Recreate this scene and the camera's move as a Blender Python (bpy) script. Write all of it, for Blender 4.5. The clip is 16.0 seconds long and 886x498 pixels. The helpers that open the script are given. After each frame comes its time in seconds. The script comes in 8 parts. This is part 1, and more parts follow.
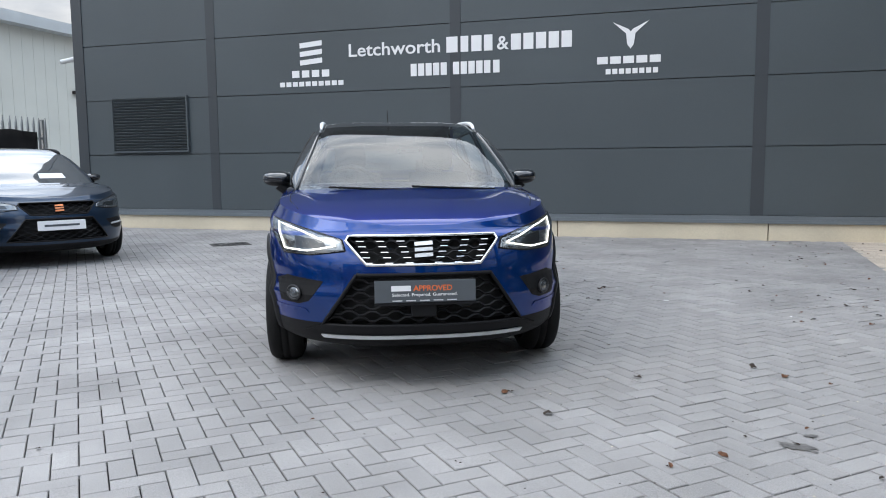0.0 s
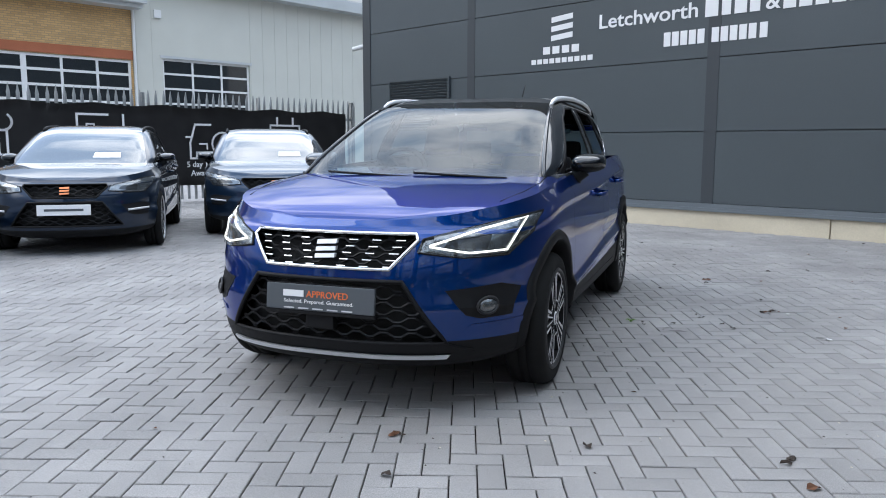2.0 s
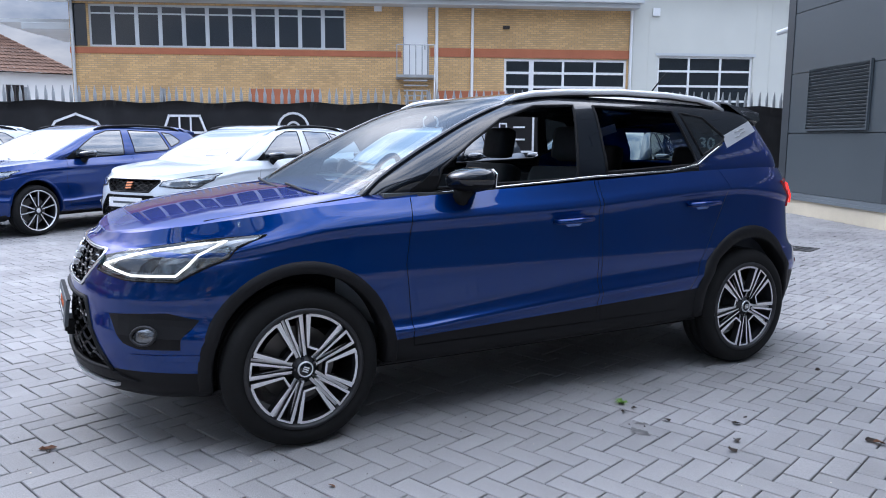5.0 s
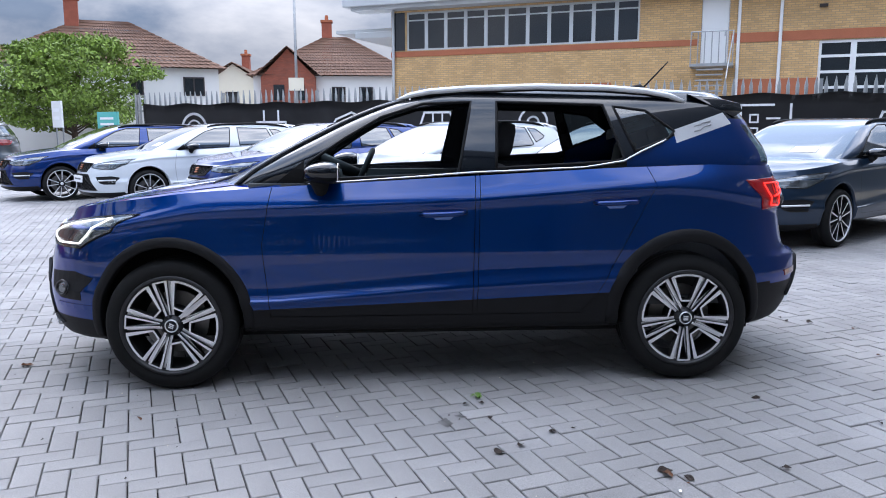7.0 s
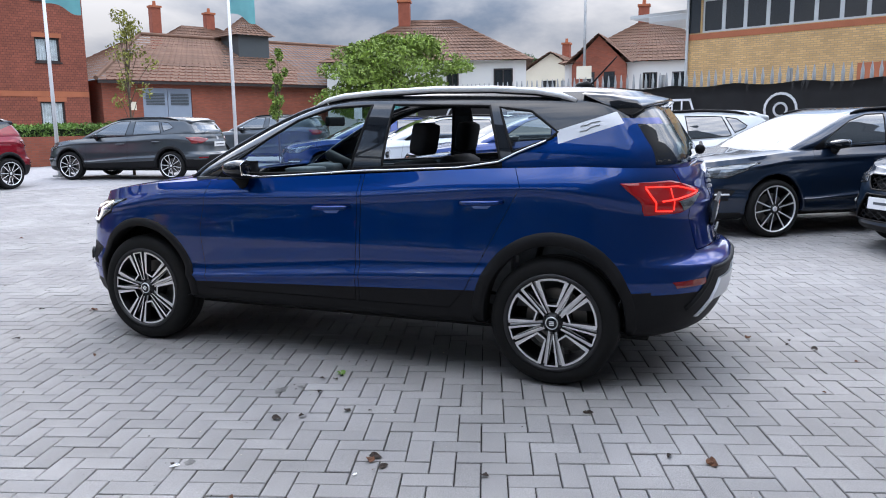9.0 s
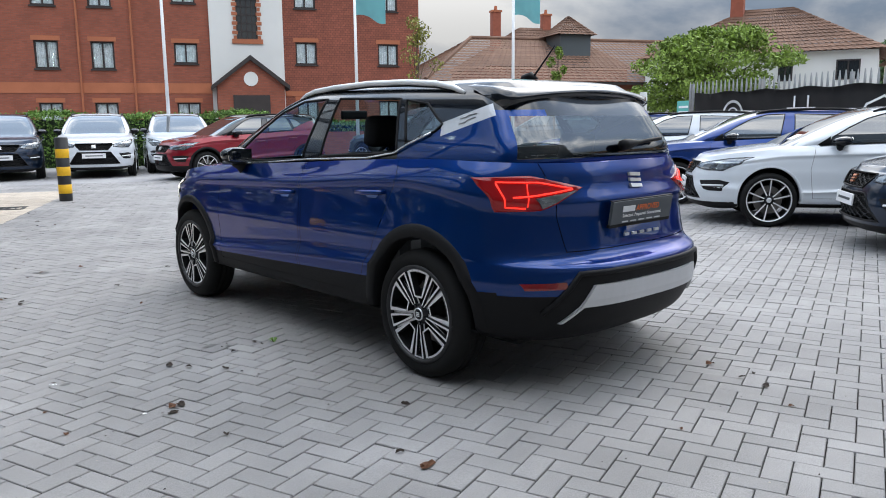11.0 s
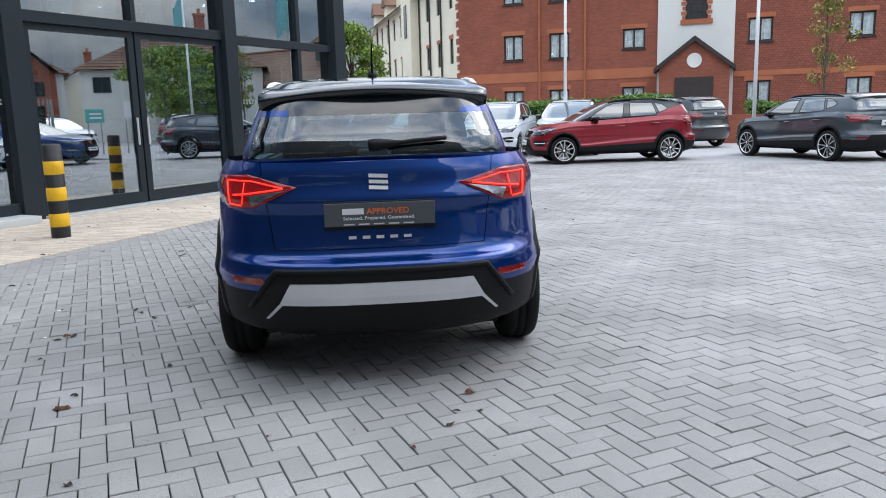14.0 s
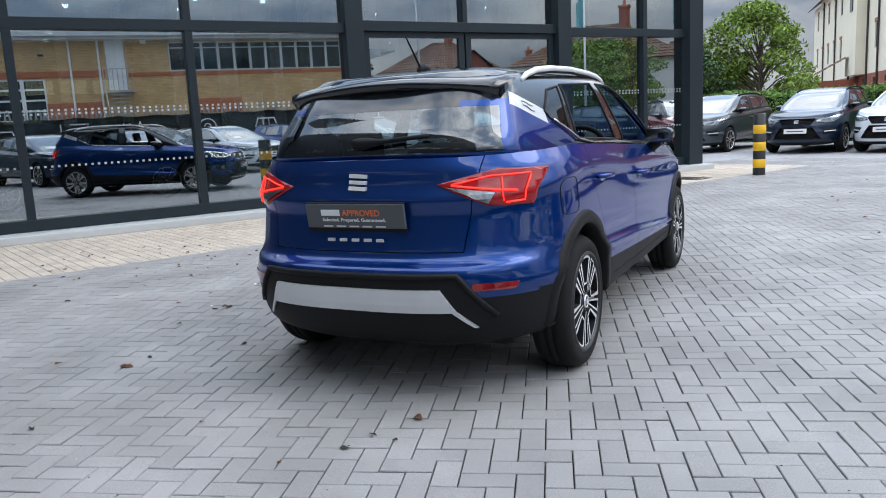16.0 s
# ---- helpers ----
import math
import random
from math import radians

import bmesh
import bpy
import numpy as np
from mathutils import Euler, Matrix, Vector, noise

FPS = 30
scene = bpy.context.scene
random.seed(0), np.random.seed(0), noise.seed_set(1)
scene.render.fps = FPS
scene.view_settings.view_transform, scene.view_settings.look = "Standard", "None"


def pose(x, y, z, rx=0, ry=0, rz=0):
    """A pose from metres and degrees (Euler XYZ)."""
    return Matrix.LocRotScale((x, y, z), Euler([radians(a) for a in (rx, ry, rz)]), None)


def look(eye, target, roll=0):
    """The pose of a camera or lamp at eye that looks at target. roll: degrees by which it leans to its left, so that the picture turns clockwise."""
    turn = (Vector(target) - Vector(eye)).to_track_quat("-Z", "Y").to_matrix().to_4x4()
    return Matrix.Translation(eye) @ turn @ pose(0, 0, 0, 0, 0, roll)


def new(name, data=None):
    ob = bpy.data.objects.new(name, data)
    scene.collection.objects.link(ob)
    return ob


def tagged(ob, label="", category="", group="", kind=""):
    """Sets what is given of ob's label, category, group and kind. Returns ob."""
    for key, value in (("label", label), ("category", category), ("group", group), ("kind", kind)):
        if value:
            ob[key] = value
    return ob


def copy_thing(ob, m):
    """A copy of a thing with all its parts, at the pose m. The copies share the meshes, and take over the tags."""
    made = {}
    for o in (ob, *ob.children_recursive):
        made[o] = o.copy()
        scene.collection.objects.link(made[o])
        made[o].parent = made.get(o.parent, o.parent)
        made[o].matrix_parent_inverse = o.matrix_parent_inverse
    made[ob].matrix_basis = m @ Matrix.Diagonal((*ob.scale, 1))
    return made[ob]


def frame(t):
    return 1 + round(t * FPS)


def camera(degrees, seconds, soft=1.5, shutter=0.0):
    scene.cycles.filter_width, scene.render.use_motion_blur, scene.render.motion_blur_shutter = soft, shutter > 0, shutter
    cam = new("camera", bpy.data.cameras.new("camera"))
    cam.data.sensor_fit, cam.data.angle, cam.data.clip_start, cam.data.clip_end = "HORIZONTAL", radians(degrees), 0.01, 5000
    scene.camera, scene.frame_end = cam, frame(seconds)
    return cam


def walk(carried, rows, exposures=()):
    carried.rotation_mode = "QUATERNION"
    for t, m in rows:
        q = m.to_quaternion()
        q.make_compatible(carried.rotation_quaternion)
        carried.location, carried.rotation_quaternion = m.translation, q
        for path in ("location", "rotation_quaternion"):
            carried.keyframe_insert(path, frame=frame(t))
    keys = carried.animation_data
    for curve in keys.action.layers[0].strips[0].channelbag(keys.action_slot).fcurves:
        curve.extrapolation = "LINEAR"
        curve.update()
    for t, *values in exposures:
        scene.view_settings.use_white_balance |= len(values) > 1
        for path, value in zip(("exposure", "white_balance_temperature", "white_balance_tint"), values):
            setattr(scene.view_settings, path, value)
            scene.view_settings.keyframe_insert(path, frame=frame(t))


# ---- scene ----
cam = camera(60.1, 16.0, soft=1.0)
PATH = [
    (0, (-0.378, -5.954, 1.167), (-0.137, -3.981, 0.945), -0.5),
    (0.5, (0.205, -5.821, 1.147), (0.211, -3.835, 0.913), -0.4),
    (1, (0.774, -5.581, 1.151), (0.535, -3.611, 0.903), -0.2),
    (1.5, (1.227, -5.281, 1.169), (0.761, -3.354, 0.908), 0.0),
    (2, (1.602, -4.952, 1.169), (0.922, -3.091, 0.902), 0.1),
    (2.5, (1.964, -4.552, 1.183), (1.063, -2.787, 0.91), 0.2),
    (3, (2.32, -4.131, 1.189), (1.211, -2.49, 0.912), 0.2),
    (3.2, (2.44, -3.942, 1.207), (1.258, -2.354, 0.921), 0.4),
    (5.3, (3.878, -1.976, 1.261), (2.089, -1.128, 0.977), 0.3),
    (5.5, (3.964, -1.804, 1.276), (2.144, -1.024, 0.989), 0.3),
    (6, (4.223, -1.262, 1.277), (2.323, -0.708, 0.987), 0.2),
    (6.5, (4.399, -0.738, 1.274), (2.449, -0.403, 0.978), 0.1),
    (7, (4.57, -0.166, 1.265), (2.596, -0.052, 0.962), -0.1),
    (7.5, (4.618, 0.357, 1.272), (2.644, 0.27, 0.96), -0.1),
    (8, (4.646, 0.941, 1.306), (2.695, 0.638, 0.986), -0.2),
    (8.5, (4.582, 1.561, 1.32), (2.68, 1.035, 0.992), -0.5),
    (9, (4.481, 2.156, 1.33), (2.649, 1.424, 0.998), -0.7),
    (9.2, (4.41, 2.383, 1.335), (2.613, 1.57, 1.002), -0.7),
    (11.3, (2.979, 4.385, 1.271), (1.762, 2.833, 0.940), -0.55),
    (11.5, (2.764, 4.557, 1.270), (1.630, 2.944, 0.936), -0.60),
    (12, (2.296, 4.880, 1.277), (1.340, 3.155, 0.940), -0.73),
    (12.5, (1.807, 5.154, 1.302), (1.021, 3.348, 0.958), -1.01),
    (13, (1.250, 5.356, 1.315), (0.650, 3.480, 0.967), -1.22),
    (13.5, (0.624, 5.521, 1.291), (0.232, 3.591, 0.944), -1.51),
    (14, (0.045, 5.589, 1.297), (-0.140, 3.628, 0.947), -1.65),
    (14.5, (-0.518, 5.564, 1.288), (-0.472, 3.595, 0.938), -1.89),
    (15, (-1.010, 5.430, 1.274), (-0.714, 3.483, 0.928), -2.10),
    (15.5, (-1.483, 5.206, 1.259), (-0.890, 3.327, 0.920), -2.34),
    (16, (-1.907, 4.889, 1.245), (-1.013, 3.131, 0.914), -2.96),
]
walk(cam, [(t, look(eye, target, roll)) for t, eye, target, roll in PATH], [(0.0, 0.70, 6620, 11), (3.0, 0.66, 6200, 12), (5.5, 0.98, 6050, 17), (8.5, 0.98, 6380, 16), (11.5, 0.76, 6760, 11), (16.0, 0.80, 6480, 11)])

# ---- light ----
SUN_AZ, SUN_EL = 200.0, 48.0
world = bpy.data.worlds.new("sky")
scene.world = world
world.use_nodes = True
wn = world.node_tree
wn.nodes.clear()


def wnode(kind, **values):
    n = wn.nodes.new(kind)
    for k, v in values.items():
        n.inputs[k.replace("_", " ")].default_value = v
    return n


w_out = wn.nodes.new("ShaderNodeOutputWorld")
w_bg = wn.nodes.new("ShaderNodeBackground")
w_sky = wn.nodes.new("ShaderNodeTexSky")
w_sky.sky_type, w_sky.sun_disc = "NISHITA", False
w_sky.sun_elevation, w_sky.sun_rotation = radians(SUN_EL), radians(90 - SUN_AZ)
w_coord = wn.nodes.new("ShaderNodeTexCoord")
w_map = wn.nodes.new("ShaderNodeMapping")
w_map.inputs["Scale"].default_value = (1.0, 1.0, 2.6)
w_noise = wnode("ShaderNodeTexNoise", Scale=2.3, Detail=7.0, Roughness=0.55, Distortion=0.25)
w_ramp = wn.nodes.new("ShaderNodeValToRGB")
w_ramp.color_ramp.elements[0].position, w_ramp.color_ramp.elements[0].color = 0.44, (2.6, 3.45, 4.7, 1)
w_ramp.color_ramp.elements[1].position, w_ramp.color_ramp.elements[1].color = 0.64, (9.6, 9.9, 10.1, 1)
w_cover = wn.nodes.new("ShaderNodeValToRGB")
w_cover.color_ramp.elements[0].position, w_cover.color_ramp.elements[0].color = 0.30, (0.72, 0.72, 0.72, 1)
w_cover.color_ramp.elements[1].position, w_cover.color_ramp.elements[1].color = 0.46, (1, 1, 1, 1)
w_mix = wn.nodes.new("ShaderNodeMix")
w_mix.data_type = "RGBA"
wn.links.new(w_coord.outputs["Generated"], w_map.inputs["Vector"])
wn.links.new(w_map.outputs["Vector"], w_noise.inputs["Vector"])
wn.links.new(w_noise.outputs["Fac"], w_ramp.inputs["Fac"])
wn.links.new(w_noise.outputs["Fac"], w_cover.inputs["Fac"])
wn.links.new(w_cover.outputs["Color"], w_mix.inputs["Factor"])
wn.links.new(w_sky.outputs["Color"], w_mix.inputs["A"])
wn.links.new(w_ramp.outputs["Color"], w_mix.inputs["B"])
w_sep = wn.nodes.new("ShaderNodeSeparateXYZ")
w_grad = wn.nodes.new("ShaderNodeMapRange")
w_grad.interpolation_type = "SMOOTHSTEP"
w_grad.inputs["From Min"].default_value, w_grad.inputs["From Max"].default_value = 0.06, 0.64
w_grad.inputs["To Min"].default_value, w_grad.inputs["To Max"].default_value = 0.27, 1.84
w_scale = wn.nodes.new("ShaderNodeVectorMath")
w_scale.operation = "SCALE"
wn.links.new(w_coord.outputs["Generated"], w_sep.inputs["Vector"])
wn.links.new(w_sep.outputs["Z"], w_grad.inputs["Value"])
wn.links.new(w_mix.outputs["Result"], w_scale.inputs[0])
wn.links.new(w_grad.outputs["Result"], w_scale.inputs["Scale"])
wn.links.new(w_scale.outputs["Vector"], w_bg.inputs["Color"])
wn.links.new(w_bg.outputs["Background"], w_out.inputs["Surface"])
w_bg.inputs["Strength"].default_value = 0.136
sun = new("sun", bpy.data.lights.new("sun", "SUN"))
sun.data.energy, sun.data.angle, sun.data.color = 0.5, radians(30), (1.0, 0.97, 0.93)
sun_way = Vector((math.cos(radians(SUN_AZ)) * math.cos(radians(SUN_EL)), math.sin(radians(SUN_AZ)) * math.cos(radians(SUN_EL)), math.sin(radians(SUN_EL))))
sun.matrix_basis = look(sun_way * 60, (0, 0, 0))

# ---- materials ----


def material(name, colour, rough=0.6, metal=0.0, vary=0.0, scale=6.0, fine=0.0, fine_scale=60.0, bump=0.0, bump_scale=80.0, coat=0.0, random_by="", spread=0.0, coords="Object", spec=0.5):
    """A surface with broad stains (vary), fine grain (fine), relief (bump) and a spread of tone from piece to piece."""
    m = bpy.data.materials.new(name)
    m.use_nodes = True
    nt = m.node_tree
    b = nt.nodes["Principled BSDF"]
    b.inputs["Roughness"].default_value, b.inputs["Metallic"].default_value = rough, metal
    b.inputs["Coat Weight"].default_value, b.inputs["Coat Roughness"].default_value = coat, 0.03
    b.inputs["Specular IOR Level"].default_value = spec
    b.inputs["Base Color"].default_value = (*colour, 1)
    tc = nt.nodes.new("ShaderNodeTexCoord")
    factor = None

    def times(a, c):
        if a is None:
            return c
        k = nt.nodes.new("ShaderNodeMath")
        k.operation = "MULTIPLY"
        nt.links.new(a, k.inputs[0])
        nt.links.new(c, k.inputs[1])
        return k.outputs[0]

    def band(value, amount):
        k = nt.nodes.new("ShaderNodeMapRange")
        k.inputs["From Min"].default_value, k.inputs["From Max"].default_value = 0.25, 0.75
        k.inputs["To Min"].default_value, k.inputs["To Max"].default_value = 1 - amount, 1 + amount
        nt.links.new(value, k.inputs["Value"])
        return k.outputs["Result"]

    for amount, size, detail in ((vary, scale, 5.0), (fine, fine_scale, 3.0)):
        if amount:
            n = nt.nodes.new("ShaderNodeTexNoise")
            n.inputs["Scale"].default_value, n.inputs["Detail"].default_value = size, detail
            nt.links.new(tc.outputs[coords], n.inputs["Vector"])
            factor = times(factor, band(n.outputs["Fac"], amount))
    if random_by:
        src = nt.nodes.new("ShaderNodeObjectInfo" if random_by == "object" else "ShaderNodeNewGeometry")
        k = nt.nodes.new("ShaderNodeMapRange")
        k.inputs["To Min"].default_value, k.inputs["To Max"].default_value = 1 - spread, 1 + spread
        nt.links.new(src.outputs["Random" if random_by == "object" else "Random Per Island"], k.inputs["Value"])
        factor = times(factor, k.outputs["Result"])
    if factor is not None:
        mix = nt.nodes.new("ShaderNodeVectorMath")
        mix.operation = "SCALE"
        mix.inputs[0].default_value = colour
        nt.links.new(factor, mix.inputs["Scale"])
        nt.links.new(mix.outputs["Vector"], b.inputs["Base Color"])
    if bump:
        n = nt.nodes.new("ShaderNodeTexNoise")
        n.inputs["Scale"].default_value, n.inputs["Detail"].default_value = bump_scale, 4.0
        nt.links.new(tc.outputs[coords], n.inputs["Vector"])
        k = nt.nodes.new("ShaderNodeBump")
        k.inputs["Strength"].default_value, k.inputs["Distance"].default_value = min(1.0, bump), 0.01
        nt.links.new(n.outputs["Fac"], k.inputs["Height"])
        nt.links.new(k.outputs["Normal"], b.inputs["Normal"])
    return m


def glow(name, colour, strength):
    m = bpy.data.materials.new(name)
    m.use_nodes = True
    b = m.node_tree.nodes["Principled BSDF"]
    b.inputs["Base Color"].default_value = (*colour, 1)
    b.inputs["Emission Color"].default_value = (*colour, 1)
    b.inputs["Emission Strength"].default_value = strength
    return m


def clear_glass(name, tint, rough=0.0, f0=0.05, most=1.0):
    """A thin pane: mostly clear and tinted, with a mirror gloss f0 that grows at grazing angles."""
    m = bpy.data.materials.new(name)
    m.use_nodes = True
    nt = m.node_tree
    nt.nodes.clear()
    out = nt.nodes.new("ShaderNodeOutputMaterial")
    clear = nt.nodes.new("ShaderNodeBsdfTransparent")
    clear.inputs["Color"].default_value = (*tint, 1)
    gloss = nt.nodes.new("ShaderNodeBsdfGlossy")
    gloss.inputs["Roughness"].default_value = rough
    gloss.inputs["Color"].default_value = (0.94, 0.97, 1.0, 1)
    lw = nt.nodes.new("ShaderNodeLayerWeight")
    lw.inputs["Blend"].default_value = 0.5
    power = nt.nodes.new("ShaderNodeMath")
    power.operation = "POWER"
    power.inputs[1].default_value = 5.0
    fr = nt.nodes.new("ShaderNodeMapRange")
    fr.inputs["To Min"].default_value, fr.inputs["To Max"].default_value = f0, most
    mix = nt.nodes.new("ShaderNodeMixShader")
    nt.links.new(lw.outputs["Facing"], power.inputs[0])
    nt.links.new(power.outputs[0], fr.inputs["Value"])
    nt.links.new(fr.outputs["Result"], mix.inputs["Fac"])
    nt.links.new(clear.outputs["BSDF"], mix.inputs[1])
    nt.links.new(gloss.outputs["BSDF"], mix.inputs[2])
    nt.links.new(mix.outputs["Shader"], out.inputs["Surface"])
    return m


M_JOINT = material("joint_sand", (0.020, 0.018, 0.016), 0.95, vary=0.3, fine=0.3)
M_BLOCK = material("paving_block", (0.272, 0.263, 0.258), 0.75, vary=0.26, scale=1.1, fine=0.26, fine_scale=210, bump=0.35, bump_scale=210, random_by="island", spread=0.085)
M_BLOCK_ONE = material("paving_block_single", (0.272, 0.263, 0.258), 0.75, vary=0.26, scale=1.1, fine=0.26, fine_scale=210, bump=0.35, bump_scale=210, random_by="object", spread=0.085, coords="Object")
M_YARD = material("yard_paving", (0.30, 0.295, 0.30), 0.85, vary=0.18, scale=0.5, fine=0.16, fine_scale=9, bump=0.3, bump_scale=9)
M_BEIGE = material("beige_paving", (0.47, 0.405, 0.335), 0.85, vary=0.14, scale=0.8, fine=0.14, fine_scale=40, bump=0.2, random_by="island", spread=0.12)
M_CLAD = material("charcoal_cladding", (0.066, 0.080, 0.088), 0.42, vary=0.08, scale=0.5, fine=0.03)
M_CLAD_D = material("charcoal_cover_strip", (0.042, 0.049, 0.056), 0.45, vary=0.06, scale=0.7)
M_FLASH = material("grey_flashing", (0.13, 0.15, 0.165), 0.4, vary=0.1, scale=1.2)
M_PLINTH = material("pale_plinth", (0.62, 0.55, 0.42), 0.85, vary=0.12, scale=1.1, fine=0.06, bump=0.1)
M_WHITE_SIGN = material("white_sign", (0.8, 0.8, 0.8), 0.5)
M_FRAME = material("anthracite_frame", (0.015, 0.022, 0.028), 0.42, spec=0.25, vary=0.08, scale=1)
M_SHOP_GLASS = clear_glass("showroom_glass", (0.50, 0.60, 0.63), 0.0, 0.42)
M_YELLOW = material("yellow_band", (0.75, 0.42, 0.01), 0.5, vary=0.15, scale=5, fine=0.1)
M_BLACK = material("black_plastic", (0.012, 0.012, 0.013), 0.5, vary=0.2, scale=8)
M_STEEL = material("galvanised_steel", (0.34, 0.35, 0.35), 0.5, 0.6, vary=0.2, scale=4, fine=0.1)
M_BANNER = material("black_banner", (0.030, 0.029, 0.030), 0.5, vary=0.25, scale=2, bump=0.25, bump_scale=3)
M_REDBAND = material("red_brick_band", (0.38, 0.125, 0.06), 0.9, vary=0.12, scale=1.5, fine=0.1)
M_RENDERW = material("cream_cladding", (0.56, 0.56, 0.5), 0.7, vary=0.05, scale=0.6)
M_SILVER = material("silver_roof_edge", (0.5, 0.52, 0.52), 0.45, 0.2, vary=0.08, scale=1)
M_WINFRAME = material("white_window_frame", (0.72, 0.72, 0.7), 0.5)
M_DARKWIN = material("dark_window_pane", (0.018, 0.022, 0.025), 0.06, spec=0.8)
M_REDBRICK = material("red_brick", (0.29, 0.085, 0.05), 0.9, vary=0.14, scale=0.8, fine=0.12, fine_scale=5)
M_CREAM = material("cream_render", (0.72, 0.66, 0.52), 0.9, vary=0.06, scale=0.7)
M_WHITEREN = material("white_render", (0.66, 0.65, 0.62), 0.9, vary=0.05, scale=0.7)
M_TILE = material("brown_roof_tile", (0.155, 0.085, 0.056), 0.9, vary=0.2, scale=0.8, fine=0.12, fine_scale=6, random_by="island", spread=0.12)
M_TIMBER = material("dark_timber", (0.03, 0.022, 0.02), 0.7, vary=0.2, scale=3)
M_NET = material("net_curtain", (0.74, 0.75, 0.76), 0.9, vary=0.25, scale=5)
M_LEAF = material("leaf_green", (0.15, 0.225, 0.03), 0.7, vary=0.3, scale=1.2, random_by="island", spread=0.45)
M_LEAF_D = material("dark_leaf", (0.04, 0.085, 0.022), 0.7, vary=0.3, scale=1.0, random_by="island", spread=0.45)
M_HEDGE = material("hedge_leaf", (0.10, 0.19, 0.03), 0.75, vary=0.3, scale=1.0, random_by="island", spread=0.4)
M_BARK = material("bark", (0.09, 0.065, 0.045), 0.9, vary=0.25, scale=6, bump=0.4, bump_scale=20)
M_POLE = material("white_pole", (0.72, 0.72, 0.72), 0.4)
M_FLAG = material("teal_flag", (0.12, 0.34, 0.36), 0.8, vary=0.15, scale=2)
M_ETCHED = material("etched_glass_mark", (0.36, 0.38, 0.38), 0.7)
M_GREYDOOR = material("blue_grey_door", (0.24, 0.29, 0.36), 0.6, vary=0.06, scale=2)
M_INNER = material("showroom_inner", (0.55, 0.55, 0.56), 0.5, vary=0.1, scale=0.5)
M_DEBRIS = material("dead_leaf", (0.035, 0.024, 0.018), 0.9, vary=0.4, scale=30)
M_IRON = material("cast_iron", (0.05, 0.048, 0.045), 0.75, vary=0.25, scale=10)

# ---- helpers of the scene ----
YARD = pose(0, 0, 0, 0, 0, -24.5)
SHOP = pose(0.126, -12.43, 0, 0, 0, 57) @ Matrix.Diagonal((1.07, 1.07, 1.045, 1))


def mesh_of(bm, name, smooth=False):
    me = bpy.data.meshes.new(name)
    bm.normal_update()
    bm.to_mesh(me)
    bm.free()
    if smooth:
        me.shade_smooth()
    return me


def thing(name, m, label="", category="", group="", kind=""):
    ob = new(name)
    ob.empty_display_size = 0.1
    ob.matrix_basis = m
    return tagged(ob, label, category, group, kind)


def part(name, bm, mat, parent, label="", smooth=False):
    ob = new(name, mesh_of(bm, name, smooth))
    for k in mat if isinstance(mat, (list, tuple)) else (mat,):
        ob.data.materials.append(k)
    ob.parent = parent
    if label:
        ob["label"] = label
    return ob


def solid(name, bm, mat, m=None, label="", category="", group="", kind="", smooth=False):
    ob = new(name, mesh_of(bm, name, smooth))
    for k in mat if isinstance(mat, (list, tuple)) else (mat,):
        ob.data.materials.append(k)
    if m is not None:
        ob.matrix_basis = m
    return tagged(ob, label, category, group, kind)


def box(bm, x0, x1, y0, y1, z0, z1, bevel=0.0):
    vs = [bm.verts.new((x, y, z)) for z in (z0, z1) for y in (y0, y1) for x in (x0, x1)]
    fs = [bm.faces.new([vs[i] for i in q]) for q in ((0, 2, 3, 1), (4, 5, 7, 6), (0, 1, 5, 4), (2, 6, 7, 3), (0, 4, 6, 2), (1, 3, 7, 5))]
    if bevel:
        bmesh.ops.bevel(bm, geom=list({e for f in fs for e in f.edges}), offset=bevel, segments=2, affect="EDGES", profile=0.6)
    return bm


def boxes(*rows, bevel=0.0):
    bm = bmesh.new()
    for r in rows:
        box(bm, *r, bevel=bevel)
    return bm


def tube(bm, points, radius, sides=8, caps=True):
    """A round bar along points; radius: one number or one a point."""
    pts = [Vector(p) for p in points]
    rings = []
    for i, p in enumerate(pts):
        d = (pts[min(i + 1, len(pts) - 1)] - pts[max(i - 1, 0)]).normalized()
        u = d.orthogonal().normalized() if i == 0 else (u - d * u.dot(d)).normalized()
        w = d.cross(u)
        r = radius[i] if isinstance(radius, (list, tuple)) else radius
        rings.append([bm.verts.new(p + (u * math.cos(2 * math.pi * k / sides) + w * math.sin(2 * math.pi * k / sides)) * r) for k in range(sides)])
    for a, b in zip(rings, rings[1:]):
        for k in range(sides):
            bm.faces.new((a[k], a[(k + 1) % sides], b[(k + 1) % sides], b[k]))
    if caps:
        bm.faces.new(list(reversed(rings[0])))
        bm.faces.new(rings[-1])
    return bm


def plate(bm, outline, depth, matrix=None):
    """A flat plate from an outline in x, z, with its depth along y."""
    front = [bm.verts.new((x, 0, z)) for x, z in outline]
    back = [bm.verts.new((x, depth, z)) for x, z in outline]
    n = len(front)
    bm.faces.new(front)
    bm.faces.new(list(reversed(back)))
    for i in range(n):
        bm.faces.new((front[i], back[i], back[(i + 1) % n], front[(i + 1) % n]))
    if matrix is not None:
        bmesh.ops.transform(bm, matrix=matrix, verts=front + back)
    return bm


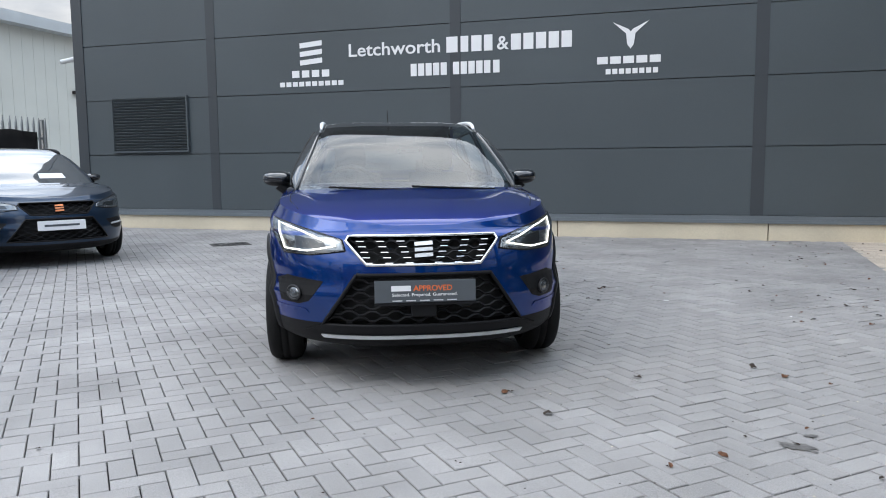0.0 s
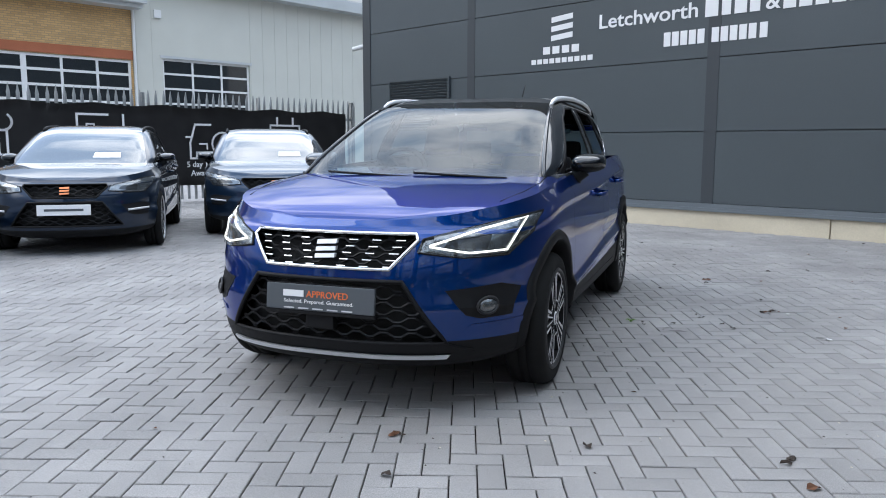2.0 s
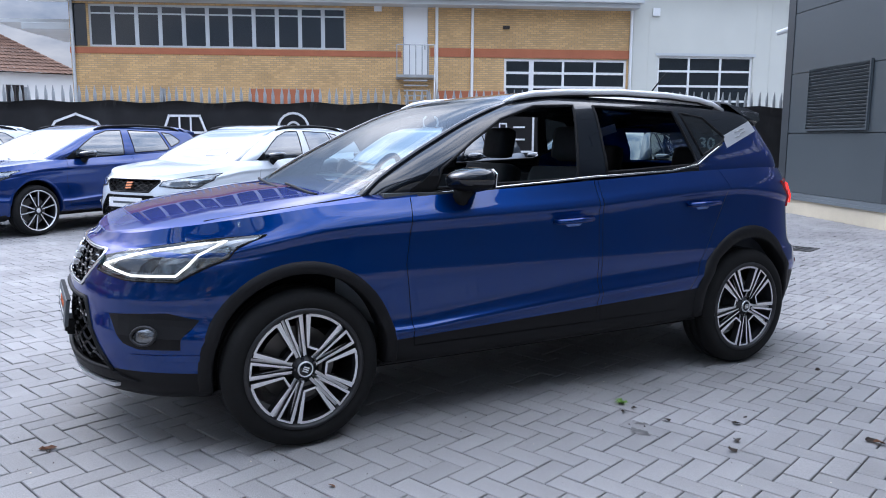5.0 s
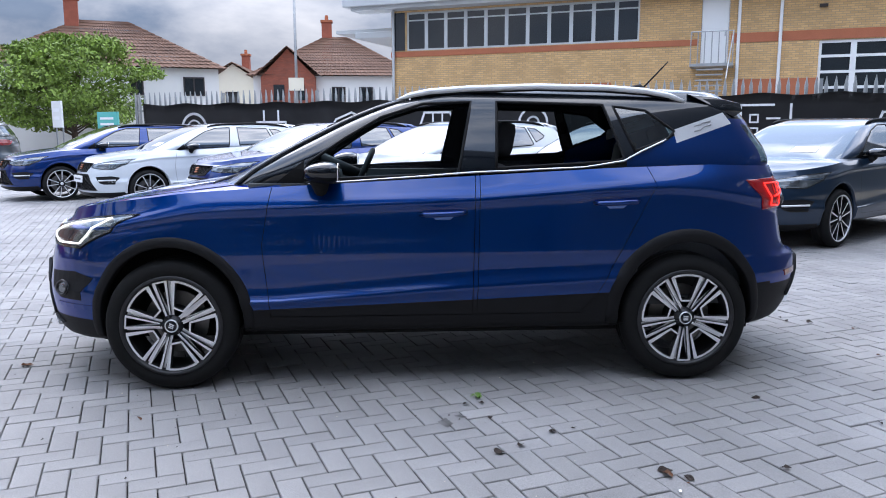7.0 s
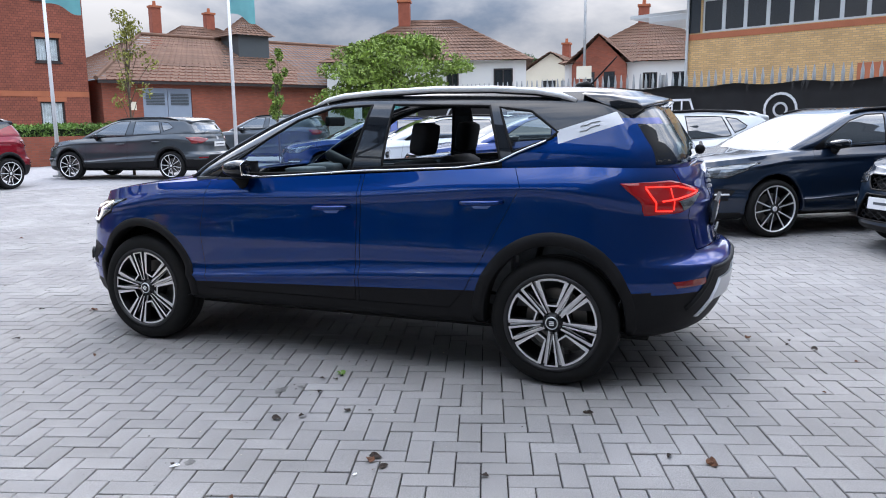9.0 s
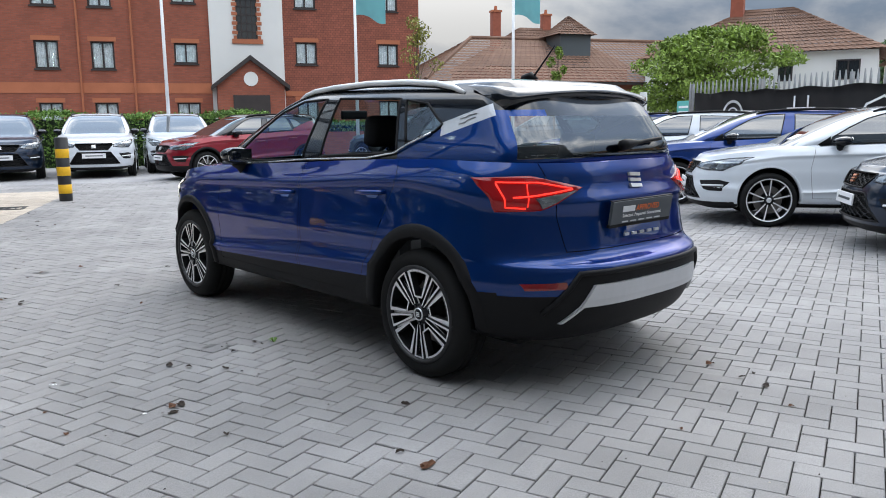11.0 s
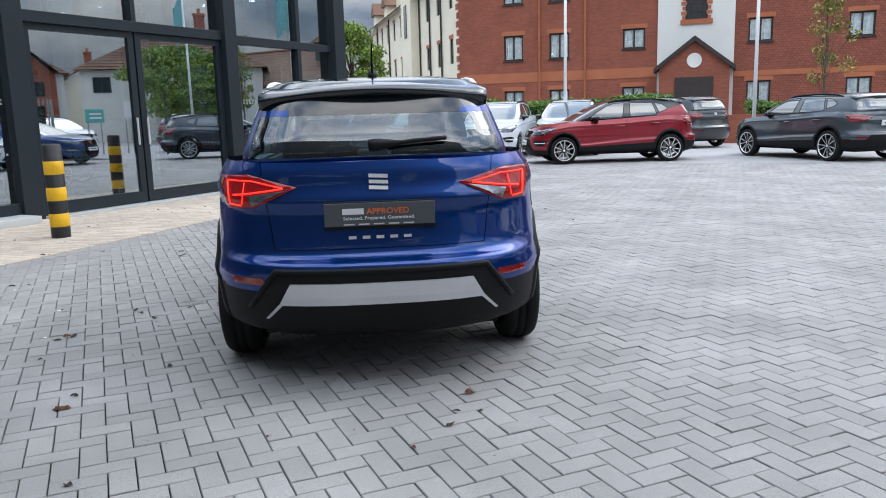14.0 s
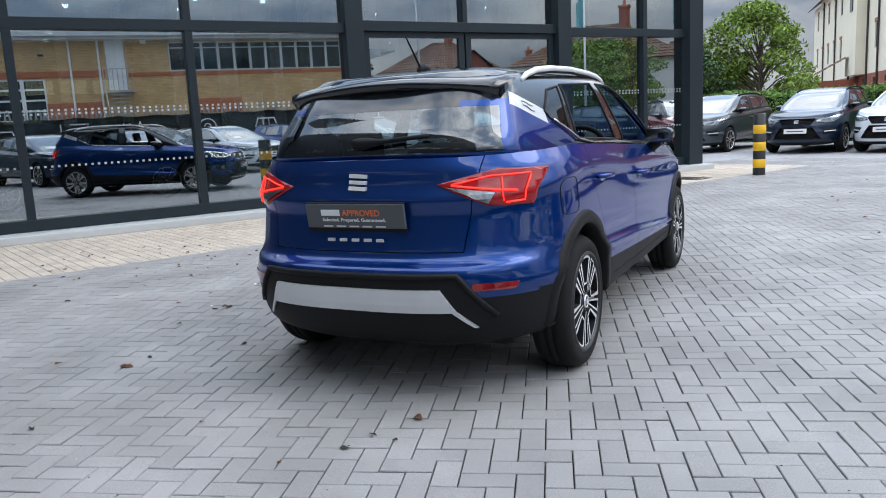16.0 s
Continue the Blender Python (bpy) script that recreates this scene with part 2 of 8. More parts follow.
def words(text, size, m, mat, parent, name="lettering", label="", align="LEFT", extrude=0.004, width=0.0):
    """Built-in lettering as a mesh, in the x, y plane of m."""
    cu = bpy.data.curves.new(name, "FONT")
    cu.body, cu.size, cu.extrude, cu.align_x, cu.offset = text, size, extrude, align, size * 0.012
    cu.resolution_u = 3
    tmp = bpy.data.objects.new("tmp", cu)
    scene.collection.objects.link(tmp)
    bpy.context.view_layer.update()
    me = bpy.data.meshes.new_from_object(tmp.evaluated_get(bpy.context.evaluated_depsgraph_get()))
    bpy.data.objects.remove(tmp)
    if width:
        xs = [v.co.x for v in me.vertices]
        s = width / (max(xs) - min(xs))
        for v in me.vertices:
            v.co.x *= s
    ob = new(name, me)
    ob.data.materials.clear()
    ob.data.materials.append(mat)
    ob.parent = parent
    ob.matrix_basis = m
    if label:
        ob["label"] = label
    return ob

# ---- cars: body shells, wheels and fittings; a car's nose points to -y in its own frame ----
from mathutils.bvhtree import BVHTree
from mathutils.interpolate import poly_3d_calc


def paint(name, colour, metal=0.45, rough=0.32, coat=1.5):
    m = material(name, colour, rough, metal, fine=0.08, fine_scale=900, coat=1.0, spec=0.2)
    b = m.node_tree.nodes["Principled BSDF"]
    b.inputs["Coat IOR"].default_value, b.inputs["Coat Roughness"].default_value = coat, 0.01
    return m


M_BLUE = paint("deep_blue_paint", (0.0005, 0.030, 0.160), 0.72, 0.33, 1.48)
M_BLUE.node_tree.nodes["Principled BSDF"].inputs["Specular Tint"].default_value = (0.04, 0.30, 1.0, 1.0)
M_GLOSSBLACK = paint("gloss_black_paint", (0.004, 0.006, 0.010), 0.0, 0.2, 1.52)
M_TRIM = material("black_trim_plastic", (0.009, 0.009, 0.010), 0.55, spec=0.18, fine=0.1, fine_scale=300, bump=0.08, bump_scale=500)
M_UNDER = material("underbody_black", (0.006, 0.006, 0.006), 0.9)
M_CHROME = material("chrome", (0.72, 0.73, 0.74), 0.12, 1.0)
M_SATIN = material("satin_silver", (0.62, 0.63, 0.65), 0.36, 0.45, vary=0.05, scale=6)
M_TYRE = material("tyre_rubber", (0.008, 0.008, 0.008), 0.8, spec=0.25, vary=0.2, scale=10, fine=0.15, fine_scale=120)
M_RAIL = material("brushed_silver_rail", (0.80, 0.81, 0.82), 0.38, 0.25, vary=0.04, scale=5)
M_RIM = material("machined_alloy", (0.78, 0.78, 0.79), 0.3, 0.55, fine=0.06, fine_scale=200)
M_RIMDARK = material("dark_alloy", (0.03, 0.03, 0.032), 0.4, 0.4)
M_DISC = material("brake_disc", (0.2, 0.19, 0.18), 0.45, 0.8)
M_GLASS = clear_glass("windscreen_glass", (0.46, 0.60, 0.64), 0.0, 0.09, 0.58)
M_TINT = clear_glass("tinted_glass", (0.32, 0.40, 0.41), 0.0, 0.11, 0.8)
M_CARWIN = material("dark_car_window", (0.03, 0.04, 0.05), 0.03, coat=1.0, spec=1.0)
M_CARWIN.node_tree.nodes["Principled BSDF"].inputs["Coat IOR"].default_value = 1.75
M_LENS = clear_glass("lamp_lens", (0.92, 0.94, 0.95), 0.0, 0.06)
M_LAMPBACK = material("lamp_reflector", (0.20, 0.21, 0.22), 0.2, 0.8, vary=0.6, scale=30)
M_BADGE = material("bright_badge", (0.72, 0.73, 0.74), 0.25, 0.35)
M_DRL = glow("daytime_lamp", (1.0, 0.99, 0.88), 1.25)
M_RED = material("red_lens", (0.20, 0.008, 0.010), 0.12, coat=1.0, vary=0.3, scale=25)
M_REDLIT = glow("lit_red_lens", (0.26, 0.006, 0.008), 0.06)
M_REDLIT.node_tree.nodes["Principled BSDF"].inputs["Roughness"].default_value = 0.08
M_REDGLOW = glow("lit_tail_lamp", (1.0, 0.03, 0.018), 0.95)
M_SEAT = material("dark_seat_cloth", (0.022, 0.022, 0.025), 0.9, vary=0.15, scale=20, bump=0.1)
M_DASH = material("dashboard_plastic", (0.085, 0.09, 0.095), 0.7, vary=0.1, scale=12)
M_PLATE = material("dark_grey_plate", (0.075, 0.085, 0.095), 0.5)
M_WPLATE = material("white_plate", (0.78, 0.78, 0.78), 0.5)
M_ORANGE = material("orange_print", (0.75, 0.16, 0.04), 0.6)
M_STICKER = material("pale_sticker", (0.45, 0.60, 0.62), 0.6, vary=0.3, scale=60)
M_MESH = material("black_mesh", (0.006, 0.006, 0.007), 0.45, spec=0.25)
# lighter than the body paint: the reflection in the handle cups put into colour
M_CUP_GLINT = material("handle_cup_glint", (0.16, 0.25, 0.55), 0.2, 0.4, coat=1.0)
M_COPPER = material("copper_badge", (0.62, 0.22, 0.10), 0.3, 0.9)

SHOULDER = [(-2.0, 0.80), (-1.5, 0.855), (-1.19, 0.88), (-0.83, 0.895), (-0.07, 0.92), (0.23, 0.932), (0.82, 0.975), (1.13, 0.988), (1.52, 1.0), (2.0, 1.0)]
SILL_TOP = [(-1.5, 0.39), (-0.81, 0.41), (0.81, 0.47), (1.5, 0.50)]
RIDGE_LOW = [(-1.6, 0.46), (-1.0, 0.44), (-0.77, 0.44), (-0.07, 0.487), (0.84, 0.535), (1.5, 0.57)]
RIDGE_TOP = [(-1.6, 0.53), (-1.0, 0.485), (-0.77, 0.482), (-0.54, 0.505), (-0.04, 0.55), (0.19, 0.575), (0.83, 0.60), (1.5, 0.64)]


def lifted(line, d):
    return [(y, z + d) for y, z in line]


BODY_ROWS = [  # z at the side (a number or a line along y), nose and tail; nose and tail y; half width
    (0.265, 0.19, 0.23, -1.90, 1.90, 0.74),
    (0.295, 0.235, 0.28, -2.03, 1.99, 0.838),
    (0.345, 0.32, 0.36, -2.075, 2.045, 0.862),
    (SILL_TOP, 0.41, 0.45, -2.09, 2.078, 0.871),
    (RIDGE_LOW, 0.49, 0.52, -2.088, 2.085, 0.886),
    (RIDGE_TOP, 0.56, 0.605, -2.078, 2.085, 0.862),
    (0.66, 0.62, 0.632, -2.069, 2.04, 0.865),
    (0.735, 0.67, 0.665, -2.058, 2.008, 0.860),
    (0.81, 0.72, 0.77, -2.04, 1.983, 0.854),
    (lifted(SHOULDER, -0.035), 0.755, 0.84, -2.025, 1.972, 0.849),
    (lifted(SHOULDER, -0.005), 0.782, 0.893, -2.008, 1.982, 0.855),
    (lifted(SHOULDER, 0.004), 0.788, 0.905, -2.0, 1.981, 0.855),
    (lifted(SHOULDER, 0.03), 0.80, 0.97, -1.985, 1.952, 0.843),
    (lifted(SHOULDER, 0.058), 0.815, 1.03, -1.96, 1.94, 0.826),
    (1.0, 0.825, 1.07, -1.935, 1.92, 0.795),
]
TOP_LINE = [(-2.0, 0.825), (-1.9, 0.855), (-1.75, 0.895), (-1.54, 0.93), (-1.2, 0.972), (-0.8, 0.998), (0.22, 1.05), (0.9, 1.085), (1.4, 1.10), (1.95, 1.08)]
HOOD_LINE = [(-1.94, 0.826), (-1.925, 0.850), (-1.89, 0.868), (-1.80, 0.894), (-1.65, 0.928), (-1.5, 0.957), (-1.2, 1.000), (-0.96, 1.028), (-0.7, 1.045)]
HOUSE_ROWS = [  # z, front y, rear y, half width
    (0.96, -1.18, 1.70, 0.745),
    (1.02, -1.06, 1.74, 0.756),
    (1.075, -0.955, 1.865, 0.766),
    (1.16, -0.80, 1.86, 0.742),
    (1.24, -0.645, 1.81, 0.708),
    (1.31, -0.505, 1.765, 0.678),
    (1.37, -0.37, 1.72, 0.648),
    (1.415, -0.25, 1.68, 0.618),
    (1.445, -0.14, 1.64, 0.585),
    (1.468, -0.05, 1.605, 0.555),
]
ARONA = dict(body=BODY_ROWS, top=TOP_LINE, hood=HOOD_LINE, house=HOUSE_ROWS, roof=0.038, ym=(-1.28, 1.33), house_run=(0.25, 0.24), axle=(-1.283, 1.283), wheel=0.327, rim=0.232,
             windscreen=[(0.69, 1.0), (0.612, 1.27), (0.552, 1.437), (0.3, 1.45), (-0.3, 1.45), (-0.552, 1.437), (-0.612, 1.27), (-0.69, 1.0)],
             rear_window=[(0.63, 1.102), (0.575, 1.30), (-0.575, 1.30), (-0.63, 1.102)],
             side=[[(-0.64, 1.03), (0.13, 1.06), (0.205, 1.415), (-0.04, 1.405), (-0.25, 1.338), (-0.43, 1.235), (-0.61, 1.115)],
                   [(0.32, 1.085), (0.93, 1.115), (0.975, 1.13), (0.885, 1.40), (0.335, 1.415)],
                   [(1.035, 1.165), (1.22, 1.23), (1.255, 1.265), (1.11, 1.37), (0.94, 1.392)]],
             doors=[[(-0.80, 0.365), (0.195, 0.365), (0.215, 1.08), (-0.78, 1.03), (-0.835, 0.72)],
                    [(0.215, 0.365), (0.74, 0.365), (0.83, 0.47), (1.115, 1.0), (1.06, 1.13), (0.235, 1.08)]])


def curve_at(line, x):
    return float(np.interp(x, [p[0] for p in line], [p[1] for p in line]))


def ring(yf, yr, w, ymf, ymr, nc, ns, p=2.6, q=2.2, pr=2.85, qr=2.35):
    """Half a plan outline, from the nose's middle round the left side to the tail's middle."""
    pts = []
    for i in range(nc):
        a = math.pi / 2 * i / nc
        pts.append((w * math.sin(a) ** (2 / p), ymf - (ymf - yf) * math.cos(a) ** (2 / q)))
    for i in range(ns):
        pts.append((w, ymf + (ymr - ymf) * i / ns))
    for i in range(nc + 1):
        a = math.pi / 2 * i / nc
        pts.append((w * max(0.0, math.cos(a)) ** (2 / pr), ymr + (yr - ymr) * math.sin(a) ** (2 / qr)))
    return pts


def refined(rows, creases=(), n=3):
    """More rows between the given ones along smooth curves, which break at the creases."""
    out = []
    for i in range(len(rows) - 1):
        b, c = np.array(rows[i]), np.array(rows[i + 1])
        a = 2 * b - c if i == 0 or i in creases else np.array(rows[i - 1])
        d = 2 * c - b if i + 2 == len(rows) or i + 1 in creases else np.array(rows[i + 2])
        for k in range(n):
            t = k / n
            out.append([tuple(p) for p in 0.5 * (2 * b + (c - a) * t + (2 * a - 5 * b + 4 * c - d) * t * t + (3 * b - a - 3 * c + d) * t ** 3)])
    return out + [rows[-1]]


def face_out(bm):
    bm.normal_update()
    if sum(f.normal.dot(Vector((f.calc_center_median().x, f.calc_center_median().y * 0.4, 0))) * f.calc_area() for f in bm.faces) < 0:
        bmesh.ops.reverse_faces(bm, faces=bm.faces)
    bm.normal_update()


class Skin:
    """The unbroken shell, kept to give cut panels its even curvature."""

    def __init__(self, bm):
        ref = bm.copy()
        ref.normal_update()
        self.bvh = BVHTree.FromBMesh(ref)
        self.faces = [([v.co.copy() for v in f.verts], [v.normal.copy() for v in f.verts]) for f in ref.faces]
        ref.free()

    def settle(self, ob):
        me, out = ob.data, []
        for v in me.vertices:
            hit, _, idx, _ = self.bvh.find_nearest(v.co)
            cos, nos = self.faces[idx]
            total = Vector((0, 0, 0))
            for w, nn in zip(poly_3d_calc(cos, hit), nos):
                total += nn * w
            out.append(total.normalized())
        me.normals_split_custom_set_from_vertices(out)
        return ob


def grid_faces(bm, rows):
    """Quads between rows of points, mirrored over x = 0 into one closed band."""
    out = []
    for pts in rows:
        left = [bm.verts.new(p) for p in pts]
        right = [bm.verts.new((-p[0], p[1], p[2])) for p in pts[1:-1]]
        out.append(left + right[::-1])
    n = len(out[0])
    for a, b in zip(out, out[1:]):
        for k in range(n):
            bm.faces.new((a[k], a[(k + 1) % n], b[(k + 1) % n], b[k]))
    return out


def body_shell(s, nc=20, ns=34):
    bm = bmesh.new()
    rows, last = [], len(s["body"]) - 1
    ymf, ymr = s["ym"]
    for r, (side, zf, zr, yf, yr, w) in enumerate(s["body"]):
        pts = []
        blend = max(0.0, (r - (last - 1)) / 1)
        for x, y in ring(yf, yr, w, ymf, ymr, nc, ns):
            zs = curve_at(side, y) if isinstance(side, list) else side
            k = min(1.0, abs(y) / 1.3)
            x *= 1 - 0.016 * k * k + 0.010 * math.exp(-((abs(y) - 1.28) / 0.3) ** 2) * (1 if zs < 0.85 else 0.4)
            tf = max(0.0, min(1.0, (ymf + 0.25 - y) / (ymf + 0.25 - yf)))
            tr = max(0.0, min(1.0, (y - ymr + 0.2) / (yr - ymr + 0.2)))
            z = zs + (zf - zs) * tf * tf * (3 - 2 * tf) + (zr - zs) * tr * tr * (3 - 2 * tr)
            zt = curve_at(s["top"], y)
            z = z + (zt - z) * blend if blend > 0 else min(z, zt - 0.012 - 0.006 * (last - r))
            pts.append((x, y, z))
        rows.append(pts)
    grid_faces(bm, refined(rows, (4, 10, 11), 3))
    face_out(bm)
    return bm, rows[-1]


def cap_strips(edge, y0, y1, height, n=14, power=2.4, crease=None):
    """A lid over the shell's top edge between two y, from side to side; a bonnet has a crown between two creases."""
    bm = bmesh.new()
    cols = []
    for x, y, z in edge:
        if not y0 <= y <= y1:
            continue
        x = max(x, 0.0005)
        zc = height(y, z)
        col = []
        if crease:
            xc = min(crease(y), 0.88 * x)
            drop = 0.10 * (zc - z) + 0.12 * (zc - z) * min(1.0, xc / 0.6)
            half = [(xc * k / 12, zc - drop * (k / 12) ** 2) for k in range(13)]
            for k in range(1, n - 11):
                t = k / (n - 12)
                half.append((xc + (x - xc) * t, zc - drop + (z - zc + drop) * (0.62 * t + 0.38 * t ** 3)))
            pts = [(u, w) for u, w in half[::-1]] + [(-u, w) for u, w in half[1:]]
        else:
            pts = [(x * u, z + (zc - z) * (1 - abs(u) ** power)) for u in np.linspace(1, -1, 2 * n + 1)]
        cols.append([bm.verts.new((u, y, w)) for u, w in pts])
    for a, b in zip(cols, cols[1:]):
        for k in range(len(a) - 1):
            bm.faces.new((a[k], a[k + 1], b[k + 1], b[k]))
    bmesh.ops.recalc_face_normals(bm, faces=bm.faces)
    return bm


def house_shell(s, nc=22, ns=30):
    bm = bmesh.new()
    rows = []
    for z, yf, yr, w in s["house"]:
        k = s.get("k", (1, 1, 1))[1]
        rows.append([(x * (1 - 0.058 * max(0.0, y / k - 0.2) ** 2 - 0.02 * max(0.0, -y / k) ** 2), y, z) for x, y in ring(yf, yr, w, yf + s["house_run"][0], yr - s["house_run"][1], nc, ns, 7.0, 2.0, 4.6, 2.0)])
    rows = refined(rows, (), 3)
    top = rows[-1]
    zt, cx = top[0][2], (top[0][1] + top[-1][1]) / 2
    for k in (0.975, 0.95, 0.91, 0.86, 0.78, 0.65, 0.45, 0.2, 0.0):
        rows.append([(x * k, cx + (y - cx) * k, zt + s["roof"] * (1 - k ** 4.2)) for x, y, _ in top])
    grid_faces(bm, rows)
    bmesh.ops.remove_doubles(bm, verts=bm.verts, dist=0.0005)
    face_out(bm)
    return bm


def region(bm, poly, axes, where=None):
    """Cuts the faces along a convex outline seen along one axis, and gives the faces inside it."""
    i, j = axes
    area = sum(p[0] * q[1] - q[0] * p[1] for p, q in zip(poly, poly[1:] + poly[:1]))
    poly = poly if area > 0 else poly[::-1]
    lo = [min(p[k] for p in poly) - 0.15 for k in (0, 1)]
    hi = [max(p[k] for p in poly) + 0.15 for k in (0, 1)]
    for p, q in zip(poly, poly[1:] + poly[:1]):
        faces = []
        for f in bm.faces:
            c = f.calc_center_median()
            if lo[0] < c[i] < hi[0] and lo[1] < c[j] < hi[1] and (where is None or where(c)):
                faces.append(f)
        co, no = Vector((0, 0, 0)), Vector((0, 0, 0))
        co[i], co[j] = p
        no[i], no[j] = q[1] - p[1], -(q[0] - p[0])
        edges = list({e for f in faces for e in f.edges})
        verts = list({v for f in faces for v in f.verts})
        bmesh.ops.bisect_plane(bm, geom=verts + edges + faces, dist=1e-5, plane_co=co, plane_no=no)
    inside = []
    for f in bm.faces:
        c = f.calc_center_median()
        if (where is None or where(c)) and all((q[0] - p[0]) * (c[j] - p[1]) - (q[1] - p[1]) * (c[i] - p[0]) > 0 for p, q in zip(poly, poly[1:] + poly[:1])):
            inside.append(f)
    return inside


def shrunk(poly, d):
    """A convex outline moved inwards by d."""
    area = sum(p[0] * q[1] - q[0] * p[1] for p, q in zip(poly, poly[1:] + poly[:1]))
    poly = poly if area > 0 else poly[::-1]
    lines = []
    for p, q in zip(poly, poly[1:] + poly[:1]):
        n = Vector((-(q[1] - p[1]), q[0] - p[0])).normalized()
        lines.append((Vector(p) + n * d, Vector(q) - Vector(p)))
    out = []
    for (a, u), (b, v) in zip([lines[-1]] + lines[:-1], lines):
        den = u.x * v.y - u.y * v.x
        t = ((b.x - a.x) * v.y - (b.y - a.y) * v.x) / den if abs(den) > 1e-6 else 0
        out.append(tuple(a + u * t) if abs(den) > 1e-6 else tuple(b))
    return out


def split_off(bm, faces):
    """Moves faces into a bmesh of their own."""
    other, made = bmesh.new(), {}
    for f in faces:
        for v in f.verts:
            if v not in made:
                made[v] = other.verts.new(v.co)
        g = other.faces.new([made[v] for v in f.verts])
        g.material_index = f.material_index
    bmesh.ops.delete(bm, geom=faces, context="FACES")
    return other


def lifted_off(bm, faces, out):
    """Splits faces off as a sheet raised above the shell, with a rim back down to it."""
    sheet = split_off(bm, faces)
    bmesh.ops.recalc_face_normals(sheet, faces=sheet.faces)
    if sum(f.normal.dot(f.calc_center_median()) for f in sheet.faces) < 0:
        bmesh.ops.reverse_faces(sheet, faces=sheet.faces)
    sheet.normal_update()
    moves = [(v, v.normal * out) for v in sheet.verts]
    rim = [e for e in sheet.edges if e.is_boundary]
    got = bmesh.ops.extrude_edge_only(sheet, edges=rim)
    fresh = {g for g in got["geom"] if isinstance(g, bmesh.types.BMVert)}
    for v, d in moves:
        v.co += d
    for v in fresh:
        v.co -= v.co.normalized() * 0.002
    return sheet


VIEWS = {"front": ((0, 2), Vector((0, 1, 0))), "rear": ((0, 2), Vector((0, -1, 0))), "left": ((1, 2), Vector((-1, 0, 0))), "right": ((1, 2), Vector((1, 0, 0)))}


def on_shell(bvh, view, u, v, out=0.0):
    """The place on the shell behind a point of an elevation."""
    (i, j), way = VIEWS[view]
    p = -way * 4
    p[i], p[j] = u, v
    hit, normal, _, _ = bvh.ray_cast(p, way)
    if hit is None:
        hit, normal, _, _ = bvh.find_nearest(p + way * 3)
    if normal.dot(Vector((hit.x, hit.y * 0.35, 0.3 * (hit.z - 0.6)))) < 0:
        normal = -normal
    return hit + (normal * 0.5 - way * 0.5) * out, normal


def patch(bvh, view, poly, out=0.006, thick=0.012, step=0.03):
    """A thin sheet with the outline poly (convex), laid on the shell as seen in that elevation."""
    (i, j), way = VIEWS[view]
    u0, u1 = min(p[0] for p in poly), max(p[0] for p in poly)
    v0, v1 = min(p[1] for p in poly), max(p[1] for p in poly)
    nu, nv = max(1, round((u1 - u0) / step)), max(1, round((v1 - v0) / step))
    bm = bmesh.new()
    vs = []
    for a in np.linspace(u0, u1, nu + 1):
        col = []
        for b in np.linspace(v0, v1, nv + 1):
            c = Vector((0, 0, 0))
            c[i], c[j] = a, b
            col.append(bm.verts.new(c))
        vs.append(col)
    for a, b in zip(vs, vs[1:]):
        for k in range(nv):
            bm.faces.new((a[k], a[k + 1], b[k + 1], b[k]))
    keep = set(region(bm, poly, (i, j)))
    bmesh.ops.delete(bm, geom=[f for f in bm.faces if f not in keep], context="FACES")
    for v in bm.verts:
        v.co = on_shell(bvh, view, v.co[i], v.co[j], out)[0]
    bm.normal_update()
    if bm.faces and sum(f.normal.dot(way) for f in bm.faces) > 0:
        bmesh.ops.reverse_faces(bm, faces=bm.faces)
    if thick:
        got = bmesh.ops.extrude_face_region(bm, geom=list(bm.faces))
        moved = [g for g in got["geom"] if isinstance(g, bmesh.types.BMVert)]
        bmesh.ops.translate(bm, verts=moved, vec=-way * 0.0)
        for v in bm.verts:
            if v not in set(moved):
                v.co += way * thick
    return bm


def line_on(bvh, view, points, radius, out=0.0, sides=6, closed=False, per=0.04):
    """A round bead that follows a polyline of the elevation over the shell."""
    pts = []
    loop = points + points[:1] if closed else points
    for p, q in zip(loop, loop[1:]):
        n = max(1, round(math.dist(p, q) / per))
        pts += [on_shell(bvh, view, p[0] + (q[0] - p[0]) * k / n, p[1] + (q[1] - p[1]) * k / n, out)[0] for k in range(n)]
    pts.append(on_shell(bvh, view, *loop[-1], out)[0])
    return tube(bmesh.new(), pts, radius, sides)


def mirrored(poly):
    return [(-x, z) for x, z in poly]


def lathe(bm, profile, n=40, x0=0.0):
    """Turns a profile of (radius, x) round the x axis."""
    rings = [[bm.verts.new((x0 + x, r * math.cos(2 * math.pi * k / n), r * math.sin(2 * math.pi * k / n))) for k in range(n)] for r, x in profile]
    for a, b in zip(rings, rings[1:]):
        for k in range(n):
            bm.faces.new((a[k], a[(k + 1) % n], b[(k + 1) % n], b[k]))
    return bm


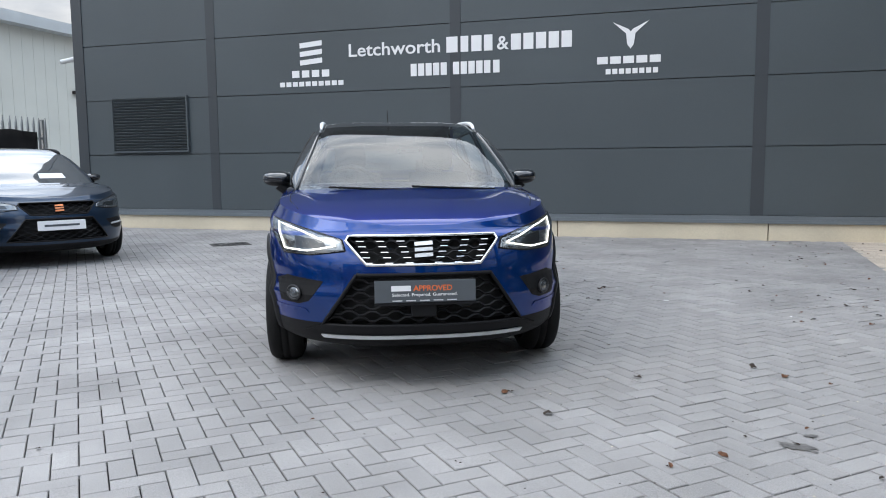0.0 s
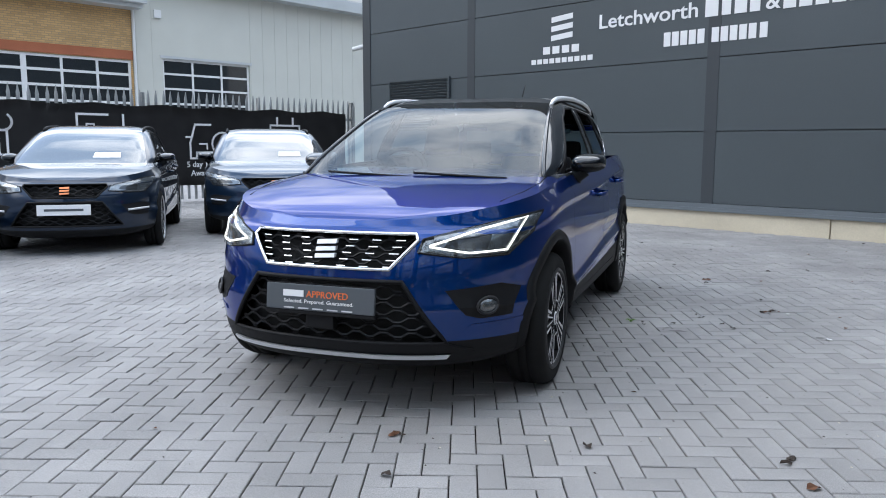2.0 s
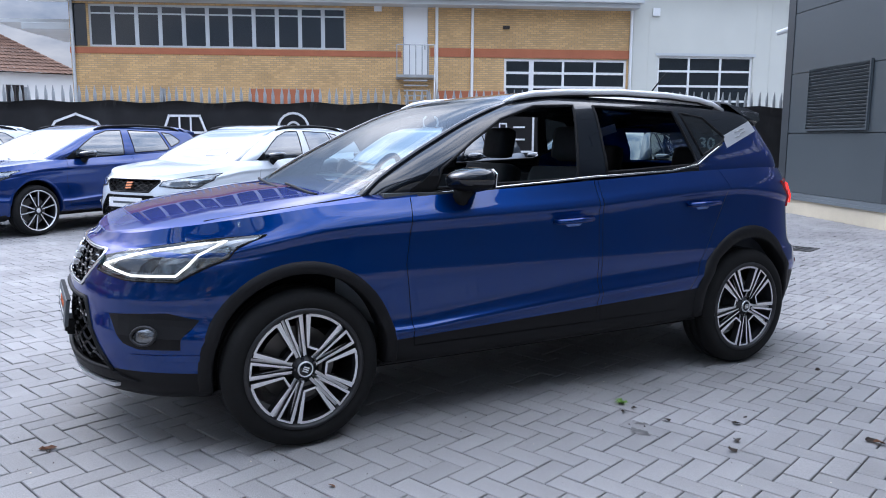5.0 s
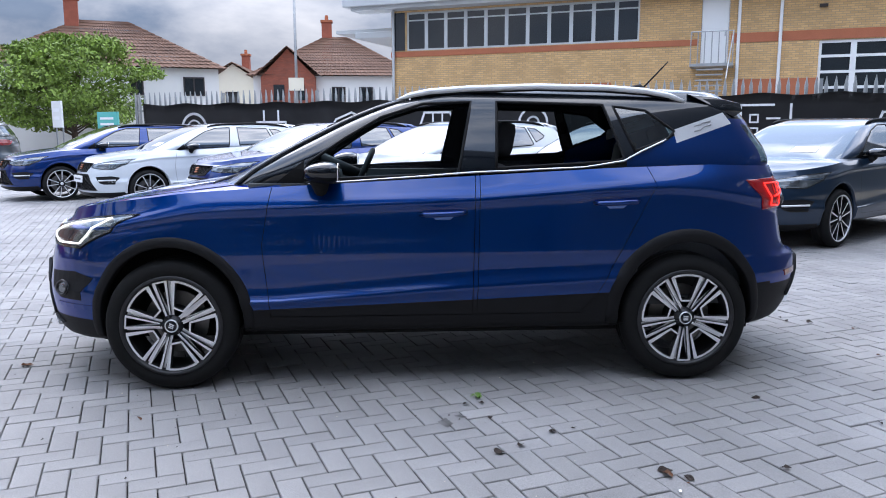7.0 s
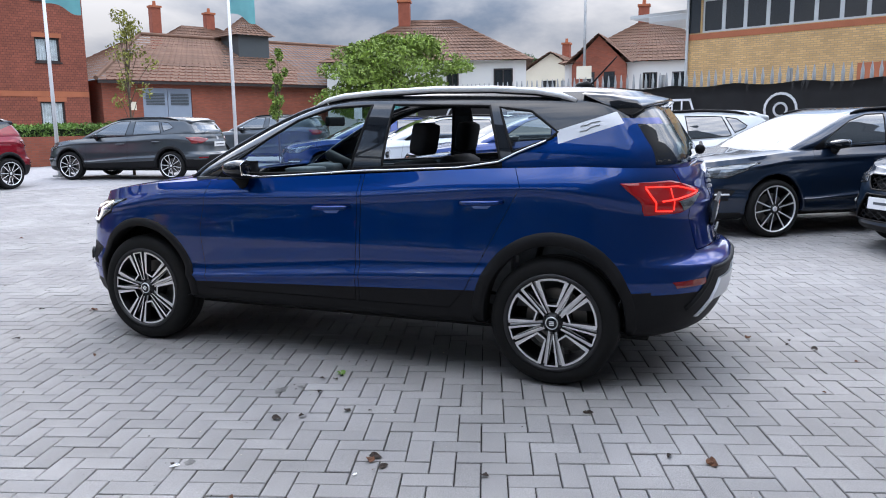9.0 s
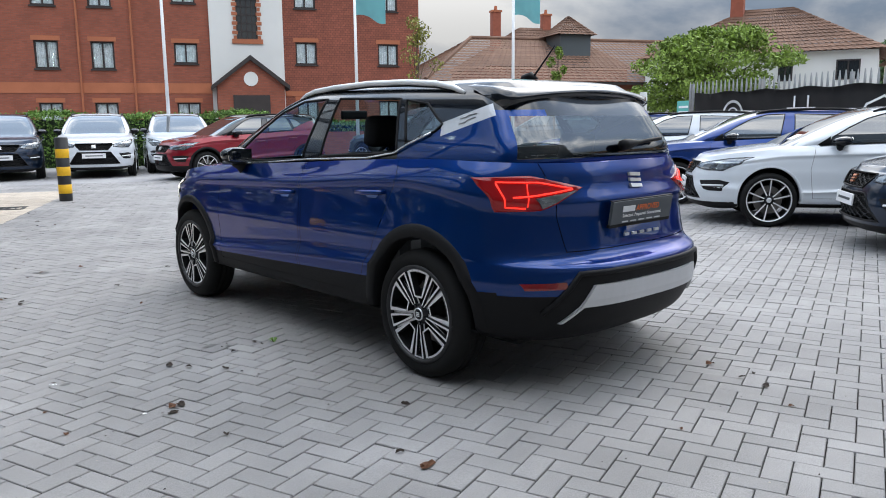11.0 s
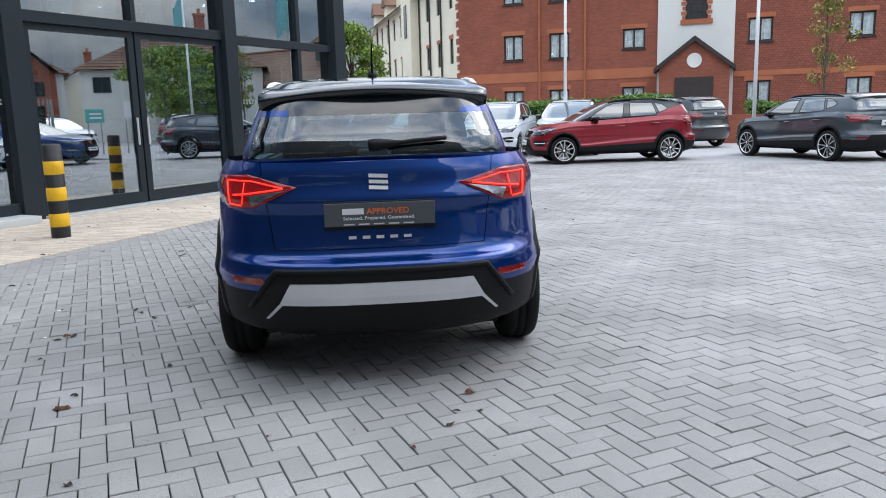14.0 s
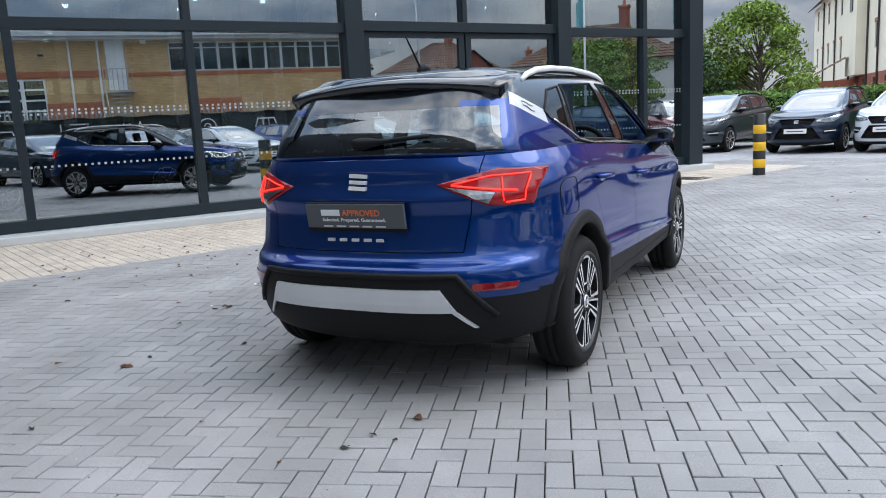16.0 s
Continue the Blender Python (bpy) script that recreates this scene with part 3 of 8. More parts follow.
def bar(bm, a, b, wa, wb, x0, x1, chamfer=0.004):
    """A spoke in the wheel's plane from a to b, of width wa to wb, between two x."""
    d = (Vector(b) - Vector(a)).normalized()
    n = Vector((-d.y, d.x))
    pts = [Vector(a) + n * wa / 2, Vector(b) + n * wb / 2, Vector(b) - n * wb / 2, Vector(a) - n * wa / 2]
    top = [bm.verts.new((x1, p.x, p.y)) for p in pts]
    c = (pts[0] + pts[1] + pts[2] + pts[3]) / 4
    low = [bm.verts.new((x0, p.x + (p.x - c.x) * 0.05, p.y + (p.y - c.y) * 0.05)) for p in pts]
    f = bm.faces.new(top)
    f.material_index = 0
    for k in range(4):
        g = bm.faces.new((low[k], low[(k + 1) % 4], top[(k + 1) % 4], top[k]))
        g.material_index = 1


def build_wheel(car, x, y, R, rr, style, turn=0.0):
    """A wheel under the car: tyre, rim, spokes, brake disc and cap. x is the outer face of the tyre."""
    s = 1 if x > 0 else -1
    hold = new("wheel", mesh_of(lathe(bmesh.new(), [(rr + 0.012, -0.012), (rr + 0.02, -0.006), (R - 0.05, 0.0), (R - 0.022, -0.008), (R - 0.006, -0.028), (R, -0.05), (R, -0.075), (R - 0.007, -0.078), (R - 0.007, -0.084), (R, -0.087), (R, -0.115), (R - 0.007, -0.118), (R - 0.007, -0.124), (R, -0.127), (R, -0.155), (R - 0.012, -0.185), (R - 0.05, -0.205), (rr + 0.02, -0.2)], 56), "tyre", True))
    hold.data.materials.append(M_TYRE)
    hold.parent = car
    hold.matrix_basis = pose(x, y, R, 0, 0, 0 if s > 0 else 180) @ pose(0, 0, 0, turn)
    part("rim", lathe(bmesh.new(), [(rr + 0.018, -0.006), (rr + 0.012, 0.0), (rr + 0.002, -0.002), (rr - 0.006, -0.018), (rr - 0.016, -0.05), (rr - 0.02, -0.19)], 48), [M_RIMDARK], hold, smooth=True)
    part("rim_edge", lathe(bmesh.new(), [(rr + 0.012, 0.0005), (rr + 0.006, 0.0025), (rr + 0.0005, -0.003), (rr - 0.003, -0.010)], 48), [M_RIMDARK if style == "six" else M_RIM], hold, "machined rim edge", smooth=True)
    part("brake_disc", lathe(bmesh.new(), [(0.02, -0.11), (rr * 0.68, -0.11), (rr * 0.68, -0.125), (0.02, -0.125)], 32), M_DISC, hold)
    bm = bmesh.new()
    for g in range(5):
        a = 2 * math.pi * g / 5 + math.pi / 2
        way = lambda deg, r: Vector((math.cos(a + radians(deg)), math.sin(a + radians(deg)))) * r
        if style == "six":
            for s2 in (-1, 1):
                bar(bm, way(16 * s2, rr * 0.40), way(19.5 * s2, rr * 0.965), 0.009, 0.020, -0.05, -0.010)
                bar(bm, way(36 + 8 * s2, rr * 0.24), way(36 + 7.4 * s2, rr * 0.975), 0.005, 0.0125, -0.05, -0.010)
                bar(bm, way(27 * s2, 0.03), way(27 * s2, rr * 0.98), 0.03, 0.022, -0.06, -0.030)
            bar(bm, way(-17, rr * 0.40), way(17, rr * 0.40), 0.009, 0.009, -0.05, -0.011)
            for k in range(-18, 18, 6):
                bar(bm, way(k - 0.6, rr * 0.955), way(k + 6.6, rr * 0.955), 0.0105, 0.0105, -0.045, -0.0104 - 0.0006 * (k // 6 % 2))
            bar(bm, way(29, rr * 0.962), way(43, rr * 0.962), 0.008, 0.008, -0.045, -0.0102)
        else:
            for s2 in (-1, 1):
                bar(bm, way(14 * s2, 0.055), way(15 * s2, rr - 0.002), 0.013, 0.018, -0.05, -0.012)
    ob = part("spokes", bm, [M_RIM, M_RIMDARK], hold, "machined silver spokes with dark sides")
    part("hub", lathe(bmesh.new(), [(0.0005, -0.008), (0.03, -0.009), (0.034, -0.014), (0.05, -0.024), (0.062, -0.05), (0.09, -0.1)], 28), M_RIMDARK, hold, smooth=True)
    part("cap", lathe(bmesh.new(), [(0.0005, -0.004), (0.024, -0.005), (0.029, -0.009)], 24), M_RIM if style == "five" else M_GLOSSBLACK, hold, "round centre cap", smooth=True)
    if style == "six":
        part("cap_ring", lathe(bmesh.new(), [(0.0265, -0.0075), (0.0285, -0.0045), (0.0315, -0.0045), (0.0335, -0.010)], 28), M_RIM, hold, "silver ring round the cap", smooth=True)
        badge = bmesh.new()
        for k in (-1, 0, 1):
            box(badge, -0.006, -0.0025, -0.012, 0.012, 0.0085 * k - 0.0026, 0.0085 * k + 0.0026)
        part("cap_badge", badge, M_RIM, hold, "plain silver emblem")
        for k in range(5):
            a = 2 * math.pi * (k + 0.5) / 5 + math.pi / 2
            bolt = lathe(bmesh.new(), [(0.0005, -0.012), (0.006, -0.012), (0.0075, -0.016), (0.0075, -0.03)], 6)
            bmesh.ops.translate(bolt, verts=bolt.verts, vec=(0, 0.043 * math.cos(a), 0.043 * math.sin(a)))
            part("wheel_bolt", bolt, M_GLOSSBLACK, hold)
    return hold


def seat(car, x, y, rear=False):
    bm = bmesh.new()
    box(bm, x - 0.25, x + 0.25, y - 0.28, y + 0.22, 0.42, 0.58, 0.05)
    part("seat_base", bm, M_SEAT, car, smooth=True)
    bm = bmesh.new()
    box(bm, -0.25, 0.25, -0.07, 0.07, 0, 0.62 if not rear else 0.5, 0.055)
    bmesh.ops.transform(bm, matrix=pose(x, y + 0.22, 0.5, -16), verts=bm.verts)
    part("seat_back", bm, M_SEAT, car, smooth=True)
    bm = bmesh.new()
    box(bm, -0.125, 0.125, -0.05, 0.05, 0, 0.19, 0.045)
    bmesh.ops.transform(bm, matrix=pose(x, y + (0.41 if not rear else 0.38), 1.13 if not rear else 1.02, -10), verts=bm.verts)
    part("headrest", bm, M_SEAT, car, smooth=True)


def mirror(car, side, bvh, y=-0.535, z=1.065, reach=0.86, shell=None):
    """A door mirror: a wedge-shaped shell on a short foot, with its glass."""
    pw = lambda v, e: math.copysign(abs(v) ** e, v)
    bm = bmesh.new()
    bmesh.ops.create_uvsphere(bm, u_segments=28, v_segments=16, radius=1)
    for v in bm.verts:
        cx, cy, cz = pw(v.co.x, 0.62), pw(v.co.y, 0.7), pw(v.co.z, 0.72)
        out = (cx + 1) / 2
        yy = cy * 0.10 if cy < 0 else cy * 0.075
        zz = cz * 0.06 * (1.0 - 0.22 * out) * (1.0 - 0.30 * max(0.0, -cy)) + 0.012 * out
        v.co = Vector((cx * 0.095 - 0.02 * max(0.0, -cy) * out, yy + 0.025 * out, zz))
    bmesh.ops.transform(bm, matrix=Matrix.Translation((reach + 0.012, y, z)), verts=bm.verts)
    for f in bm.faces:
        if f.calc_center_median().z < z - 0.012:
            f.material_index = 1
    if side < 0:
        bmesh.ops.scale(bm, vec=(-1, 1, 1), verts=bm.verts)
        bmesh.ops.reverse_faces(bm, faces=bm.faces)
    ob = part("door_mirror", bm, [shell or M_GLOSSBLACK, M_TRIM], car, "gloss black door mirror", smooth=True)
    bm = bmesh.new()
    tube(bm, [(side * (reach - 0.085), y - 0.005, z - 0.125), (side * (reach - 0.055), y - 0.01, z - 0.075), (side * (reach - 0.02), y - 0.01, z - 0.03)], [0.045, 0.036, 0.05], 10)
    part("mirror_foot", bm, M_TRIM, ob, smooth=True)
    bm = bmesh.new()
    plate(bm, [(-0.085, -0.045), (0.075, -0.03), (0.085, 0.03), (0.05, 0.05), (-0.085, 0.045)], 0.004, Matrix.Translation((side * (reach + 0.012), y + 0.082, z + 0.004)) @ Matrix.Diagonal((side, 1, 1, 1)))
    part("mirror_glass", bm, M_CHROME, ob)
    return ob


def honey(bvh, view, poly, cell, out, radius, pitch=0.5, wave=0.16):
    """Rows of zigzag bars inside a convex outline."""
    area = sum(p[0] * q[1] - q[0] * p[1] for p, q in zip(poly, poly[1:] + poly[:1]))
    poly = poly if area > 0 else poly[::-1]
    bm = bmesh.new()
    inside = lambda u, v: all((q[0] - p[0]) * (v - p[1]) - (q[1] - p[1]) * (u - p[0]) > -0.002 for p, q in zip(poly, poly[1:] + poly[:1]))
    u0, u1 = min(p[0] for p in poly), max(p[0] for p in poly)
    v0, v1 = min(p[1] for p in poly), max(p[1] for p in poly)
    rows = max(2, round((v1 - v0) / (cell * pitch)))
    for r in range(rows + 1):
        v = v0 + (v1 - v0) * r / rows
        run = []
        n = int((u1 - u0) / (cell / 4))
        for k in range(n + 1):
            u = u0 + (u1 - u0) * k / n
            ph = (k // 1 + 2 * (r % 2)) % 4
            w = v + (cell * wave if ph in (0, 1) else -cell * wave)
            if inside(u, w):
                run.append(on_shell(bvh, view, u, w, out)[0])
            elif len(run) > 1:
                tube(bm, run, radius, 4, False)
                run = []
            else:
                run = []
        if len(run) > 1:
            tube(bm, run, radius, 4, False)
    return bm


def dashes(bvh, parent, out, radius):
    """Bright dashes in slanting columns on both sides of the grille's badge."""
    for side in (1, -1):
        for r in range(5):
            for c in range(3):
                u, v = side * (0.118 + 0.105 * c - 0.0107 * r), 0.770 - 0.0275 * r
                part("grille_dash", tube(bmesh.new(), [on_shell(bvh, "front", u + d, v, out)[0] for d in (-0.020, 0.0, 0.020)], radius, 6), M_CHROME, parent, "bright chrome dash")


def badge(bvh, view, x, z, h, parent, mat, out=0.012):
    """A plain badge of slanting bars."""
    bm = bmesh.new()
    w = h * 0.55
    for k in (1, 0, -1):
        zz = z + k * h * 0.34
        poly = [(x - w, zz - h * 0.13), (x + w, zz - h * 0.07), (x + w, zz + h * 0.13), (x - w, zz + h * 0.07)]
        sub = patch(bvh, view, poly, out, 0.02, 0.05)
        me = bpy.data.meshes.new("tmp")
        sub.to_mesh(me)
        sub.free()
        bm.from_mesh(me)
        bpy.data.meshes.remove(me)
    return part("badge", bm, mat, parent, "plain bright badge")


def number_plate(car, view, y, z, hero):
    """The plate with its printed lines; bars where the print is too small or a trade name."""
    s = -1 if view == "front" else 1
    ob = part("number_plate", boxes((-0.26, 0.26, -0.008, 0.008, -0.056, 0.056), bevel=0.003), M_PLATE if hero else M_WPLATE, car, "dark grey dealer plate with white and orange print" if hero else "white show plate with one line of print")
    ob.matrix_basis = pose(0, y, z, 6 * s if view == "front" else 8, 0, 0 if view == "front" else 180)
    f = pose(0, -0.0095, 0, 90)
    if hero:
        part("print_bar", boxes((-0.175, -0.075, -0.011, -0.008, 0.002, 0.030)), M_WHITE_SIGN, ob)
        words("APPROVED", 0.040, f @ pose(-0.062, 0.002, 0), M_ORANGE, ob, extrude=0.0006, width=0.20)
        words("Selected. Prepared. Guaranteed.", 0.022, f @ pose(-0.172, -0.024, 0), M_WHITE_SIGN, ob, extrude=0.0006, width=0.335)
        for k in range(5):
            part("print_bar", boxes((-0.17 + 0.07 * k, -0.12 + 0.07 * k, -0.0105, -0.008, -0.050, -0.044)), M_SATIN, ob)
        part("plate_frame", boxes((-0.262, 0.262, -0.004, 0.012, -0.072, -0.057), (-0.262, 0.262, -0.0035, 0.012, 0.056, 0.06)), M_TRIM, ob)
    else:
        part("print_bar", boxes((-0.19, 0.19, -0.0105, -0.008, -0.012, 0.012)), M_PLATE, ob)
    return ob


def scaled(s, sx, sy, sz, axle, wheel, rim):
    """Another car's proportions from one set of tables."""
    t = dict(s)
    t["body"] = [([(y * sy, z * sz) for y, z in a] if isinstance(a, list) else a * sz, b * sz, c * sz, d * sy, e * sy, w * sx) for a, b, c, d, e, w in s["body"]]
    t["top"] = [(y * sy, z * sz) for y, z in s["top"]]
    t["hood"] = [(y * sy, z * sz) for y, z in s["hood"]]
    t["house"] = [(z * sz, a * sy, b * sy, w * sx) for z, a, b, w in s["house"]]
    t["ym"] = tuple(y * sy for y in s["ym"])
    for k in ("windscreen", "rear_window"):
        t[k] = [(x * sx, z * sz) for x, z in s[k]]
    for k in ("side", "doors"):
        t[k] = [[(y * sy, z * sz) for y, z in p] for p in s[k]]
    t["axle"], t["wheel"], t["rim"] = axle, wheel, rim
    t["k"] = (sx, sy, sz)
    return t


def oval(y, z, a, b, n=28):
    return [(y + a * math.cos(2 * math.pi * k / n), z + b * math.sin(2 * math.pi * k / n)) for k in range(n)]


TAIL_LAMP = [(0.385, 0.968), (0.60, 0.872), (0.745, 0.866), (0.778, 0.985), (0.782, 1.02), (0.62, 1.028)]
FOG_POCKET = [(0.52, 0.562), (0.60, 0.455), (0.65, 0.437), (0.755, 0.44), (0.775, 0.555), (0.715, 0.58)]
REFLECTOR = [(0.555, 0.518), (0.71, 0.515), (0.725, 0.545), (0.56, 0.55)]


def build_car(name, m, s, body_mat, roof_mat, label, hero=False, style="six", group="", cladding=True, plates=(True, True), badge_mat=None, turn=11):
    car = thing(name, m, label, "car", group)
    sx, sy, sz = s.get("k", (1, 1, 1))
    F = lambda poly: [(x * sx, z * sz) for x, z in poly]
    R = s["wheel"]
    bm, edge = body_shell(s)
    bvh = BVHTree.FromBMesh(bm)
    skin = Skin(bm)
    # openings
    for side in (1, -1):
        for y in s["axle"]:
            cut = region(bm, oval(y, R + 0.01, R + 0.03, R + 0.055), (1, 2), lambda c, k=side: c.x * k > 0.45)
            bmesh.ops.delete(bm, geom=cut, context="FACES")
    grille = F([(-0.385, 0.795), (-0.40, 0.77), (-0.295, 0.65), (0.295, 0.65), (0.40, 0.77), (0.385, 0.795)])
    intake = F([(-0.35, 0.60), (-0.53, 0.335), (0.53, 0.335), (0.35, 0.60)])
    for poly in (grille, intake):
        bmesh.ops.delete(bm, geom=region(bm, poly, (0, 2), lambda c: c.y < -1.5 * sy), context="FACES")
    # unpainted lower parts
    black = []
    if cladding:
        black += region(bm, [(-1.62 * sy, 0.1), (1.75 * sy, 0.1), (1.75 * sy, 0.50 * sz), (-1.62 * sy, 0.375 * sz)], (1, 2), lambda c: abs(c.x) > 0.6)
        for f in black:
            f.material_index = 1
        for f in region(bm, F([(-0.95, 0.1), (0.95, 0.1), (0.95, 0.345), (-0.95, 0.345)]), (0, 2), lambda c: c.y < -1.5 * sy):
            f.material_index = 1
        for f in region(bm, F([(-0.95, 0.1), (0.95, 0.1), (0.95, 0.485), (-0.95, 0.485)]), (0, 2), lambda c: c.y > 1.5 * sy):
            f.material_index = 1
        for f in region(bm, F([(-0.62, 0.44), (0.62, 0.44), (0.51, 0.592), (-0.51, 0.592)]), (0, 2), lambda c: c.y > 1.5 * sy):
            f.material_index = 1
    else:
        for f in bm.faces:
            if f.calc_center_median().z < 0.28:
                f.material_index = 1
    # lamps cut out of the shell
    lamps = {}
    if hero:
        for side in (1, -1):
            q = (lambda p: p) if side > 0 else mirrored
            lamps["tail", side] = lifted_off(bm, region(bm, q(TAIL_LAMP), (0, 2), lambda c: c.y > 1.3), 0.007)
            lamps["fog", side] = lifted_off(bm, region(bm, q(FOG_POCKET), (0, 2), lambda c: c.y < -1.3), 0.002)
            lamps["reflector", side] = lifted_off(bm, region(bm, q(REFLECTOR), (0, 2), lambda c: c.y > 1.3), 0.004)
    # panels with their gaps
    mats = [body_mat, M_TRIM]
    for side in (1, -1):
        for poly, title in zip(s["doors"], ("front_door", "rear_door")):
            where = lambda c, k=side: c.x * k > 0.55
            region(bm, poly, (1, 2), where)
            inner = region(bm, shrunk(poly, 0.0035), (1, 2), where)
            hold = set(inner)
            ring_faces = [f for f in region(bm, poly, (1, 2), where) if f not in hold]
            bmesh.ops.delete(bm, geom=ring_faces, context="FACES")
            door = skin.settle(part(title, split_off(bm, [f for f in inner if f.is_valid]), mats, car, smooth=True))
            y1 = poly[1][0] if title == "front_door" else 1.02 * sy
            y0, zh = (0.0, 0.866 * sz) if title == "front_door" else (0.86 * sy, 0.915 * sz)
            hb = bmesh.new()
            view = "left" if side > 0 else "right"
            ends = [on_shell(bvh, view, y0 - 0.06, zh, 0.0)[0], on_shell(bvh, view, y0 - 0.04, zh, 0.034)[0], on_shell(bvh, view, y0 + 0.05, zh + 0.002, 0.042)[0], on_shell(bvh, view, y0 + 0.14, zh + 0.006, 0.036)[0], on_shell(bvh, view, y0 + 0.165, zh + 0.008, 0.0)[0]]
            tube(hb, ends, [0.011, 0.0135, 0.014, 0.013, 0.010], 8)
            part("door_handle", hb, body_mat, door, smooth=True)
            part("handle_recess", patch(bvh, view, [(y0 + 0.015, zh - 0.028), (y0 + 0.085, zh - 0.027), (y0 + 0.105, zh - 0.010), (y0 - 0.005, zh - 0.011)], 0.0025, 0.003, 0.03), M_CUP_GLINT if hero else body_mat, door)
    tg = F([(-0.505, 0.675), (0.505, 0.675), (0.585, 1.2), (-0.585, 1.2)])
    back = lambda c: c.y > 1.5 * sy
    region(bm, tg, (0, 2), back)
    inner = region(bm, shrunk(tg, 0.004), (0, 2), back)
    hold = set(inner)
    bmesh.ops.delete(bm, geom=[f for f in region(bm, tg, (0, 2), back) if f not in hold], context="FACES")
    tailgate = skin.settle(part("tailgate", split_off(bm, [f for f in inner if f.is_valid]), mats, car, smooth=True))
    skin.settle(part("body", bm, mats, car, smooth=True))
    hood_bm = cap_strips(edge, -3, -0.74 * sy, lambda y, z: max(curve_at(s["hood"], y), z), 24, 2.4, lambda y: (0.41 + 0.24 * (y / sy + 1.9)) * sx)
    bvh_hood = BVHTree.FromBMesh(hood_bm)
    bonnet = part("bonnet", hood_bm, body_mat, car, smooth=True)
    if hero:
        for side in (1, -1):
            gap = [(0.60, -1.80), (0.66, -1.62), (0.715, -1.40), (0.735, -1.15), (0.715, -0.93), (0.69, -0.82)]
            pts = []
            for x, y in gap:
                hit = bvh_hood.ray_cast(Vector((side * x, y, 2)), Vector((0, 0, -1)))[0]
                if hit is not None:
                    pts.append(hit)
            part("panel_gap", tube(bmesh.new(), pts, 0.0032, 6), M_UNDER, bonnet, "dark shut line")
        flap = [(1.44 + 0.095 * math.copysign(abs(math.cos(a)) ** 0.5, math.cos(a)), 0.87 + 0.085 * math.copysign(abs(math.sin(a)) ** 0.5, math.sin(a))) for a in np.linspace(0, 2 * math.pi, 33)[:-1]]
        part("fuel_flap", line_on(bvh, "right", flap, 0.0022, 0.0005, 5, True), M_UNDER, car, "thin shut line of the fuel flap")
    part("rear_deck", cap_strips(edge, 1.6 * sy, 3, lambda y, z: z + 0.004), body_mat, car, smooth=True)
    part("underbody", boxes((-0.60, 0.60, -1.72 * sy, 1.72 * sy, 0.21, 0.42)), M_UNDER, car)
    part("engine_bay", boxes((-0.58, 0.58, -1.7 * sy, -1.05 * sy, 0.42, 0.78 * sz)), M_UNDER, car)
    part("boot_floor", boxes((-0.58, 0.58, 1.15 * sy, 1.7 * sy, 0.42, 0.85 * sz)), M_UNDER, car)
    for x in (-0.775, 0.775):
        part("inner_panel", boxes(((x - 0.025) * sx, (x + 0.025) * sx, -0.9 * sy, 0.9 * sy, 0.32, 0.9 * sz)), M_UNDER, car)
    # greenhouse
    hm = house_shell(s)
    bvh_house = BVHTree.FromBMesh(hm)
    house_skin = Skin(hm)
    glass, tint = (M_GLASS, M_TINT) if hero else (M_CARWIN, M_CARWIN)
    for f in region(hm, [(0.97 * sy, 0.8), (2.3 * sy, 0.8), (2.3 * sy, 1.33 * sz), (1.55 * sy, 1.33 * sz), (1.2 * sy, 1.225 * sz), (0.99 * sy, 1.13 * sz)], (1, 2), lambda c: abs(c.x) > 0.42):
        f.material_index = 1
    for f in region(hm, F([(-0.75, 0.8), (0.75, 0.8), (0.75, 1.102), (-0.75, 1.102)]), (0, 2), lambda c: c.y > 1.5 * sy):
        f.material_index = 1
    if hero:
        for f in region(hm, [(1.262, 1.205), (1.575, 1.305), (1.535, 1.362), (1.25, 1.272)], (1, 2), lambda c: abs(c.x) > 0.42):
            f.material_index = 2
    house_skin.settle(part("windscreen", split_off(hm, region(hm, s["windscreen"], (0, 2), lambda c: c.y < 0.3)), glass, car, "clear windscreen reflecting the sky", smooth=True))
    house_skin.settle(part("rear_window", split_off(hm, region(hm, s["rear_window"], (0, 2), lambda c: c.y > 1.2)), tint, car, "tinted rear window", smooth=True))
    for side in (1, -1):
        for k, poly in enumerate(s["side"]):
            got = split_off(hm, region(hm, poly, (1, 2), lambda c, d=side: c.x * d > 0.45))
            if hero and k < 2:
                got.free()
            else:
                house_skin.settle(part("side_window", got, tint, car, smooth=True))
    house_skin.settle(part("roof", hm, [roof_mat, body_mat, M_SATIN], car, "gloss black roof and pillars" if hero else "", smooth=True))
    for side in (1, -1):
        view = "left" if side > 0 else "right"
        for poly in s["side"]:
            part("window_seal", line_on(bvh_house, view, poly, 0.0075, 0.0, 6, True), M_TRIM, car, smooth=True)
        belt = [(-0.80, 1.0), (-0.4, 1.025), (0.22, 1.066), (0.76, 1.085), (0.97, 1.115), (1.06, 1.16), (1.24, 1.235)] if hero else []
        if belt:
            pts = []
            for (ya, za), (yb, zb) in zip(belt, belt[1:]):
                for t in np.linspace(0, 1, 6)[:-1]:
                    pts.append((ya + (yb - ya) * t, za + (zb - za) * t))
            line = [on_shell(bvh_house, view, u, v, 0.012)[0] for u, v in pts]
            part("belt_strip", tube(bmesh.new(), line, 0.0065, 6), M_CHROME, car, "bright chrome strip under the windows", smooth=True)
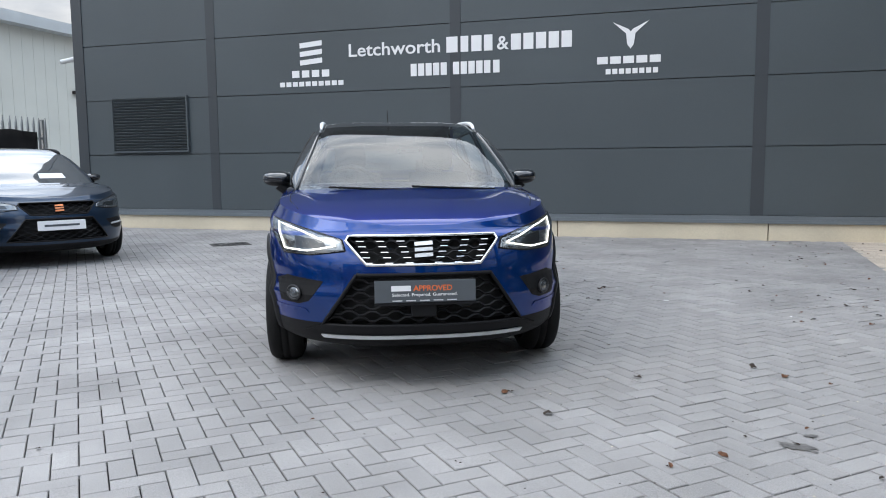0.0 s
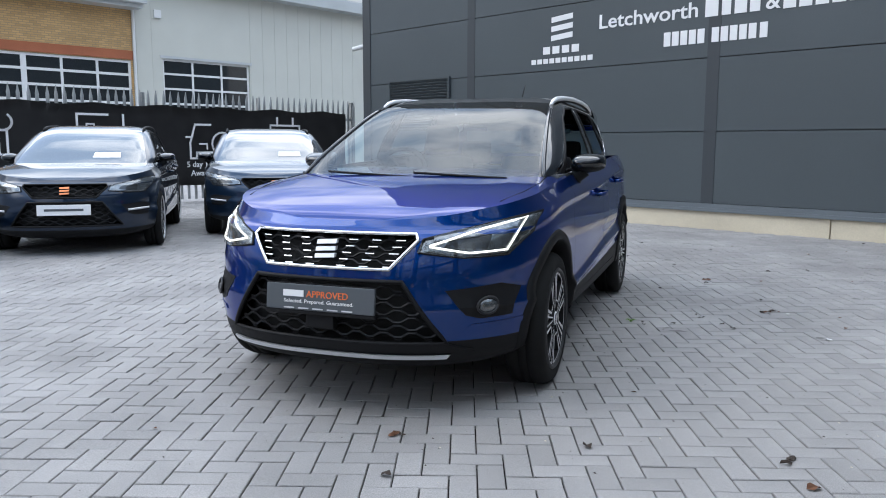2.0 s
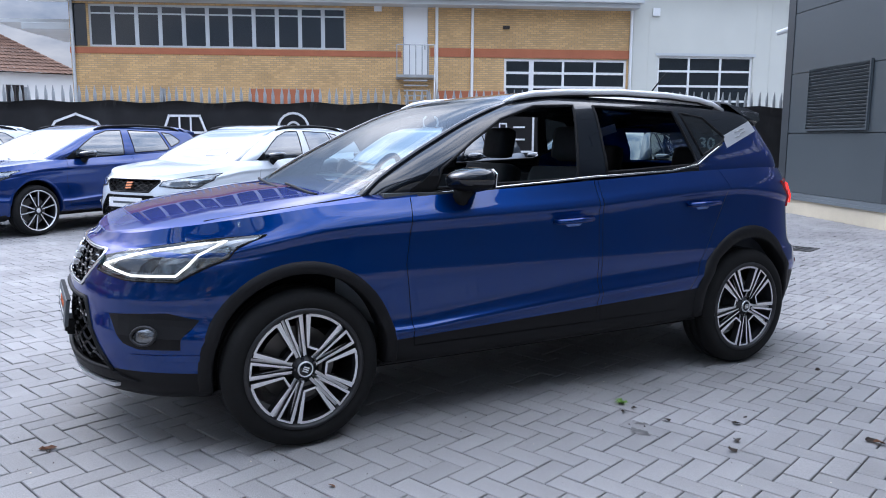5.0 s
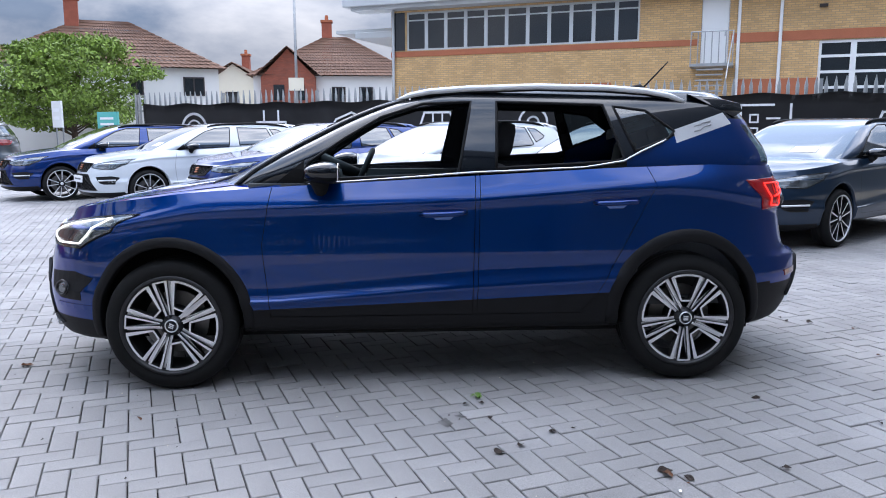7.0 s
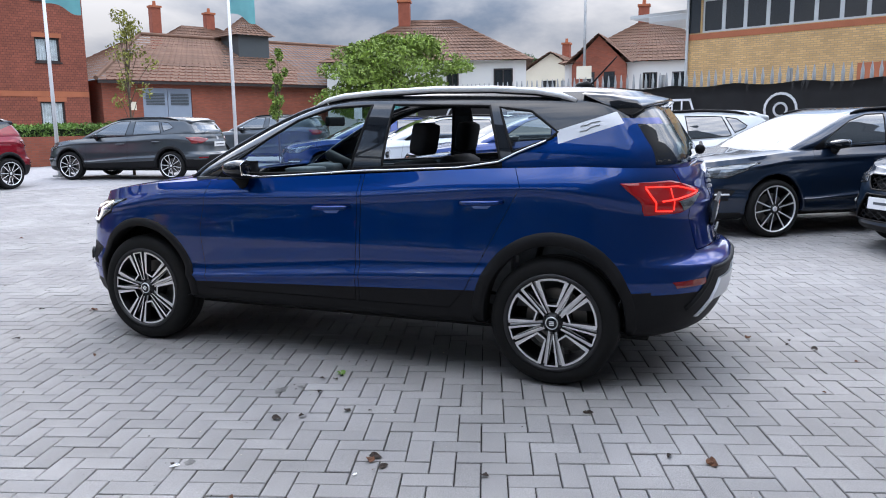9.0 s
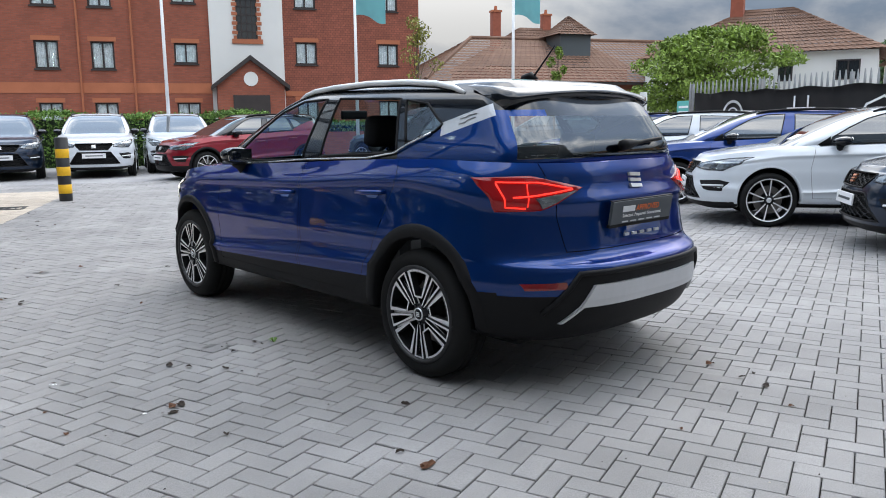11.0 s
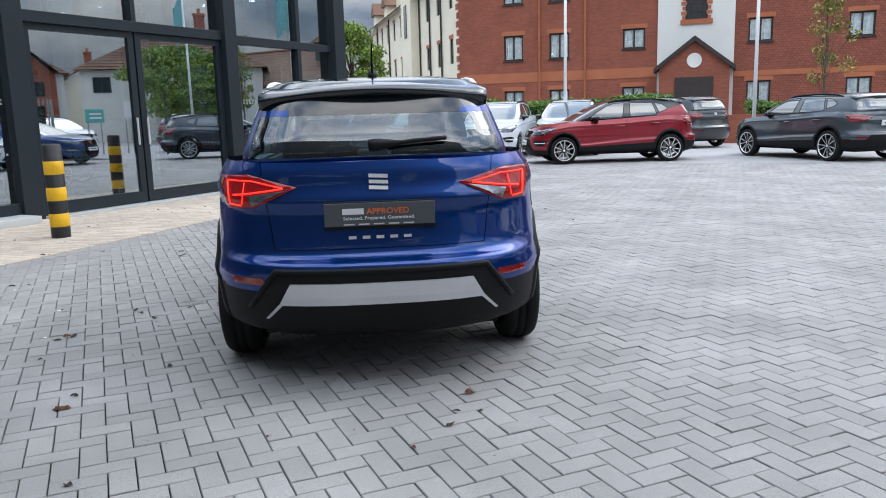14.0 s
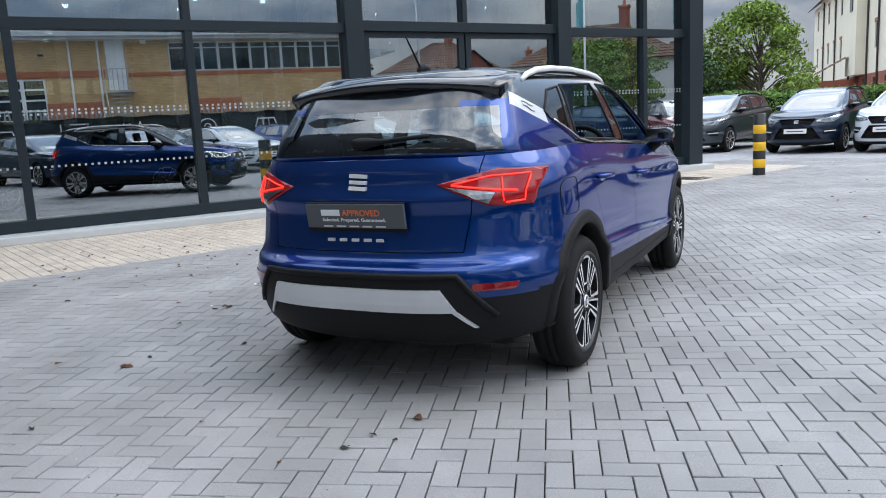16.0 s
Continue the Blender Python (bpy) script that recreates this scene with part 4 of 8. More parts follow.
        if hero:
            mark = bmesh.new()
            for k in (0, 1):
                pts = [(1.365, 1.265 + 0.026 * k), (1.40, 1.272 + 0.026 * k), (1.417, 1.286 + 0.022 * k), (1.46, 1.298 + 0.018 * k)]
                tube(mark, [on_shell(bvh_house, view, u, v, 0.002)[0] for u, v in pts], 0.0026, 5)
            part("strip_mark", mark, M_STEEL, car, "plain engraved mark")["kind"] = "stuff"
    # arches
    if cladding:
        for side in (1, -1):
            view = "left" if side > 0 else "right"
            for y in s["axle"]:
                ab = bmesh.new()
                cols = []
                for k in range(37):
                    a = radians(-22 + 224 * k / 36)
                    col = []
                    wide = 0.072 if y > 0 and math.cos(a) < -0.2 else 0.058
                    for ra, rb, o in ((0.028, 0.054, -0.09), (0.026, 0.052, 0.004), (0.033, 0.058, 0.013), (wide + 0.012, 0.094 + 0.018 * (y > 0), 0.012), (wide + 0.02, 0.102 + 0.018 * (y > 0), 0.0)):
                        p = on_shell(bvh, view, y + (R + ra) * math.cos(a), R + 0.01 + (R + rb) * math.sin(a), 0.0)[0]
                        p.x += side * o
                        col.append(ab.verts.new(p))
                    cols.append(col)
                for c, d in zip(cols, cols[1:]):
                    for k in range(4):
                        ab.faces.new((c[k], c[k + 1], d[k + 1], d[k]))
                part("arch_trim", ab, M_TRIM, car, "matt black wheel-arch cladding", smooth=True)
    else:
        for side in (1, -1):
            view = "left" if side > 0 else "right"
            for y in s["axle"]:
                ab = bmesh.new()
                cols = []
                for k in range(33):
                    a = radians(-15 + 210 * k / 32)
                    col = []
                    for ra, rb, o in ((0.028, 0.054, -0.09), (0.027, 0.052, 0.002), (0.034, 0.060, 0.006), (0.055, 0.08, 0.0)):
                        p = on_shell(bvh, view, y + (R + ra) * math.cos(a), R + 0.01 + (R + rb) * math.sin(a), 0.0)[0]
                        p.x += side * o
                        col.append(ab.verts.new(p))
                    cols.append(col)
                for c, d in zip(cols, cols[1:]):
                    for k in range(3):
                        ab.faces.new((c[k], c[k + 1], d[k + 1], d[k]))
                part("arch_lip", ab, body_mat, car, smooth=True)
    # nose
    part("grille_back", patch(bvh, "front", grille, -0.07, 0, 0.06), M_UNDER, car)
    g = part("grille", honey(bvh, "front", grille, 0.107, -0.02, 0.0052, 0.26, 0.08), M_MESH, car, "black honeycomb grille with bright dashes" if hero else "black honeycomb grille")
    part("grille_frame", line_on(bvh, "front", grille, 0.0085, 0.002, 8, True), M_CHROME if hero else M_TRIM, g, smooth=True)
    if hero:
        dashes(bvh, g, -0.006, 0.0028)
    badge(bvh, "front", 0, 0.727 * sz, 0.085, car, badge_mat or M_BADGE, 0.010)
    part("intake_back", patch(bvh, "front", intake, -0.08, 0, 0.06), M_UNDER, car)
    part("lower_grille", honey(bvh, "front", intake, 0.12, -0.022, 0.0062, 0.27, 0.08), M_MESH, car)
    part("intake_rim", line_on(bvh, "front", intake, 0.010, 0.0, 8, True), M_TRIM, car, smooth=True)
    if hero:
        part("radar_cover", boxes((-0.075, 0.06, -2.10, -2.03, 0.385, 0.455), bevel=0.006), M_TRIM, car)
        part("skid_strip", patch(bvh, "front", [(-0.52, 0.268), (0.52, 0.268), (0.535, 0.286), (-0.535, 0.286)], 0.018, 0.02, 0.05), M_SATIN, car, "satin silver strip along the lower bumper")
        part("front_lip", patch(bvh, "front", [(-0.62, 0.30), (0.62, 0.30), (0.53, 0.335), (-0.53, 0.335)], 0.012, 0.03, 0.05), M_TRIM, car)
    for side in (1, -1):
        q = (lambda p: p) if side > 0 else mirrored
        hl = q(F([(0.405, 0.722), (0.58, 0.698), (0.73, 0.70), (0.80, 0.79), (0.812, 0.872), (0.72, 0.852), (0.42, 0.775)]))
        lamp = part("headlight", patch(bvh, "front", hl, 0.0035, 0.01, 0.03), M_LAMPBACK, car, "angular headlight with a lit strip" if hero else "angular headlight", smooth=True)
        part("lens", patch(bvh, "front", hl, 0.014, 0.0, 0.03), M_LENS, lamp, smooth=True)
        part("lamp_bezel", line_on(bvh, "front", hl, 0.005, 0.004, 6, True), M_TRIM, lamp)
        part("projector", patch(bvh, "front", q(F([(0.50, 0.735), (0.66, 0.73), (0.67, 0.79), (0.52, 0.77)])), 0.009, 0.006, 0.03), M_RIMDARK, lamp, "dark lamp housing")
        if hero:
            part("light_strip", line_on(bvh, "front", q([(0.45, 0.748), (0.60, 0.80), (0.77, 0.852), (0.757, 0.80), (0.725, 0.722), (0.60, 0.716), (0.45, 0.745)]), 0.0044, 0.010, 8), M_DRL, lamp, "glowing white running light", smooth=True)
        fog = part("fog_pocket", lamps["fog", side] if hero else patch(bvh, "front", q(F(FOG_POCKET)), 0.004, 0.006, 0.03), M_TRIM, car, "black fog-lamp surround")
        if hero:
            c = [(0.675 + 0.034 * math.cos(k * math.pi / 8), 0.492 + 0.034 * math.sin(k * math.pi / 8)) for k in range(16)]
            part("fog_lamp", patch(bvh, "front", q(c), 0.014, 0.012, 0.02), M_LAMPBACK, fog, "round fog lamp", smooth=True)
            part("fog_ring", line_on(bvh, "front", q(c), 0.006, 0.014, 6, True, 0.02), M_RIMDARK, fog, smooth=True)
            part("bumper_blade", patch(bvh, "front", q([(0.60, 0.395), (0.79, 0.395), (0.80, 0.42), (0.62, 0.415)]), 0.006, 0.008, 0.04), body_mat, fog)
        else:
            part("fog_blade", line_on(bvh, "front", q(F([(0.58, 0.50), (0.76, 0.51)])), 0.012, 0.006, 6), M_SATIN, fog)
        # tail
        tl = q(F(TAIL_LAMP))
        tail = part("tail_light", lamps["tail", side] if hero else patch(bvh, "rear", tl, 0.013, 0.018, 0.03), M_REDLIT if hero else M_RED, car, "red arrow-shaped tail light" if hero else "red tail light", smooth=True)
        if hero:
            part("clear_lens", patch(bvh, "rear", q([(0.43, 0.955), (0.60, 0.884), (0.625, 0.925)]), 0.021, 0.006, 0.02), M_LAMPBACK, tail, "clear reversing lens")
            for path, rad in (([(0.45, 0.965), (0.60, 0.998), (0.735, 1.0)], 0.0034), ([(0.45, 0.962), (0.63, 0.936), (0.70, 0.93)], 0.0042), ([(0.735, 0.995), (0.722, 0.89), (0.66, 0.885)], 0.0040), ([(0.655, 0.89), (0.64, 0.99)], 0.0028)):
                part("light_strip", line_on(bvh, "rear", q(path), rad, 0.017, 6), M_REDGLOW, tail, "glowing red light strip", smooth=True)
        part("reflector", lamps["reflector", side] if hero else patch(bvh, "rear", q(F(REFLECTOR)), 0.006, 0.006, 0.04), M_RED, car, "red bumper reflector")
        mirror(car, side, bvh, -0.535 * sy, 1.065 * sz, 0.86 * sx)
        part("sail_panel", patch(bvh_house, "left" if side > 0 else "right", [(y * sy, z * sz) for y, z in [(-0.79, 1.0), (-0.63, 1.02), (-0.63, 1.125)]], 0.005, 0.008, 0.04), M_TRIM, car)
        if hero:
            edge_line = q([(0.715, 0.99), (0.664, 1.15), (0.622, 1.27), (0.585, 1.38), (0.566, 1.428)])
            part("pillar_trim", line_on(bvh_house, "front", edge_line, 0.013, 0.004, 8), M_GLOSSBLACK, car, "gloss black windscreen pillar", smooth=True)
        # roof rail
        rail = [(-0.17, 1.448), (-0.10, 1.475), (0.0, 1.494), (0.2, 1.509), (0.55, 1.52), (0.9, 1.514), (1.12, 1.498), (1.25, 1.474), (1.33, 1.444)]
        rb = tube(bmesh.new(), [(side * 0.568 * sx, y * sy, z * sz - 0.026) for y, z in rail], [0.010, 0.015, 0.0165, 0.0165, 0.0165, 0.0165, 0.0165, 0.015, 0.010], 10)
        foot = tube(bmesh.new(), [(side * 0.566 * sx, y * sy, z * sz - 0.040) for y, z in rail[1:-1]], 0.0105, 6)
        rail_ob = part("roof_rail", rb, M_RAIL if hero else M_TRIM, car, "silver roof rail" if hero else "black roof rail", smooth=True)
        part("rail_base", foot, M_TRIM, rail_ob, smooth=True)
    if plates[0]:
        number_plate(car, "front", -2.098 * sy - 0.006, 0.52 * sz, hero)
    if plates[1]:
        number_plate(car, "rear", 2.0 * sy, 0.84 * sz, hero)
    badge(bvh, "rear", 0, 0.985 * sz, 0.082, car, badge_mat or M_BADGE, 0.012)
    # tail fittings
    if hero:
        for k in range(5):
            x = 0.150 - 0.065 * k
            part("name_bar", boxes((x - 0.036, x, 2.0, 2.009, 0.724, 0.737)), M_SATIN, tailgate, "small satin silver bar")
        part("tail_skid", patch(bvh, "rear", [(-0.43, 0.528), (0.43, 0.528), (0.49, 0.425), (-0.49, 0.425)], 0.014, 0.02, 0.04), M_SATIN, car, "satin silver rear diffuser panel")
        for side in (1, -1):
            q = (lambda p: p) if side > 0 else mirrored
            part("skid_leg", patch(bvh, "rear", q([(0.472, 0.425), (0.492, 0.425), (0.562, 0.35), (0.547, 0.35)]), 0.014, 0.02, 0.04), M_SATIN, car)
        part("skid_frame", line_on(bvh, "rear", [(-0.64, 0.40), (-0.50, 0.585), (0.50, 0.585), (0.64, 0.40)], 0.014, 0.002, 8), M_TRIM, car, smooth=True)
    sp = bmesh.new()
    cols = []
    for x in np.linspace(-0.575, 0.575, 25):
        e = (abs(x) / 0.575) ** 2
        prof = [(1.36, 1.497 - 0.045 * e), (1.50, 1.482 - 0.045 * e), (1.63, 1.458 - 0.05 * e), (1.735 - 0.10 * e, 1.432 - 0.045 * e), (1.745 - 0.10 * e, 1.415 - 0.045 * e), (1.70 - 0.10 * e, 1.385 - 0.045 * e), (1.66 - 0.05 * e, 1.355 - 0.02 * e), (1.60, 1.36 - 0.02 * e)]
        cols.append([sp.verts.new((x * sx, y * sy, z * sz)) for y, z in prof])
    for a, b in zip(cols, cols[1:]):
        for k in range(len(a) - 1):
            sp.faces.new((a[k], b[k], b[k + 1], a[k + 1]))
    sp.faces.new(cols[0])
    sp.faces.new(cols[-1][::-1])
    part("spoiler", sp, roof_mat, car, smooth=True)
    wp = bmesh.new()
    if hero:
        tube(wp, [on_shell(bvh_house, "rear", 0.04 - 0.034 * k, 1.148 + 0.0022 * k, 0.038)[0] for k in range(12)], [0.026, 0.029, 0.026, 0.020, 0.014] + [0.010] * 7, 8)
        part("window_sticker", patch(bvh_house, "rear", [(0.12, 1.285), (0.33, 1.285), (0.33, 1.32), (0.12, 1.32)], -0.012, 0.0, 0.03), M_STICKER, car, "pale printed sticker inside the rear window")
        part("rear_wiper", wp, M_TRIM, car, smooth=True)
        for x0, x1 in ((0.55, 0.02), (0.02, -0.5)):
            wb = bmesh.new()
            tube(wb, [on_shell(bvh_house, "front", x0 + (x1 - x0) * t, 0.992 + 0.022 * t, 0.024)[0] for t in np.linspace(0, 1, 8)], 0.007, 6)
            part("wiper", wb, M_TRIM, car, smooth=True)
        ant = tube(bmesh.new(), [(0, 1.27, 1.505), (0, 1.30, 1.53), (0, 1.40, 1.635), (0, 1.435, 1.672)], [0.008, 0.0055, 0.0045, 0.003], 8)
        an = part("antenna", ant, M_TRIM, car, smooth=True)
        ab = bmesh.new()
        tube(ab, [(0, 1.20, 1.496), (0, 1.22, 1.506), (0, 1.27, 1.518), (0, 1.31, 1.498)], [0.012, 0.026, 0.026, 0.012], 10)
        part("antenna_foot", ab, M_TRIM, an, smooth=True)
    for side in (1, -1):
        for y in s["axle"]:
            build_wheel(car, side * (0.862 * sx), y, R, s["rim"], style, (0 if y > 0 else -24 * side) if hero else turn + 17 * (y > 0))
    if name == "hatchback":
        card = patch(bvh_house, "front", [(0.10 * sx, 1.075 * sz), (0.40 * sx, 1.075 * sz), (0.39 * sx, 1.14 * sz), (0.11 * sx, 1.14 * sz)], 0.004, 0.0, 0.05)
        part("price_card", card, M_WPLATE, car, "pale price card behind the windscreen")
    if hero:
        cabin(car, bvh_house)
    return car


def cabin(car, bvh_house):
    """What shows through the windows: floor, dashboard, wheel, seats, door tops, lining."""
    part("cabin_floor", boxes((-0.76, 0.76, -0.9, 1.6, 0.38, 0.43)), M_DASH, car)
    dash = bmesh.new()
    box(dash, -0.74, 0.74, -1.0, -0.56, 0.72, 1.0, 0.05)
    box(dash, -0.62, -0.18, -0.74, -0.52, 0.96, 1.04, 0.03)
    box(dash, -0.12, 0.12, -0.72, -0.53, 0.86, 1.03, 0.02)
    part("dashboard", dash, M_DASH, car, smooth=True)
    sw = bmesh.new()
    ringpts = [Vector((0.18 * math.cos(2 * math.pi * k / 28), 0, 0.18 * math.sin(2 * math.pi * k / 28))) for k in range(29)]
    tube(sw, ringpts, 0.017, 8, False)
    tube(sw, [(-0.17, 0, 0), (0.17, 0, 0)], 0.022, 6)
    tube(sw, [(0, 0, 0), (0, -0.02, -0.17)], 0.022, 6)
    tube(sw, [(0, 0, 0), (0, -0.28, 0.0)], 0.04, 8)
    bmesh.ops.transform(sw, matrix=pose(-0.36, -0.40, 0.985, -24), verts=sw.verts)
    part("steering_wheel", sw, M_TRIM, car, smooth=True)
    for x in (-0.36, 0.36):
        seat(car, x, -0.02)
    for x in (-0.38, 0.38):
        seat(car, x, 0.90, True)
    # side panels added to keep the tail lamps' red glow out of the cabin
    for x in (-0.615, 0.615):
        part("boot_trim", boxes((x - 0.015, x + 0.015, 1.05, 1.72, 0.45, 1.06)), M_DASH, car)
    part("rear_shelf", boxes((-0.6, 0.6, 1.22, 1.75, 0.98, 1.01)), M_DASH, car)
    part("door_trim", boxes((0.70, 0.775, -0.9, 1.05, 0.45, 1.015)), M_DASH, car)
    part("door_trim", boxes((-0.775, -0.70, -0.9, 1.05, 0.45, 1.015)), M_DASH, car)
    part("interior_mirror", boxes((-0.11, 0.11, -0.40, -0.37, 1.30, 1.36), bevel=0.012), M_TRIM, car)

# ---- ground, paving and kerbs ----
solid("ground", boxes((-400, 400, -400, 400, -0.5, -0.016)), M_JOINT, None, "dark sand-filled ground under the paving", "ground", kind="structure")
PAVE = pose(0, 0, 0, 0, 0, 18.5)
U = 0.1


def beige_side(a, b):
    """Whether a place of the yard lies on the beige strip along the showroom."""
    return a > 3.55 + 0.045 * (b + 10) and -11.5 < b < 6.6


def herringbone(x0, x1, y0, y1):
    """The lower corner and direction of each block of a herringbone field."""
    for x in range(x0, x1):
        for y in range(y0, y1):
            d = (x - y) % 4
            if d == 0:
                yield x, y, True
            elif d == 3:
                yield x, y, False


def paving():
    rnd = np.random.RandomState(5)
    yard_in = YARD.inverted() @ PAVE
    near, far, single = [], [], []
    for x, y, flat in herringbone(-150, 130, -150, 130):
        w, h = (2, 1) if flat else (1, 2)
        cx, cy = (x + w / 2) * U, (y + h / 2) * U
        p = yard_in @ Vector((cx, cy, 0))
        if not (-11.6 < p.x < 6 and -13.5 < p.y < 6.56) or beige_side(p.x, p.y):
            continue
        q = PAVE @ Vector((cx, cy, 0))
        if 1.05 < q.x < 2.75 and -3.3 < q.y < 0.1 and len(single) < 270:
            single.append((cx, cy, flat))
        else:
            near.append((cx, cy, w * U / 2, h * U / 2))
    n = len(near)
    c = np.array(near)
    g, ch = 0.0026, 0.0028
    z = rnd.normal(0, 0.0011, n)
    tx, ty = rnd.normal(0, 0.006, n), rnd.normal(0, 0.006, n)
    sx, sy = np.array([-1, 1, 1, -1]), np.array([-1, -1, 1, 1])
    verts = np.zeros((n, 12, 3))
    for ring_i, (inset, drop) in enumerate(((g + ch, 0.0), (g, 0.003), (g, 0.02))):
        for k in range(4):
            dx, dy = sx[k] * (c[:, 2] - inset), sy[k] * (c[:, 3] - inset)
            verts[:, ring_i * 4 + k, 0] = c[:, 0] + dx
            verts[:, ring_i * 4 + k, 1] = c[:, 1] + dy
            verts[:, ring_i * 4 + k, 2] = z + tx * dx + ty * dy - drop
    base = (np.arange(n) * 12)[:, None, None]
    quads = [[0, 1, 2, 3]] + [[4 + k, 4 + (k + 1) % 4, (k + 1) % 4, k] for k in range(4)] + [[8 + k, 8 + (k + 1) % 4, 4 + (k + 1) % 4, 4 + k] for k in range(4)]
    faces = (base + np.array(quads)[None]).reshape(-1, 4)
    me = bpy.data.meshes.new("paving_blocks")
    me.from_pydata(verts.reshape(-1, 3).tolist(), [], faces.tolist())
    me.materials.append(M_BLOCK)
    yard = new("pavement_yard")
    tagged(yard, "grey herringbone block paving of the yard, weathered", "paving", kind="structure")
    field = new("paving_field", me)
    field.parent, field.matrix_basis = yard, PAVE
    tagged(field, kind="stuff", label="grey concrete paving blocks laid in herringbone")
    bm = bmesh.new()
    box(bm, -0.1 + g, 0.1 - g, -0.05 + g, 0.05 - g, -0.02, 0.0005)
    top = [e for e in bm.edges if all(v.co.z > 0 for v in e.verts)]
    bmesh.ops.bevel(bm, geom=top, offset=0.003, segments=1, affect="EDGES")
    one = mesh_of(bm, "paving_block")
    one.materials.append(M_BLOCK_ONE)
    for cx, cy, flat in single:
        ob = new("paving_block", one)
        ob.parent = yard
        ob.matrix_basis = PAVE @ pose(cx, cy, rnd.normal(0, 0.001), rnd.normal(0, 0.25), rnd.normal(0, 0.25), 0 if flat else 90)
    # the yard beyond, too far off to tell the blocks apart
    out = [(-60, 60, -70, -13.5), (-60, -11.6, -13.5, 40), (6.0, 60, -13.5, -11.5), (-11.6, -8.9, 6.56, 40)]
    bm = bmesh.new()
    for x0, x1, y0, y1 in out:
        box(bm, x0, x1, y0, y1, -0.05, -0.002)
    solid("pavement_far", bm, M_YARD, YARD, "grey paved forecourt beyond the yard", "paving", kind="structure")
    # beige strip
    bm = bmesh.new()
    rows = int(18.1 / 0.1)
    vs, fs = [], []
    for r in range(rows):
        b0 = -11.5 + r * 0.1
        a0 = 3.55 + 0.045 * (b0 + 10)
        k = int((8.4 - a0) / 0.2)
        for i in range(k + 1):
            x0 = a0 + 0.2 * i - (0.1 if r % 2 else 0)
            q = len(vs)
            x0c, x1c = max(x0, a0) + g, x0 + 0.2 - g
            zz = float(rnd.normal(0.001, 0.0008))
            vs += [(x0c + 0.004, b0 + g + 0.004, zz), (x1c - 0.004, b0 + g + 0.004, zz), (x1c - 0.004, b0 + 0.1 - g - 0.004, zz), (x0c + 0.004, b0 + 0.1 - g - 0.004, zz), (x0c, b0 + g, zz - 0.006), (x1c, b0 + g, zz - 0.006), (x1c, b0 + 0.1 - g, zz - 0.006), (x0c, b0 + 0.1 - g, zz - 0.006)]
            fs += [(q, q + 1, q + 2, q + 3)] + [(q + 4 + k2, q + 4 + (k2 + 1) % 4, q + (k2 + 1) % 4, q + k2) for k2 in range(4)]
    me = bpy.data.meshes.new("beige_blocks")
    me.from_pydata(vs, [], fs)
    me.materials.append(M_BEIGE)
    strip = new("pavement_beige")
    tagged(strip, "beige block paving along the showroom", "paving", kind="structure")
    ob = new("beige_field", me)
    ob.parent, ob.matrix_basis = strip, YARD
    tagged(ob, kind="stuff", label="small beige paving blocks")
    part("bedding", boxes((3.2, 8.6, -11.55, 6.6, -0.06, -0.006)), material("beige_joint", (0.30, 0.25, 0.19), 0.95, vary=0.2, scale=2), strip).matrix_basis = YARD


# ---- walls pierced by openings ----


def pierced(u0, u1, z0, z1, holes, y0, y1):
    """A wall in x, z between y0 and y1 with rectangular holes (u0, u1, z0, z1) right through, as one connected skin."""
    bm = bmesh.new()
    us = sorted({round(v, 4) for v in [u0, u1] + [min(max(v, u0), u1) for h in holes for v in h[:2]]})
    zs = sorted({round(v, 4) for v in [z0, z1] + [min(max(v, z0), z1) for h in holes for v in h[2:]]})
    made = {}

    def vert(i, j, y):
        if (i, j, y) not in made:
            made[i, j, y] = bm.verts.new((us[i], y, zs[j]))
        return made[i, j, y]

    def full(i, j):
        if not (0 <= i < len(us) - 1 and 0 <= j < len(zs) - 1):
            return False
        u, z = (us[i] + us[i + 1]) / 2, (zs[j] + zs[j + 1]) / 2
        return not any(h[0] < u < h[1] and h[2] < z < h[3] for h in holes)

    for i in range(len(us) - 1):
        for j in range(len(zs) - 1):
            if not full(i, j):
                continue
            bm.faces.new((vert(i, j, y0), vert(i + 1, j, y0), vert(i + 1, j + 1, y0), vert(i, j + 1, y0)))
            bm.faces.new((vert(i, j + 1, y1), vert(i + 1, j + 1, y1), vert(i + 1, j, y1), vert(i, j, y1)))
            if not full(i - 1, j):
                bm.faces.new((vert(i, j, y1), vert(i, j, y0), vert(i, j + 1, y0), vert(i, j + 1, y1)))
            if not full(i + 1, j):
                bm.faces.new((vert(i + 1, j, y0), vert(i + 1, j, y1), vert(i + 1, j + 1, y1), vert(i + 1, j + 1, y0)))
            if not full(i, j - 1):
                bm.faces.new((vert(i, j, y1), vert(i + 1, j, y1), vert(i + 1, j, y0), vert(i, j, y0)))
            if not full(i, j + 1):
                bm.faces.new((vert(i, j + 1, y0), vert(i + 1, j + 1, y0), vert(i + 1, j + 1, y1), vert(i, j + 1, y1)))
    return bm


